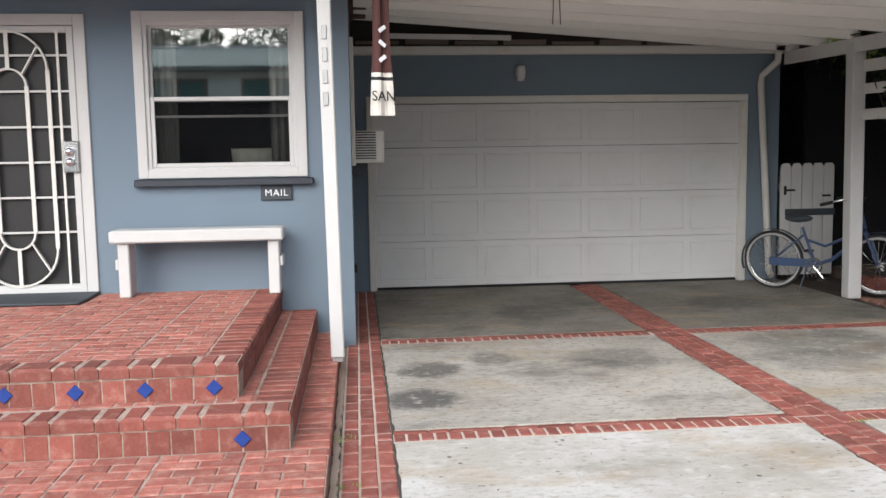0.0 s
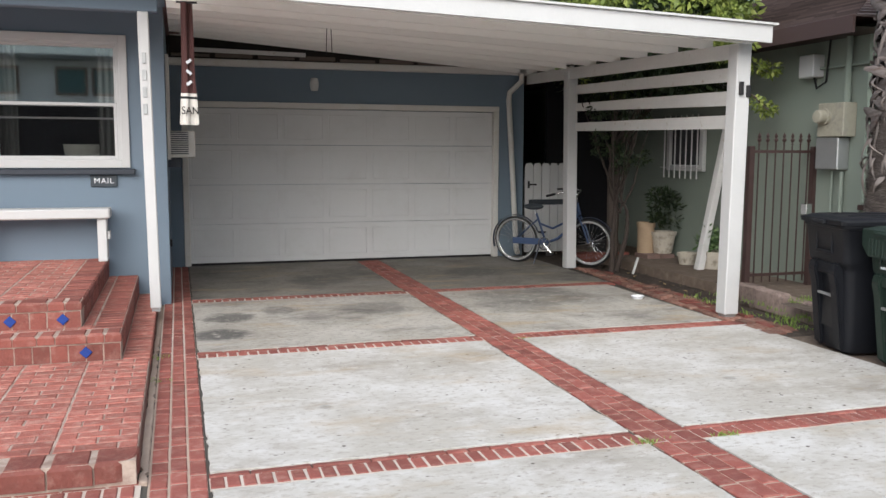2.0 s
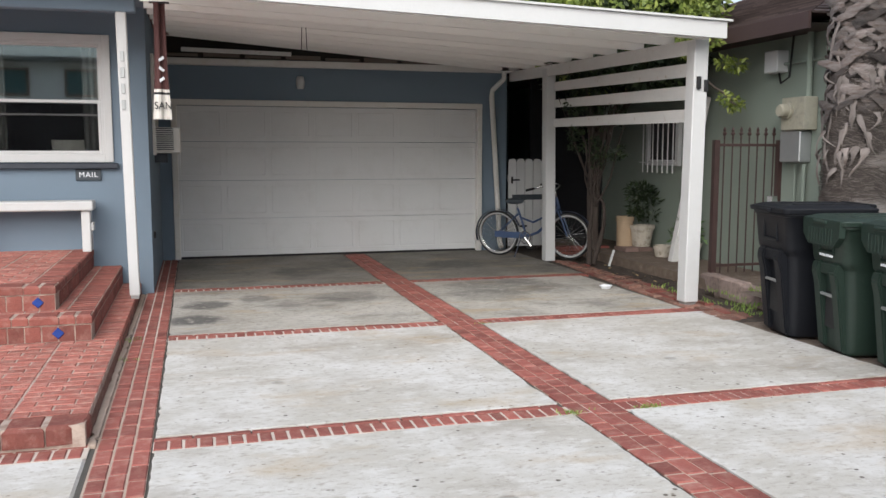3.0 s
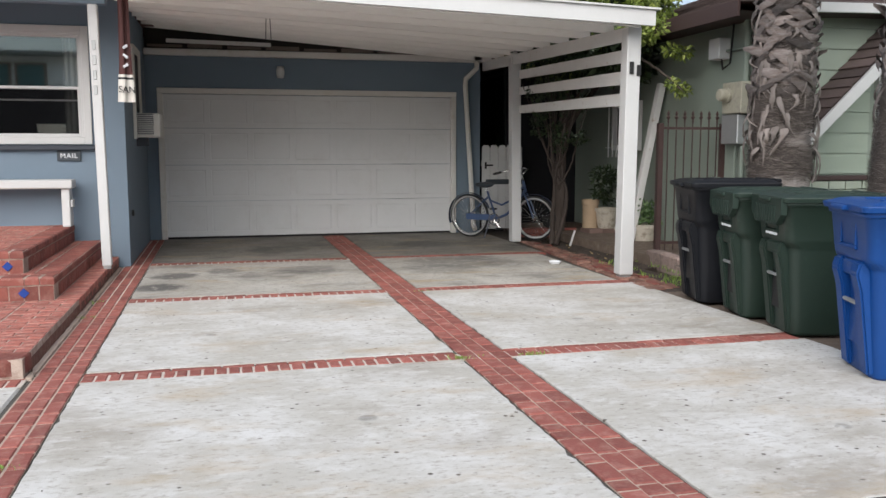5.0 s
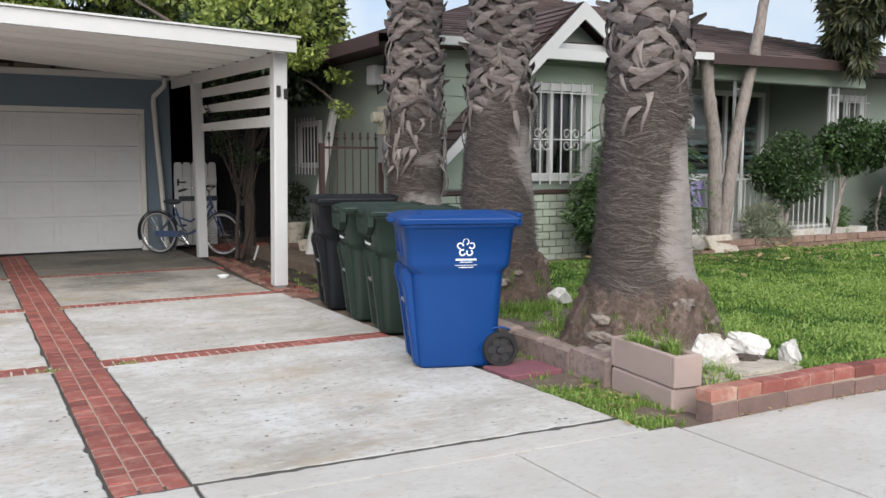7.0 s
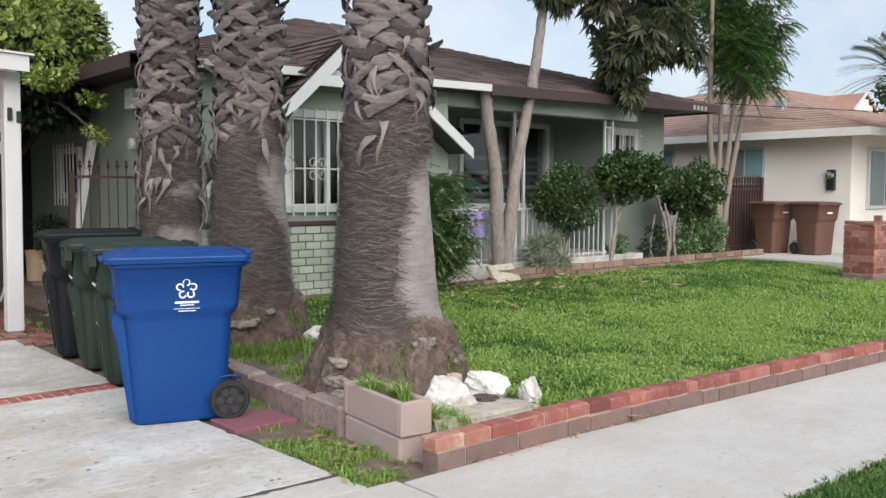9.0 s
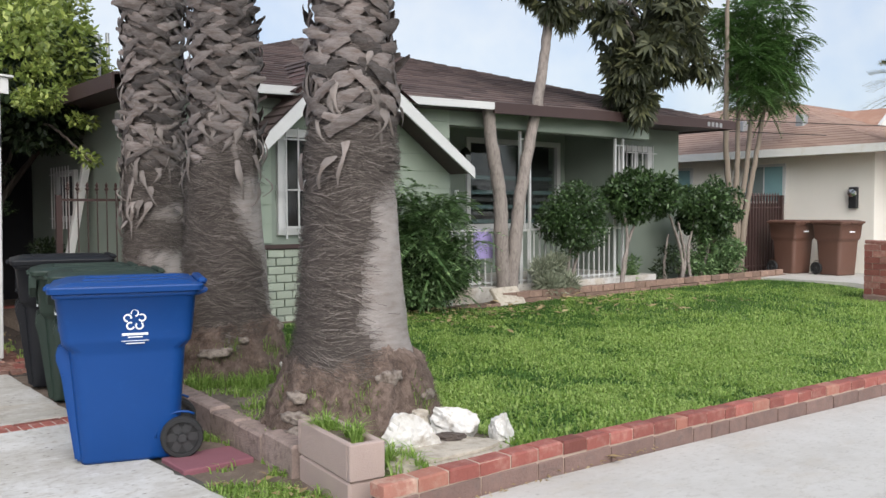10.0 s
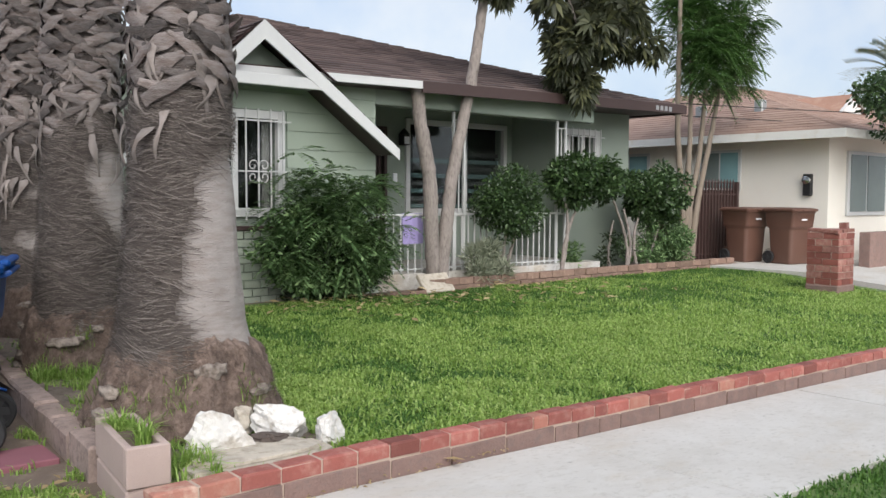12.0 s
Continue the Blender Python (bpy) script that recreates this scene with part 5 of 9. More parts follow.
        lathe(bm, [(0.002, -0.004), (0.094, -0.004), (0.094, 0.004), (0.002, 0.004)], 28)
        part("wheel_web", bm, "black", tyre)
    if marks:
        marks(t, ln, wd, k)
    return t


def side_face(ln, wd, k, z):
    """The y of the bin's flank at a height."""
    return -wd * (0.435 if z < 0.5 * k else 0.452) - 0.002


def blue_marks(t, ln, wd, k):
    y = -wd * 0.475
    bm = bmesh.new()
    for i in range(5):
        a = radians(90 + 72 * i)
        c = Vector((0.04 + 0.04 * math.cos(a), y - 0.002, 0.80 * k + 0.04 * math.sin(a)))
        tube(bm, [c + Vector((0.019 * math.cos(a + radians(q)), 0, 0.019 * math.sin(a + radians(q)))) for q in range(-170, 111, 28)], 0.0055, 6)
    for x0, x1, z0, z1 in ((-0.03, 0.11, 0.716, 0.728), (0.0, 0.08, 0.703, 0.708), (-0.035, 0.115, 0.684, 0.6865), (-0.01, 0.09, 0.669, 0.673)):
        box(bm, x0, x1, y - 0.006, y + 0.006, z0 * k, z1 * k)
    part("printed_mark", bm, "print_white", t, "white printed flower mark with plain bars")


def green_marks(t, ln, wd, k):
    part("printed_bar", boxes(*[(-ln * 0.472, -ln * 0.455, -0.1 + 0.052 * q, -0.062 + 0.052 * q, 0.712 * k, 0.73 * k) for q in range(4)]), "print_white", t, "plain white printed bars")
    m = Matrix.Rotation(radians(90), 4, "Z")
    bm = bmesh.new()
    prism(bm, [(-0.5 * wd, 0.985 * k), (-0.49 * wd, 0.87 * k), (-0.34 * wd, 0.795 * k), (0.34 * wd, 0.795 * k), (0.49 * wd, 0.87 * k), (0.5 * wd, 0.985 * k)], ln * 0.47, ln * 0.535, m=m)
    skirt = part("lid_skirt", bm, "bin_green", t)
    for i in range(9):
        part("rib", boxes((-ln * 0.545, -ln * 0.52, -0.18 + 0.045 * i - 0.006, -0.18 + 0.045 * i + 0.006, 0.81 * k, 0.93 * k), bevel=0.003), "bin_green", skirt)


def bin_pose(cx, cy, yaw, ln, wd):
    """A pose from the near front foot corner (at -x, -y of the bin)."""
    off = Matrix.Rotation(radians(yaw), 4, "Z") @ Vector((ln * 0.33, wd * 0.37, 0))
    return pose(cx + off.x, cy + off.y, 0.004, 0, 0, yaw)


wheeled_bin("bin_blue", "blue plastic wheeled recycling bin with white printed mark", bin_pose(5.235, 1.16, -19, 0.79, 0.62), 1.02, 0.79, 0.62, "bins beside the drive", blue_marks)
wheeled_bin("bin_green", "dark green plastic wheeled bin with plain white bar", bin_pose(5.53, 2.33, -14, 0.70, 0.58), 1.0, 0.70, 0.58, "bins beside the drive", green_marks)
wheeled_bin("bin_green", "dark green plastic wheeled bin with plain white bar", bin_pose(5.58, 3.0, -14, 0.70, 0.58), 1.0, 0.70, 0.58, "bins beside the drive", green_marks)
wheeled_bin("bin_black", "black plastic wheeled bin with grey lid", bin_pose(5.6, 3.66, -12, 0.74, 0.62), 1.05, 0.74, 0.62, "bins beside the drive")

# ---------------------------------------------------------------- lawn and low walls
LZ = 0.13


def lawn_z(x, y):
    """Height of the lawn: level at the house, falling with the street at the kerb, slightly uneven."""
    u = min(max((y - 0.3) / 3.5, 0.0), 1.0)
    return LZ - 0.02 + fall(x) * (1 - u) + 0.02 * noise.noise(Vector((x * 0.7, y * 0.7, 2.0)))


bm = bmesh.new()
cols, rows_n = 60, 24
grid = [[None] * (cols + 1) for _ in range(rows_n + 1)]
for j in range(rows_n + 1):
    for i in range(cols + 1):
        v_ = j / rows_n
        y = -0.56 + 5.78 * v_
        xa, xb = 6.18 + 0.3 * v_, 17.3 + 1.95 * v_
        x = xa + (xb - xa) * i / cols
        grid[j][i] = bm.verts.new((x, y, lawn_z(x, y)))
for j in range(rows_n):
    for i in range(cols):
        bm.faces.new((grid[j][i], grid[j][i + 1], grid[j + 1][i + 1], grid[j + 1][i]))
solid("lawn_ground", bm, "lawn_soil", "green-brown thatch under the front lawn", "lawn", kind="structure", smooth=True)
bm = bmesh.new()
slab_up(bm, [(6.4, 5.0), (22, 5.0), (22, 16), (6.4, 16)], -0.3, LZ - 0.03)
solid("bed_ground", bm, "soil", "bare soil of the planting bed along the house", "soil", kind="structure")

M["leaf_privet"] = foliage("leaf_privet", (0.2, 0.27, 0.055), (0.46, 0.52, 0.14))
M["kerb_orange"] = material("kerb_orange", (0.32, 0.13, 0.095), 0.85, 0.2, 70, 6, 0.4, 60, (0.36, 0.2, 0.15), (0.45, 0.7), each=0.2)
M["kerb_pale"] = material("kerb_pale", (0.36, 0.16, 0.12), 0.85, 0.2, 70, 6, 0.4, 60, (0.5, 0.36, 0.28), (0.45, 0.7), each=0.2)
bm = bmesh.new()
M["palm_litter"] = material("palm_litter", (0.19, 0.15, 0.12), 0.97, 0.45, 55, 6, 1.0, 50, (0.1, 0.078, 0.062), (0.45, 0.68), fine=1.0)
lit = [[bm.verts.new((x, y, lawn_z(x, y) + 0.01)) for x in np.linspace(6.15, 7.2 + 0.22 * noise.noise(Vector((y * 1.7, 3.1, 0))) + 0.1 * noise.noise(Vector((y * 6, 1.1, 0))), 9)] for y in np.linspace(-0.2, 5.15, 60)]
for p, q in zip(lit, lit[1:]):
    for k in range(8):
        bm.faces.new((p[k], p[k + 1], q[k + 1], q[k]))
solid("palm_litter", bm, "palm_litter", "brown earth and fibre litter round the palm trunks", "soil", kind="structure", smooth=True)
kerb = thing("garden_kerb", "low kerb of brown blocks topped with red bricks", "low wall", kind="structure")
bm = boxes(*[(6.05 + i, 7.05 + i, -0.655, -0.552, -0.3, 0.163) for i in range(16)])
for v in bm.verts:
    v.co.z += fall(v.co.x)
part("core", bm, "mortar_dull", kerb)
x = 6.03
while x < 21.8:
    ln = random.choice((0.19, 0.2, 0.205, 0.215, 0.12 if random.random() < 0.3 else 0.2))
    lay(kerb, x + ln / 2, -0.605 + random.uniform(-0.003, 0.003), 0.1 + fall(x) + random.uniform(-0.003, 0.003), ln - 0.011, 0.112, 0.07, "kerb_pale" if x < 6.15 else random.choice(("brick", "brick", "brick", "brick", "brick", "brick_dark", "kerb_orange")), tilt=0.7, nose=0.009)
    x += ln
x = 6.04
while x < 21.6:
    ln = random.choice((0.4, 0.4, 0.39, 0.2))
    lay(kerb, x + ln / 2, -0.604, -0.06 + fall(x + 0.2), ln - 0.012, 0.118, 0.152, "block", tilt=0.2, name="block")
    x += ln
M["side_block"] = material("side_block", (0.33, 0.25, 0.22), 0.95, 0.3, 60, 8, 1.0, 60, (0.2, 0.15, 0.132), (0.48, 0.68), each=0.15)
side_kerb = thing("garden_kerb", "low wall of weathered brown blocks beside the drive", "low wall", kind="structure")
for i in range(17):
    y = 0.23 + 0.4 * i
    xw = 6.14 + 0.058 * (y - 0.2)
    if y > 6.1:
        break
    lay(side_kerb, xw, y + 0.2, -0.05, 0.14, 0.388, 0.2 + random.uniform(-0.014, 0.012), "side_block", turn=-3.3, tilt=0.9, name="block", nose=0.014)
planter = thing("planter_box", "pink concrete block planter with small plants", "planter")
tilt_p = pose(6.15, -0.1, 0, 0, 0, -7)
part("lower_block", boxes((-0.096, 0.096, -0.305, 0.31, -0.08, 0.116), bevel=0.012, m=tilt_p), "pink_block", planter)
bm = bmesh.new()
for r in ((-0.096, 0.096, -0.32, -0.283, 0.122, 0.305), (-0.096, 0.096, 0.283, 0.32, 0.122, 0.305), (-0.096, -0.06, -0.283, 0.283, 0.122, 0.305), (0.06, 0.096, -0.283, 0.283, 0.122, 0.305)):
    box(bm, *r, bevel=0.006, m=tilt_p)
part("box", bm, "pink_block", planter)
part("liner", boxes((-0.06, 0.06, -0.283, -0.1, 0.122, 0.27), bevel=0.004, m=tilt_p), "terracotta", planter, "rim of a clay pot inside")
part("soil", boxes((-0.055, 0.055, -0.272, 0.283, 0.122, 0.275), m=tilt_p), "soil", planter)
solid("paver", boxes((5.63, 6.05, 0.66, 0.99, -0.03, 0.012), bevel=0.006), "red_paver", "dull red concrete stepping paver beside the bins", "paver")


def stone(name, mat, c, s, seed, label, category="stone", turn=0.0, slope=0.0):
    """A broken stone: a lump cut by random planes, its foot in the ground."""
    rnd = random.Random(seed)
    bm = bmesh.new()
    bmesh.ops.create_icosphere(bm, subdivisions=4, radius=1.0)
    cuts = []
    for i in range(15):
        d = Vector((rnd.gauss(0, 1), rnd.gauss(0, 1), rnd.gauss(0.3, 0.8))).normalized()
        cuts.append((d, rnd.uniform(0.42, 0.75)))
    m = Matrix.Translation(c) @ Matrix.Rotation(radians(turn), 4, "Z") @ Matrix.Rotation(radians(slope), 4, "Y")
    for v in bm.verts:
        p = v.co.copy()
        for d, k in cuts:
            over = p.dot(d) - k
            if over > 0:
                p -= d * over * 0.93
        p *= 1 + 0.14 * noise.noise(v.co * 3.0 + Vector((seed, 0, 0))) + 0.1 * noise.noise(v.co * 7.0) + 0.05 * noise.noise(v.co * 16.0)
        v.co = m @ Vector((p.x * s[0], p.y * s[1], max(p.z, -0.6) * s[2]))
    return solid(name, bm, mat, label, category)


stone("stone", "white_stone", (6.58, -0.17, 0.2), (0.18, 0.14, 0.168), 1, "large rough white quartz stone on the lawn's corner", turn=-12)
stone("stone", "white_stone", (6.92, -0.12, 0.185), (0.215, 0.125, 0.12), 2, "long sloping white quartz stone beside the kerb", turn=-25, slope=16)
stone("stone", "white_stone", (7.1, -0.29, 0.18), (0.135, 0.1, 0.125), 3, "small rough white quartz stone beside the kerb", turn=30, slope=-12)
stone("stone", "flag_stone", (6.8, 0.04, 0.22), (0.085, 0.07, 0.11), 5, "small tan stone behind the white stones")
stone("stone", "bark_dark", (6.8, -0.2, 0.16), (0.15, 0.09, 0.075), 8, "brown layered stone between the white stones")
flag = thing("flagstone", "flat layered tan flagstone along the kerb", "stone")
for i, (x0, x1, y0, y1, z0, z1) in enumerate(((6.27, 7.08, -0.52, -0.2, 0.09, 0.125), (6.3, 7.04, -0.51, -0.2, 0.125, 0.152), (6.36, 6.98, -0.48, -0.2, 0.152, 0.172))):
    bm = bmesh.new()
    n = 14
    ring_p = [((x0 + x1) / 2 + (x1 - x0) / 2 * math.copysign(abs(math.cos(a)) ** 0.6, math.cos(a)) * random.uniform(0.88, 1.05), (y0 + y1) / 2 + (y1 - y0) / 2 * math.copysign(abs(math.sin(a)) ** 0.6, math.sin(a)) * random.uniform(0.85, 1.05)) for a in [2 * math.pi * q / n for q in range(n)]]
    slab_up(bm, ring_p, z0, z1)
    for v in bm.verts:
        v.co.z += 0.05 * (v.co.x - 6.3) * (-0.2) + random.uniform(-0.005, 0.005)
    part("layer", bm, "flag_stone", flag)
stone("stone", "white_stone", (7.18, 2.22, 0.21), (0.17, 0.11, 0.11), 6, "white stone between the palm trunks")
# ---------------------------------------------------------------- green house
GY, GX = 5.5, 7.35
M["siding"] = material("siding", (0.285, 0.335, 0.275), 0.8, 0.06, 60, 1.5, 0.15, 60)
M["green_brick"] = material("green_brick", (0.33, 0.37, 0.305), 0.85, 0.1, 60, 5, 0.4, 60, (0.27, 0.28, 0.22), (0.6, 0.75), each=0.12)
wall_with_holes("wall_green_front", GX, 11.5, 0.0, 2.95, GY, GY + 0.2, [(8.86, 10.06, 1.2, 2.36)], "stucco_green", "green front wall of the neighbouring house")
solid("wall_green_west", boxes((GX, GX + 0.2, GY + 0.2, 17, 0.0, 2.95)), "stucco_green", "green stucco side wall of the neighbouring house", "wall", kind="structure")
wall_with_holes("wall_porch_back", 11.5, 16.1, 0.0, 2.95, 7.6, 7.8, [(13.68, 15.86, 1.18, 2.62), (12.35, 13.2, 0.35, 2.5)], "stucco_green", "green porch wall with a picture window")
solid("wall_porch_west", boxes((11.3, 11.5, GY + 0.2, 7.8, 0.0, 2.95)), "stucco_green", "green wall at the porch's side", "wall", kind="structure")
solid("wall_wing_west", boxes((16.1, 16.3, 6.5, 7.6, 0.0, 2.98)), "stucco_green", "green side wall of the house's wing", "wall", kind="structure")
wall_with_holes("wall_wing_front", 16.1, 17.88, 0.0, 2.98, 6.3, 6.5, [(16.2, 16.95, 1.5, 2.52)], "stucco_green", "green stucco front wall of the house's wing")
solid("wall_green_east", boxes((17.68, 17.88, 6.5, 17, 0.0, 2.98)), "stucco_green", "green stucco east wall of the neighbouring house", "wall", kind="structure")
solid("wall_green_back", boxes((GX, 17.88, 17, 17.2, 0.0, 2.95)), "stucco_green", "green stucco back wall of the neighbouring house", "wall", kind="structure")
# added wall behind the panes, dark in colour for a dim room
solid("interior_green", boxes((GX + 0.3, 17.6, 9.4, 9.5, 0.0, 2.9)), "interior", "added inner wall, coloured dark for a dim neighbouring house", "wall", kind="structure")
solid("porch_floor", boxes((11.5, 16.1, 5.45, 7.6, -0.1, 0.32), bevel=0.01), "concrete", "grey concrete porch floor", "floor", kind="structure")
solid("porch_lintel", boxes((11.5, 15.95, 5.5, 5.72, 2.62, 2.93), bevel=0.01), "stucco_green", "green painted beam across the porch opening", "beam", kind="structure")
solid("porch_soffit", boxes((11.5, 16.1, 5.72, 7.6, 2.88, 2.93)), "stucco_green", "green painted porch ceiling", "ceiling", kind="structure")
siding = thing("siding", "wide green horizontal lap siding on the front wall", "siding", kind="structure")
z = 1.05
while z < 2.8:
    for xa, xb in ((GX - 0.01, 8.74), (10.16, 11.5)) if z < 2.3 else ((GX - 0.01, 11.5),):
        bm = bmesh.new()
        vs = box(bm, xa, xb, GY - 0.022, GY - 0.002, z, z + 0.226)
        for v in vs:
            if v.co.z > z + 0.1 and v.co.y < GY - 0.01:
                v.co.y += 0.014
        part("board", bm, "siding", siding)
    z += 0.23
wains = thing("brick_wainscot", "pale green painted brick base of the front wall", "brick base", kind="structure")
part("bed", boxes((GX - 0.03, 11.5, GY - 0.02, GY - 0.002, 0.0, 0.97)), "stucco_green", wains)
for r in range(9):
    x = GX - 0.02 - (0.11 if r % 2 else 0)
    while x < 11.4:
        ob = lay(wains, x + 0.11, GY - 0.045, 0.08 + 0.1 * r, 0.205, 0.05, 0.088, "green_brick", tilt=0.8)
        x += 0.22
part("ledge", boxes((GX - 0.05, 11.5, GY - 0.09, GY, 0.975, 1.03), bevel=0.006), "brown_trim", wains, "weathered brown ledge")


def barred_window(name, x0, x1, z0, z1, y, label, bars=6, drop=0.14, scrolls=True):
    """A white framed window with an iron security grille before it."""
    t = thing(name, label, "window", kind="structure")
    bm = bmesh.new()
    frame_rect(bm, x0 - 0.09, x1 + 0.09, z0 - 0.1, z1 + 0.09, y - 0.035, y + 0.05, 0.1)
    mid = x0 + (x1 - x0) * 0.5
    box(bm, mid - 0.03, mid + 0.03, y - 0.01, y + 0.06, z0, z1, 0.004)
    part("window_frame", bm, "white_paint", t)
    for a, b in ((x0, mid - 0.03), (mid + 0.03, x1)):
        pane("pane", a + 0.005, b - 0.005, z0 + 0.005, z1 - 0.005, y + 0.03, t)
    bm = bmesh.new()
    yb = y - 0.11
    for i in range(bars):
        x = x0 - 0.02 + (x1 - x0 + 0.04) * i / (bars - 1)
        bar(bm, (x, yb, z0 - drop), (x, yb, z1 + 0.1), 0.016)
    for z in (z0 + 0.02 * 0, (z0 + z1) / 2 - 0.1, z1 - 0.04):
        bar(bm, (x0 - 0.13, yb, z), (x1 + 0.13, yb, z), 0.016)
    for x in (x0 - 0.1, x1 + 0.1):
        for z in ((z0 + z1) / 2 - 0.1, z1 - 0.04):
            bar(bm, (x, yb, z), (x, y, z), 0.014)
    part("security_bars", bm, "white_paint", t, "white iron bars")
    if scrolls:
        bm = bmesh.new()
        zc = (z0 + z1) / 2 - 0.1
        for xc in (x0 + (x1 - x0) * 0.3, x0 + (x1 - x0) * 0.72):
            for sx in (-1, 1):
                for sz in (-1, 1):
                    pts = []
                    for k in range(16):
                        a = k * 0.45
                        r = 0.075 * (1 - k / 22)
                        pts.append((xc + sx * (0.075 - r * math.cos(a) * 0.9), yb - 0.006, zc + sz * (0.02 + r * math.sin(a) + 0.05)))
                    tube(bm, pts, 0.006, 5)
        part("scrollwork", bm, "white_paint", t)
    return t


barred_window("window_3", 8.9, 10.02, 1.24, 2.33, GY - 0.02, "white framed window with scrolled white security bars", 8)
barred_window("window_4", 16.22, 16.93, 1.52, 2.5, 6.3, "white framed window with white security bars", 6, scrolls=False)
for xa in (9.36, 9.9):
    bm = bmesh.new()
    n = 12
    rows = [[bm.verts.new((xa + 0.11 * i / n, GY + 0.16 + 0.018 * math.sin(i * 1.7), zz)) for i in range(n + 1)] for zz in (1.22, 2.34)]
    for i in range(n):
        bm.faces.new((rows[0][i], rows[0][i + 1], rows[1][i + 1], rows[1][i]))
    solid("curtain", bm, "curtain", "pale grey curtain inside the barred window", "curtain", group="curtains of the barred window", smooth=True)

# picture window, door and fittings of the porch
pw = thing("window_5", "large white framed porch window with striped blinds", "window", kind="structure")
bm = bmesh.new()
frame_rect(bm, 13.6, 15.94, 1.1, 2.7, 7.56, 7.65, 0.09)
box(bm, 14.9, 14.97, 7.57, 7.64, 1.19, 2.61)
part("window_frame", bm, "white_paint", pw)
pane("pane", 13.69, 14.9, 1.19, 2.61, 7.62, pw)
pane("pane", 14.97, 15.85, 1.19, 2.61, 7.62, pw)
M["blind_teal"] = material("blind_teal", (0.07, 0.115, 0.12), 0.5, 0.1, 60, 6, 0.1)
bl = thing("window_blind", "dark teal and grey striped roller blind", "blind")
for i in range(8):
    part("band", boxes((13.7, 15.84, 7.7, 7.706, 1.2 + 0.13 * i, 1.27 + 0.13 * i)), "blind_teal" if i % 2 == 0 else "interior", bl)
door_2 = thing("door_2", "dark brown wooden front door in the porch", "door", kind="structure")
part("door_leaf", boxes((12.4, 13.15, 7.64, 7.7, 0.34, 2.46), bevel=0.006), "brown_trim", door_2)
bm = bmesh.new()
frame_rect(bm, 12.33, 13.22, 0.32, 2.54, 7.57, 7.64, 0.06)
for i in range(5):
    bar(bm, (12.5 + 0.14 * i, 7.6, 0.4), (12.5 + 0.14 * i, 7.6, 2.46), 0.018)
part("screen_frame", bm, "brown_trim", door_2)
wl_ = thing("wall_lantern", "black iron wall lantern beside the door", "wall lamp")
part("cage", boxes((13.42, 13.56, 7.4, 7.54, 2.24, 2.42), bevel=0.01), "black", wl_)
bm = bmesh.new()
lathe(bm, [(0.1, 0), (0.03, 0.08), (0.0, 0.1)], 8, (13.49, 7.47, 2.42))
part("cap", bm, "black", wl_)
part("glass", boxes((13.44, 13.54, 7.392, 7.4, 2.26, 2.38)), "print_white", wl_, "frosted glass")
part("arm", boxes((13.47, 13.51, 7.54, 7.6, 2.36, 2.4)), "black", wl_)
solid("doorbell", boxes((13.34, 13.43, 7.57, 7.6, 1.63, 1.78), bevel=0.01), "print_white", "small white doorbell camera by the window", "doorbell")

# iron porch columns and railing
for xp in (12.95, 15.14):
    c = thing("porch_column", "slim white iron lattice porch column", "column", "columns of the porch")
    for dx in (0.0, 0.2):
        part("upright", boxes((xp + dx - 0.018, xp + dx + 0.018, 5.56, 5.596, 0.2, 2.62)), "white_paint", c)
    bm = bmesh.new()
    for zc in (2.5, 1.12, 0.3):
        bar(bm, (xp, 5.578, zc), (xp + 0.2, 5.578, zc), 0.022)
    bar(bm, (xp + 0.1, 5.578, 1.12), (xp + 0.1, 5.578, 2.5), 0.016)
    part("rungs", bm, "white_paint", c)
rail = thing("porch_railing", "white iron porch railing with plain balusters", "railing")
part("top_rail", boxes((11.52, 15.2, 5.545, 5.575, 1.12, 1.15)), "white_paint", rail)
part("bottom_rail", boxes((11.52, 15.2, 5.55, 5.57, 0.36, 0.38)), "white_paint", rail)
xr = 11.6
base_me = mesh_of(boxes((-0.009, 0.009, -0.009, 0.009, 0.3, 1.12)), "white_paint")
while xr < 15.15:
    ob = new("baluster", base_me)
    ob.location = (xr, 5.56, 0)
    ob.parent = rail
    xr += 0.125
bm = bmesh.new()
n = 12
for ys_ in (-0.018, 0.018):
    rows = [[bm.verts.new((12.0 + 0.36 * i / n, 5.56 + ys_ * (1 if zz < 1.155 else 0.2) + 0.006 * math.sin(i * 1.3), zz)) for i in range(n + 1)] for zz in ((0.73, 0.95, 1.156) if ys_ < 0 else (0.95, 1.05, 1.156))]
    for a, b in zip(rows, rows[1:]):
        for i in range(n):
            bm.faces.new((a[i], a[i + 1], b[i + 1], b[i]))
solid("towel", bm, "towel", "lilac towel hung over the porch railing", "towel", smooth=True)

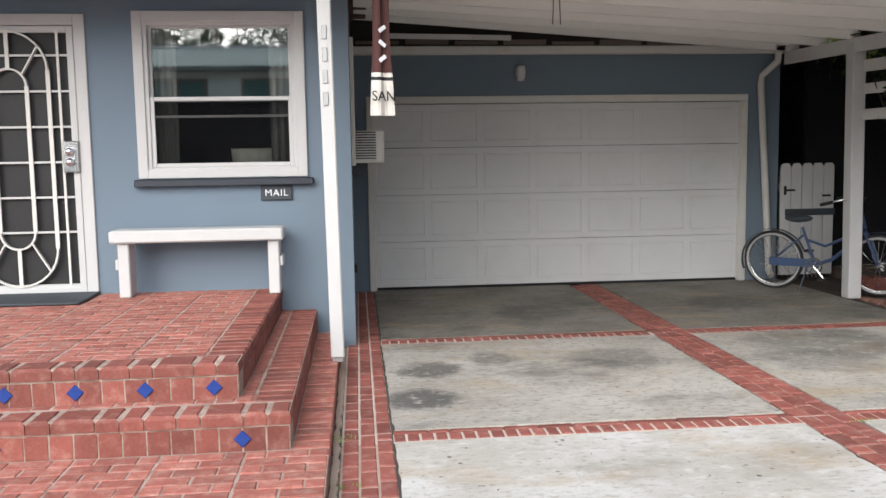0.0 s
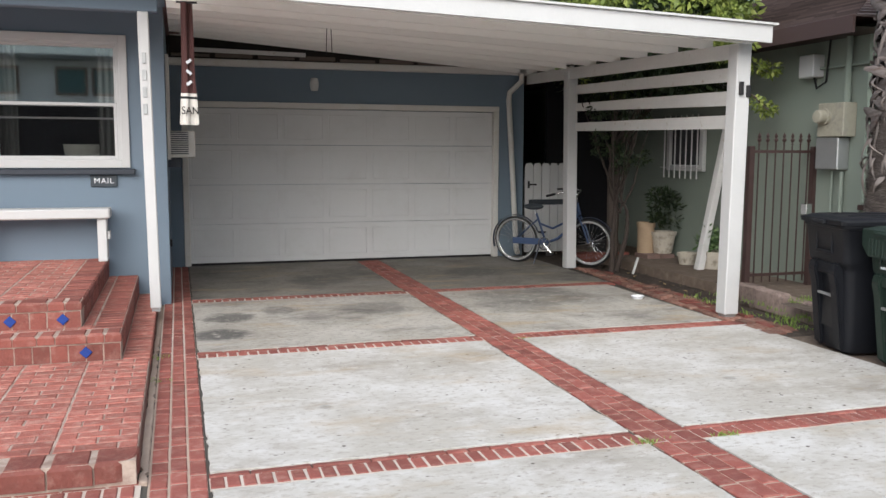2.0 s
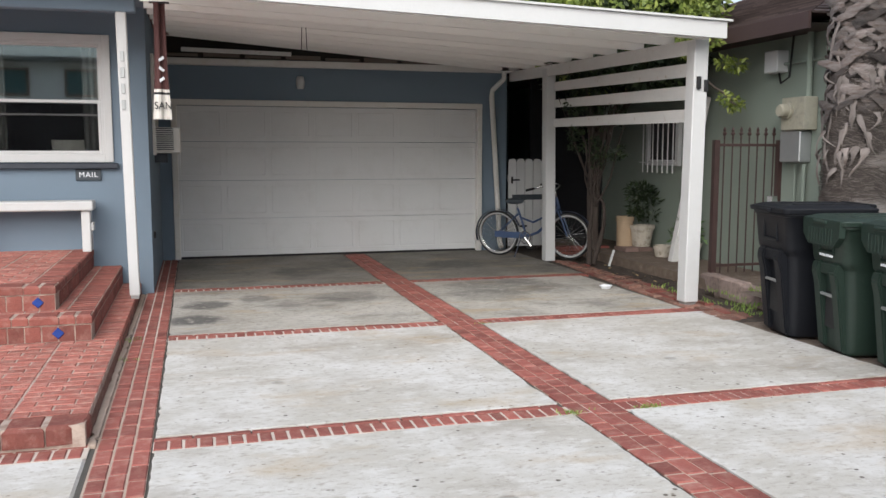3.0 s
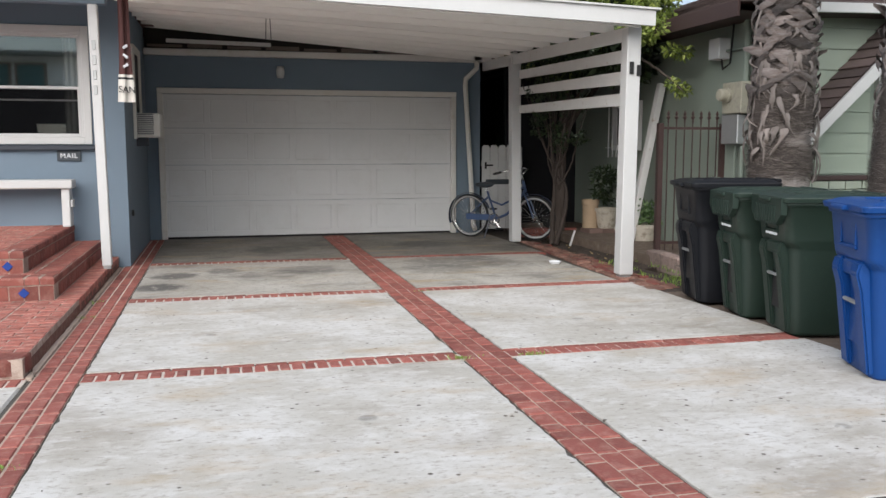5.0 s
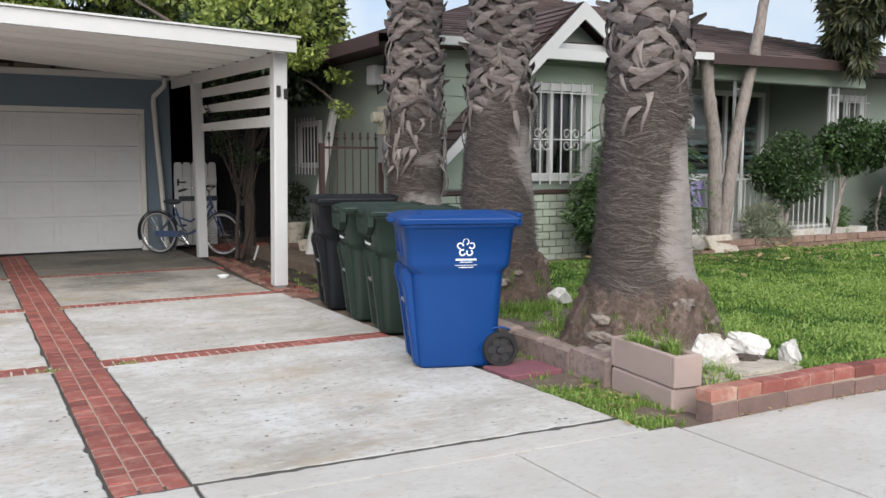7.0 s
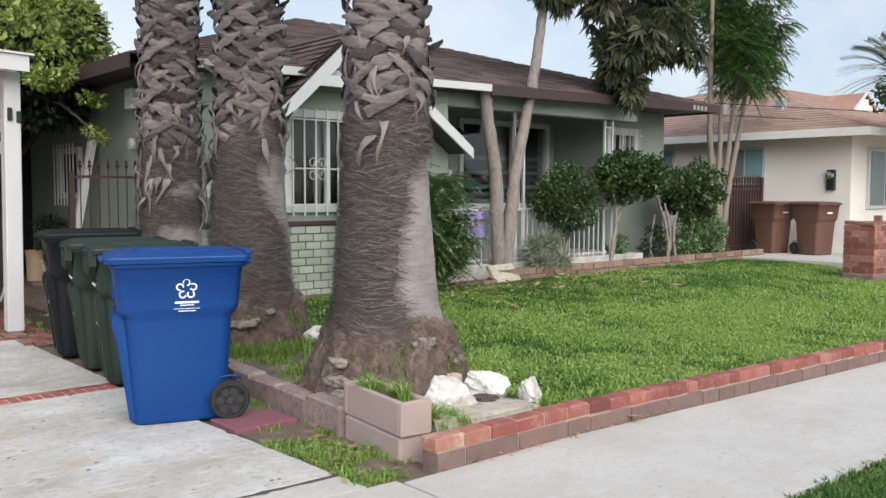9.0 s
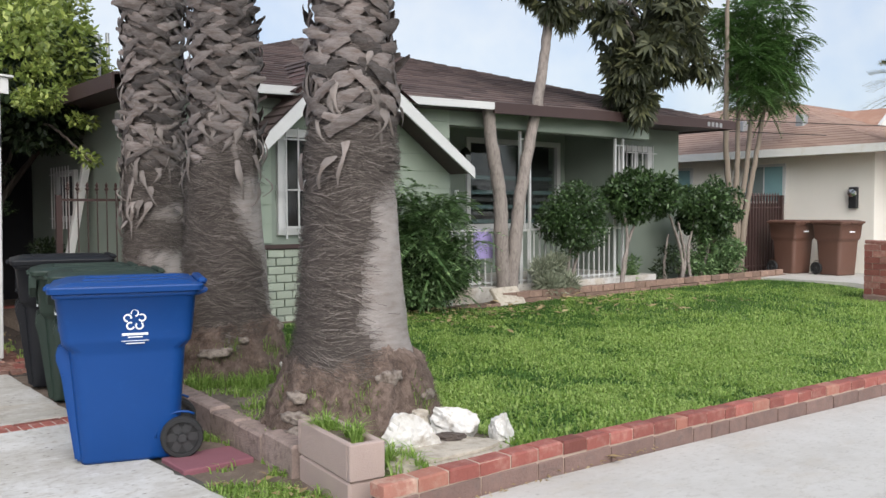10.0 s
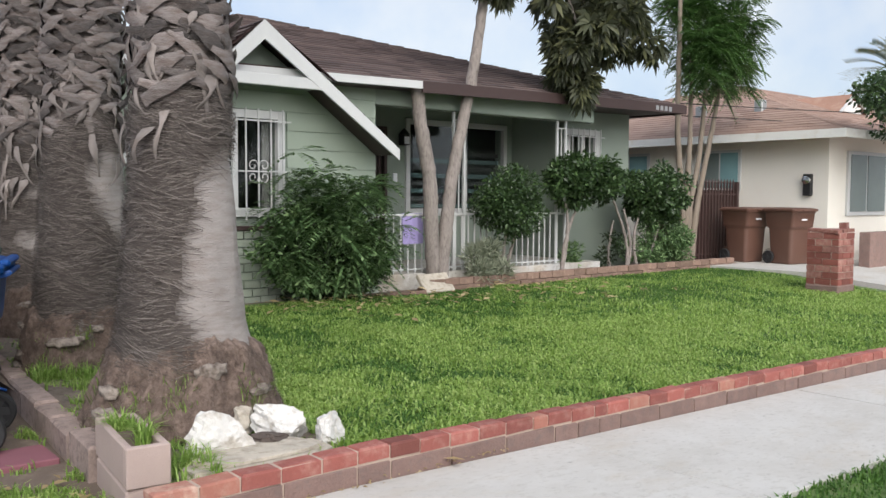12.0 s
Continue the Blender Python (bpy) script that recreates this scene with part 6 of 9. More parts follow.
# ---- roofs with courses of shingles
def courses(parent, a, b, c, d, rows, mat, name="courses", lift=0.022):
    """A slope from eave a-b up to ridge d-c, covered by overlapping shingle courses with real edges."""
    a, b, c, d = map(Vector, (a, b, c, d))
    nrm = (b - a).cross(d - a).normalized()
    if nrm.z < 0:
        nrm = -nrm
    bm = bmesh.new()
    for i in range(rows):
        t0, t1 = i / rows, min(1.0, (i + 1.25) / rows)
        p, q = a.lerp(d, t0), b.lerp(c, t0)
        r, s = b.lerp(c, t1), a.lerp(d, t1)
        seg = max(1, int((q - p).length / 0.33))
        for k in range(seg):
            u0, u1 = k / seg, (k + 1) / seg
            if (q - p).length < 0.05:
                continue
            j = random.uniform(-0.003, 0.003)
            e = lift + random.uniform(0, 0.006)
            v = [p.lerp(q, u0) + nrm * e, p.lerp(q, u1) + nrm * e, s.lerp(r, u1) + nrm * 0.001, s.lerp(r, u0) + nrm * 0.001]
            v[0] += (p - s).normalized() * j
            v[1] += (p - s).normalized() * j
            w = [bm.verts.new(x) for x in v]
            f = [bm.verts.new(v[0] - nrm * e), bm.verts.new(v[1] - nrm * e)]
            bm.faces.new(w)
            bm.faces.new((f[0], f[1], w[1], w[0]))
    return part(name, bm, mat, parent)


def roof_core(parent, pts, faces, mat, name="deck"):
    bm = bmesh.new()
    v = [bm.verts.new(p) for p in pts]
    for f in faces:
        bm.faces.new([v[i] for i in f])
    bmesh.ops.recalc_face_normals(bm, faces=bm.faces)
    return part(name, bm, mat, parent)


def island_material(name, colour, light, rough=0.95):
    """Shingles: each one of a joined course has its own tone, with granules."""
    m = material(name, colour, rough, 0.16, 140, 1.6, 0.5, 160)
    n, l = m.node_tree.nodes, m.node_tree.links
    rgb = next(q for q in n if q.bl_idname == "ShaderNodeRGB")
    geo = n.new("ShaderNodeNewGeometry")
    ramp = n.new("ShaderNodeValToRGB")
    ramp.color_ramp.elements[0].color = (*colour, 1)
    ramp.color_ramp.elements[1].color = (*light, 1)
    l.new(geo.outputs["Random Per Island"], ramp.inputs[0])
    for link in list(rgb.outputs[0].links):
        l.new(ramp.outputs[0], link.to_socket)
    return m


M["shingle_rows"] = island_material("shingle_rows", (0.07, 0.05, 0.048), (0.15, 0.108, 0.1))
M["tan_rows"] = island_material("tan_rows", (0.29, 0.19, 0.15), (0.37, 0.255, 0.205))
g_roof = thing("roof_green_house", "brown shingle hip roof with white barge boards", "roof", kind="structure")
SW, SE, NE, NW = (6.8, 5.1, 2.83), (18.25, 5.35, 3.05), (18.4, 17.6, 3.05), (6.8, 17.6, 2.83)
P1, P2 = (11.85, 10.0, 4.55), (11.85, 13.0, 4.55)
roof_core(g_roof, [SW, SE, NE, NW, P1, P2], [(0, 1, 4), (1, 2, 5, 4), (2, 3, 5), (3, 0, 4, 5), (3, 2, 1, 0)], "shingle")
courses(g_roof, SW, SE, P1, P1, 28, "shingle_rows", lift=0.02)
courses(g_roof, SE, NE, P2, P1, 34, "shingle_rows")
courses(g_roof, NW, SW, P1, P2, 34, "shingle_rows")
def board(parent, name, p, q, depth, drop, mat, label=""):
    """A board from p to q; its face drop metres high, depth metres thick to the back."""
    p, q = Vector(p), Vector(q)
    bm = bmesh.new()
    a = [p, q, q - Vector((0, 0, drop)), p - Vector((0, 0, drop))]
    d = Vector((q - p).cross(Vector((0, 0, 1)))).normalized() * depth
    if d.y < 0 and abs(d.y) > 0.01:
        d = -d
    v = [bm.verts.new(x) for x in a] + [bm.verts.new(x + d) for x in a]
    for f in ((0, 1, 2, 3), (7, 6, 5, 4), (0, 4, 5, 1), (1, 5, 6, 2), (2, 6, 7, 3), (3, 7, 4, 0)):
        bm.faces.new([v[i] for i in f])
    bmesh.ops.recalc_face_normals(bm, faces=bm.faces)
    return part(name, bm, mat, parent, label)
board(g_roof, "fascia", (7.1, 5.08, 2.845), (12.0, 5.1, 2.93), 0.03, 0.1, "white_paint", "white fascia board")
board(g_roof, "fascia", (12.0, 5.1, 2.93), (18.27, 5.33, 3.06), 0.03, 0.15, "brown_trim", "brown fascia board")
board(g_roof, "fascia", (6.78, 17.6, 2.84), (6.78, 5.08, 2.84), 0.03, 0.16, "brown_trim", "brown fascia board")
board(g_roof, "fascia", (18.27, 5.33, 3.06), (18.42, 17.6, 3.06), 0.03, 0.15, "brown_trim", "brown fascia board")
roof_core(g_roof, [(6.82, 5.12, 2.74), (18.2, 5.35, 2.93), (18.2, 7.7, 2.95), (6.82, 17, 2.74), (7.36, 17, 2.74), (7.36, 5.5, 2.74)], [(0, 1, 2, 5), (0, 5, 4, 3)], "brown_trim", "soffit")
# storybook gable over the front window
GPX, GPZ, GYF = 9.58, 3.40, 4.98
TL, TR = (7.5, 1.42), (11.5, 2.0)
def gable_slope(tip, back_hi, name):
    bm = bmesh.new()
    k = [(GPX, GYF, GPZ), (tip[0], GYF, tip[1]), (tip[0], GY - 0.03, tip[1]), (GPX, GY - 0.03, GPZ)]
    v = [bm.verts.new(p) for p in k] + [bm.verts.new((p[0], p[1], p[2] - 0.07)) for p in k]
    for f in ((0, 1, 2, 3), (7, 6, 5, 4), (0, 4, 5, 1), (1, 5, 6, 2), (2, 6, 7, 3)):
        bm.faces.new([v[i] for i in f])
    bmesh.ops.recalc_face_normals(bm, faces=bm.faces)
    part(name, bm, "brown_trim", g_roof)
    courses(g_roof, (tip[0], GY - 0.03, tip[1]), (tip[0], GYF, tip[1]), (GPX, GYF, GPZ), (GPX, GY - 0.03, GPZ), 18, "shingle_rows")
gable_slope(TL, None, "gable_slope")
gable_slope(TR, None, "gable_slope")
for tip in (TL, TR):
    bm = bmesh.new()
    dx, dz = tip[0] - GPX, tip[1] - GPZ
    w = 0.19
    prism(bm, [(GPX, GPZ + 0.0), (tip[0], tip[1]), (tip[0], tip[1] - w * 0.75), (GPX, GPZ - w * 1.15)], GYF - 0.035, GYF - 0.003)
    part("barge_board", bm, "white_paint", g_roof, "white painted barge board")
part("collar_board", boxes((GPX - 0.58, GPX + 0.78, GYF - 0.03, GYF + 0.01, 2.66, 2.79), bevel=0.004), "white_paint", g_roof, "white collar board")
bm = bmesh.new()
prism(bm, [(GPX, 3.28), (GPX - 0.62, 2.7), (GPX + 0.85, 2.7)], GY - 0.2, GY + 0.2)
part("gable_infill", bm, "stucco_green", g_roof, "green gable wall")
# small gable roof running back into the main slope
roof_core(g_roof, [(GPX, GYF, GPZ), (GPX, 6.85, GPZ), (GPX - 0.75, GYF, 2.78), (GPX + 1.0, GYF, 2.78), (GPX - 0.75, 5.3, 2.86), (GPX + 1.0, 5.3, 2.86)], [(0, 1, 4, 2), (0, 3, 5, 1)], "shingle", "gable_roof")
courses(g_roof, (GPX - 0.78, 5.3, 2.80), (GPX - 0.78, GYF, 2.80), (GPX, GYF, GPZ + 0.004), (GPX, 6.85, GPZ + 0.004), 7, "shingle_rows")
for i in range(4):
    part("number_bar", boxes((17.35 + 0.13 * i, 17.43 + 0.13 * i, 5.295 + 0.004 * i, 5.31 + 0.004 * i, 2.92, 3.0)), "galvanised", g_roof, "plain grey metal bar")
for xx, yy, hh, rr in ((7.6, 8.2, 0.75, 0.05), (8.4, 10.2, 1.2, 0.03)):
    bm = bmesh.new()
    tube(bm, [(xx, yy, 3.0), (xx, yy, 3.05 + hh)], rr, 10)
    part("vent_pipe", bm, "galvanised", g_roof, "grey metal vent pipe")

# fittings of the west wall: meter, boxes, pipes, barred window, gate
el = thing("electric_meter", "beige electric meter cabinet with pipes on the wall", "meter")
part("cabinet", boxes((7.18, 7.35, 5.62, 6.0, 1.72, 2.07), bevel=0.01), "meter_paint", el)
part("lower_box", boxes((7.2, 7.35, 5.7, 6.03, 1.38, 1.715), bevel=0.01), "galvanised", el, "grey metal box")
bm = bmesh.new()
lathe(bm, [(0.085, 0), (0.085, 0.03), (0.07, 0.035), (0.07, 0.1), (0.058, 0.118), (0.0, 0.124)], 20)
ob = part("dial", bm, "meter_paint", el, "round grey meter dial")
ob.matrix_world = pose(7.18, 5.88, 1.93, 0, -90, 0)
for pts, rr in (([(7.28, 5.7, 2.07), (7.28, 5.7, 2.8)], 0.035), ([(7.28, 5.72, 1.36), (7.28, 5.72, 0.1)], 0.022), ([(7.28, 5.86, 1.36), (7.28, 5.86, 0.1)], 0.014), ([(7.3, 6.2, 2.45), (7.3, 5.3, 2.45)], 0.014)):
    bm = bmesh.new()
    tube(bm, pts, rr, 10)
    part("conduit", bm, "stucco_green", el)
jb = thing("junction_box", "pale grey junction box under the eave", "junction box")
part("case", boxes((7.2, 7.35, 6.13, 6.36, 2.36, 2.6), bevel=0.01), "white_paint", jb)
bm = bmesh.new()
tube(bm, [(7.28, 6.2, 2.36), (7.25, 6.12, 2.24), (7.28, 6.02, 2.3), (7.3, 6.0, 2.75)], 0.012, 6)
part("cable", bm, "black", jb)
sw_ = thing("window_6", "small side window with white security bars", "window", kind="structure")
part("window_frame", boxes((7.28, 7.34, 8.25, 8.33, 1.3, 2.0), (7.28, 7.34, 9.05, 9.13, 1.3, 2.0), (7.28, 7.34, 8.33, 9.05, 1.92, 2.0), (7.28, 7.34, 8.33, 9.05, 1.3, 1.38), bevel=0.004), "white_paint", sw_)
# opaque pane in the dark room colour, no glass or room behind
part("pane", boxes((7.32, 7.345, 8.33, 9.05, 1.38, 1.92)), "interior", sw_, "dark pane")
bm = bmesh.new()
for i in range(7):
    y = 8.28 + 0.135 * i
    bar(bm, (7.22, y, 1.2), (7.22, y, 2.05), 0.014)
for zz in (1.34, 1.95):
    bar(bm, (7.22, 8.2, zz), (7.22, 9.18, zz), 0.014)
part("security_bars", bm, "white_paint", sw_, "white iron bars")
gt = thing("iron_gate", "rusty brown iron gate with spear points", "gate")
for xx in (6.52, 7.33):
    part("gate_post", boxes((xx - 0.03, xx + 0.03, 6.17, 6.23, 0.0, 1.62)), "iron_brown", gt)
part("top_rail", boxes((6.55, 7.3, 6.19, 6.21, 1.55, 1.58)), "iron_brown", gt)
part("bottom_rail", boxes((6.55, 7.3, 6.19, 6.21, 0.22, 0.25)), "iron_brown", gt)
for i in range(7):
    bm = bmesh.new()
    xx = 6.62 + 0.105 * i
    bar(bm, (xx, 6.2, 0.15), (xx, 6.2, 1.66), 0.011)
    lathe(bm, [(0.007, 1.63), (0.013, 1.645), (0.007, 1.66), (0.028, 1.69), (0.01, 1.71), (0.02, 1.73), (0.0, 1.77)], 6, (xx, 6.2, 0))
    part("picket", bm, "iron_brown", gt)
part("lock", boxes((7.22, 7.3, 6.15, 6.24, 0.88, 1.0), bevel=0.006), "chrome", gt, "metal lock")

# ---------------------------------------------------------------- cream house far on the street
M["pane_teal"] = material("pane_teal", (0.2, 0.34, 0.35), 0.25, 0.12, 20, 2, 0.05)
M["pane_grey"] = material("pane_grey", (0.17, 0.205, 0.195), 0.25, 0.12, 20, 2, 0.05)
h3 = thing("cream_house", "cream stucco bungalow with a tan shingle roof", "house")
part("wall", boxes((21, 21.2, 4.0, 16, 0, 2.62)), "stucco_cream", h3)
part("wall", boxes((21.2, 34, 4.0, 4.2, 0, 2.62)), "stucco_cream", h3)
part("wall", boxes((33.8, 34, 4.2, 16, 0, 2.62)), "stucco_cream", h3)
part("wall", boxes((21.2, 33.8, 15.8, 16, 0, 2.62)), "stucco_cream", h3)
a, b, c, d = (20.4, 3.4, 2.62), (34.6, 3.4, 2.62), (34.6, 16.6, 2.62), (20.4, 16.6, 2.62)
r1, r2 = (25.6, 8.9, 4.38), (29.5, 8.9, 4.38)
rf = roof_core(h3, [a, b, c, d, r1, r2], [(0, 1, 5, 4), (1, 2, 5), (2, 3, 4, 5), (3, 0, 4), (3, 2, 1, 0)], "shingle_tan", "roof")
courses(h3, d, a, r1, r1, 26, "tan_rows", "roof_course", 0.01)
courses(h3, a, b, r2, r1, 26, "tan_rows", "roof_course", 0.01)
board(h3, "fascia", (20.38, 16.6, 2.66), (20.38, 3.38, 2.66), 0.03, 0.16, "cream_paint", "white fascia board")
board(h3, "fascia", (20.38, 3.38, 2.66), (34.6, 3.38, 2.66), 0.03, 0.16, "cream_paint", "white fascia board")
roof_core(h3, [(25.3, 5.9, 3.45), (26.7, 5.9, 3.45), (26.0, 5.9, 3.92), (26.0, 8.2, 3.92)], [(0, 2, 3), (1, 3, 2)], "shingle_tan", "gablet")
part("gablet_front", boxes((25.55, 26.45, 5.93, 5.96, 3.46, 3.62), (25.78, 26.22, 5.93, 5.96, 3.62, 3.76)), "cream_paint", h3, "pale vented gable front")
for sx in (-1, 1):
    bm = bmesh.new()
    bar(bm, (26.0 + 0.72 * sx, 5.88, 3.44), (26.0, 5.88, 3.925), 0.05)
    part("gablet_board", bm, "white_paint", h3, "white barge board")
for (ya, yb, za, zb) in ((5.9, 6.75, 1.6, 2.33), (8.2, 9.2, 1.7, 2.33)):
    wn_ = part("window", boxes((20.96, 21.0, ya - 0.06, yb + 0.06, za - 0.06, zb + 0.06), bevel=0.004), "white_paint", h3)
    for y0_, y1_ in ((ya, (ya + yb) / 2 - 0.02), ((ya + yb) / 2 + 0.02, yb)):
        part("pane", boxes((20.945, 20.965, y0_, y1_, za, zb)), "pane_teal" if y0_ == ya else "pane_grey", wn_, "opaque pane coloured for blinds and reflections")
wn_ = part("window", boxes((21.7, 23.4, 3.95, 4.0, 1.05, 2.32), bevel=0.004), "white_paint", h3)
for x0_, x1_ in ((21.8, 22.45), (22.52, 23.3)):
    # grey-green of the front panes stands for what they reflect
    part("pane", boxes((x0_, x1_, 3.935, 3.955, 1.13, 2.25)), "pane_grey", wn_, "opaque pane coloured for blinds and reflections")
mt = part("meter", boxes((20.9, 21.0, 4.3, 4.46, 1.44, 1.86), bevel=0.01), "black", h3, "dark electric meter box")
bm = bmesh.new()
lathe(bm, [(0.08, 0), (0.08, 0.05), (0.0, 0.07)], 14)
ob = part("dial", bm, "chrome", mt)
ob.matrix_world = pose(20.9, 4.38, 1.74, 0, -90, 0)
for yy, zz in ((6.2, 3.35), (7.6, 3.3), (9.9, 3.2)):
    part("roof_vent", boxes((21.9 + (zz - 3.2) * 3, 22.1 + (zz - 3.2) * 3, yy, yy + 0.2, zz - 0.5, zz + 0.2), bevel=0.02), "galvanised", h3, "grey roof vent")
fence = thing("iron_fence", "brown painted iron fence with pointed pickets", "fence")
part("rail", boxes((18.0, 20.95, 5.89, 5.91, 1.45, 1.48)), "iron_brown", fence)
part("rail", boxes((18.0, 20.95, 5.89, 5.91, 0.25, 0.28)), "iron_brown", fence)
part("fence_post", boxes((20.88, 20.96, 5.86, 5.94, 0.0, 1.72)), "iron_brown", fence)
bm = bmesh.new()
bar(bm, (0, 0, 0.1), (0, 0, 1.68), 0.03)
lathe(bm, [(0.02, 1.68), (0.03, 1.7), (0.0, 1.78)], 6)
pk = mesh_of(bm, "iron_brown")
for i in range(26):
    ob = new("picket", pk)
    ob.location = (18.1 + 0.108 * i, 5.9, 0)
    ob.parent = fence
part("back_panel", boxes((18.0, 20.95, 5.93, 5.94, 0.1, 1.55)), "iron_brown", fence)
def brown_marks(t, ln, wd, k):
    part("printed_bar", boxes((-ln * 0.482, -ln * 0.45, -0.07, 0.07, 0.79 * k, 0.815 * k)), "print_white", t, "plain white printed bar")


for xx, yy in ((20.05, 5.15), (20.2, 4.32)):
    wheeled_bin("bin_brown", "brown plastic wheeled bin beside the iron fence", pose(xx, yy, 0.165, 0, 0, 80), 1.03, 0.68, 0.66, "brown bins by the fence", brown_marks, False)
solid("low_wall", boxes((20.6, 34, 3.0, 3.2, 0.0, 0.78), bevel=0.01), "block", "low brown block wall before the cream house", "low wall", kind="structure")
bm = bmesh.new()
for ya, yb, za, zb in ((-0.4, 3.2, -0.14, 0.16), (3.2, 5.8, 0.16, 0.16)):
    for v in box(bm, 18.6, 24, ya, yb, -0.3, 0.0):
        if v.co.z > -0.1:
            v.co.z = zb if v.co.y > (ya + yb) / 2 else za
solid("drive_far", bm, "sidewalk", "pale concrete drive before the cream house", "driveway", kind="structure")
PX, PY = 17.13, 2.02
M["pillar_brick"] = material("pillar_brick", (0.26, 0.105, 0.085), 0.9, 0.35, 60, 7, 0.6, 50, (0.36, 0.21, 0.175), (0.45, 0.7), each=0.25)
pil = thing("brick_pillar", "short red brick pillar at the lawn's edge", "pillar")
part("core", boxes((PX - 0.228, PX + 0.228, PY - 0.228, PY + 0.228, 0.0, 0.9)), "porch_mortar", pil)
part("footing", boxes((PX - 0.25, PX + 0.25, PY - 0.25, PY + 0.25, 0.0, 0.15), bevel=0.02), "block", pil)
for r in range(8):
    z = 0.15 + 0.094 * r
    for s in range(4):
        for off, lx in (((-0.118, 0.232), (0.118, 0.232)) if r % 2 else ((-0.175, 0.12), (0.008, 0.23), (0.182, 0.1))):
            c_, s_ = math.cos(radians(90 * s)), math.sin(radians(90 * s))
            lay(pil, PX + off * c_ + 0.197 * s_, PY + off * s_ - 0.197 * c_, z, lx - 0.008, 0.08, 0.086, random.choice(("pillar_brick", "pillar_brick", "brick_dark")), turn=90 * s, tilt=1.2)
for i in range(4):
    lay(pil, PX - 0.18 + 0.12 * i, PY, 0.9, 0.112, 0.47, 0.05, "pillar_brick", turn=random.gauss(0, 2), tilt=1.5)
lay(pil, PX + 0.13, PY - 0.13, 0.95, 0.15, 0.1, 0.09, "pillar_brick", turn=12, tilt=2)

# bed edging before the green house
bed_wall = thing("bed_edging", "low edging of tan and brown bricks along the bed", "low wall", kind="structure")
M["brick_tan"] = material("brick_tan", (0.21, 0.135, 0.105), 0.9, 0.3, 60, 6, 0.5, 60, (0.3, 0.21, 0.155), (0.5, 0.7), each=0.25)
for r in range(2):
    x = 11.9 + 0.13 * r
    while x < 19.3:
        lay(bed_wall, x + 0.13, 5.02 + random.uniform(-0.012, 0.012), 0.08 + 0.1 * r, 0.25, 0.12, 0.092, "brick_tan", tilt=1.0)
        x += 0.262
for i in range(5):
    lay(bed_wall, 10.7 + 0.26 * i, 4.93 + random.uniform(-0.05, 0.05), 0.06, 0.25, 0.12, 0.092, "brick_tan", turn=random.uniform(-25, 25), tilt=4)
solid("stone_slab", boxes((-0.28, 0.28, -0.03, 0.03, 0, 0.3), bevel=0.01, m=pose(12.15, 4.9, 0.1, -38, 0, 6)), "flag_stone", "tan stone slab leaning on the bed edging", "stone slab")
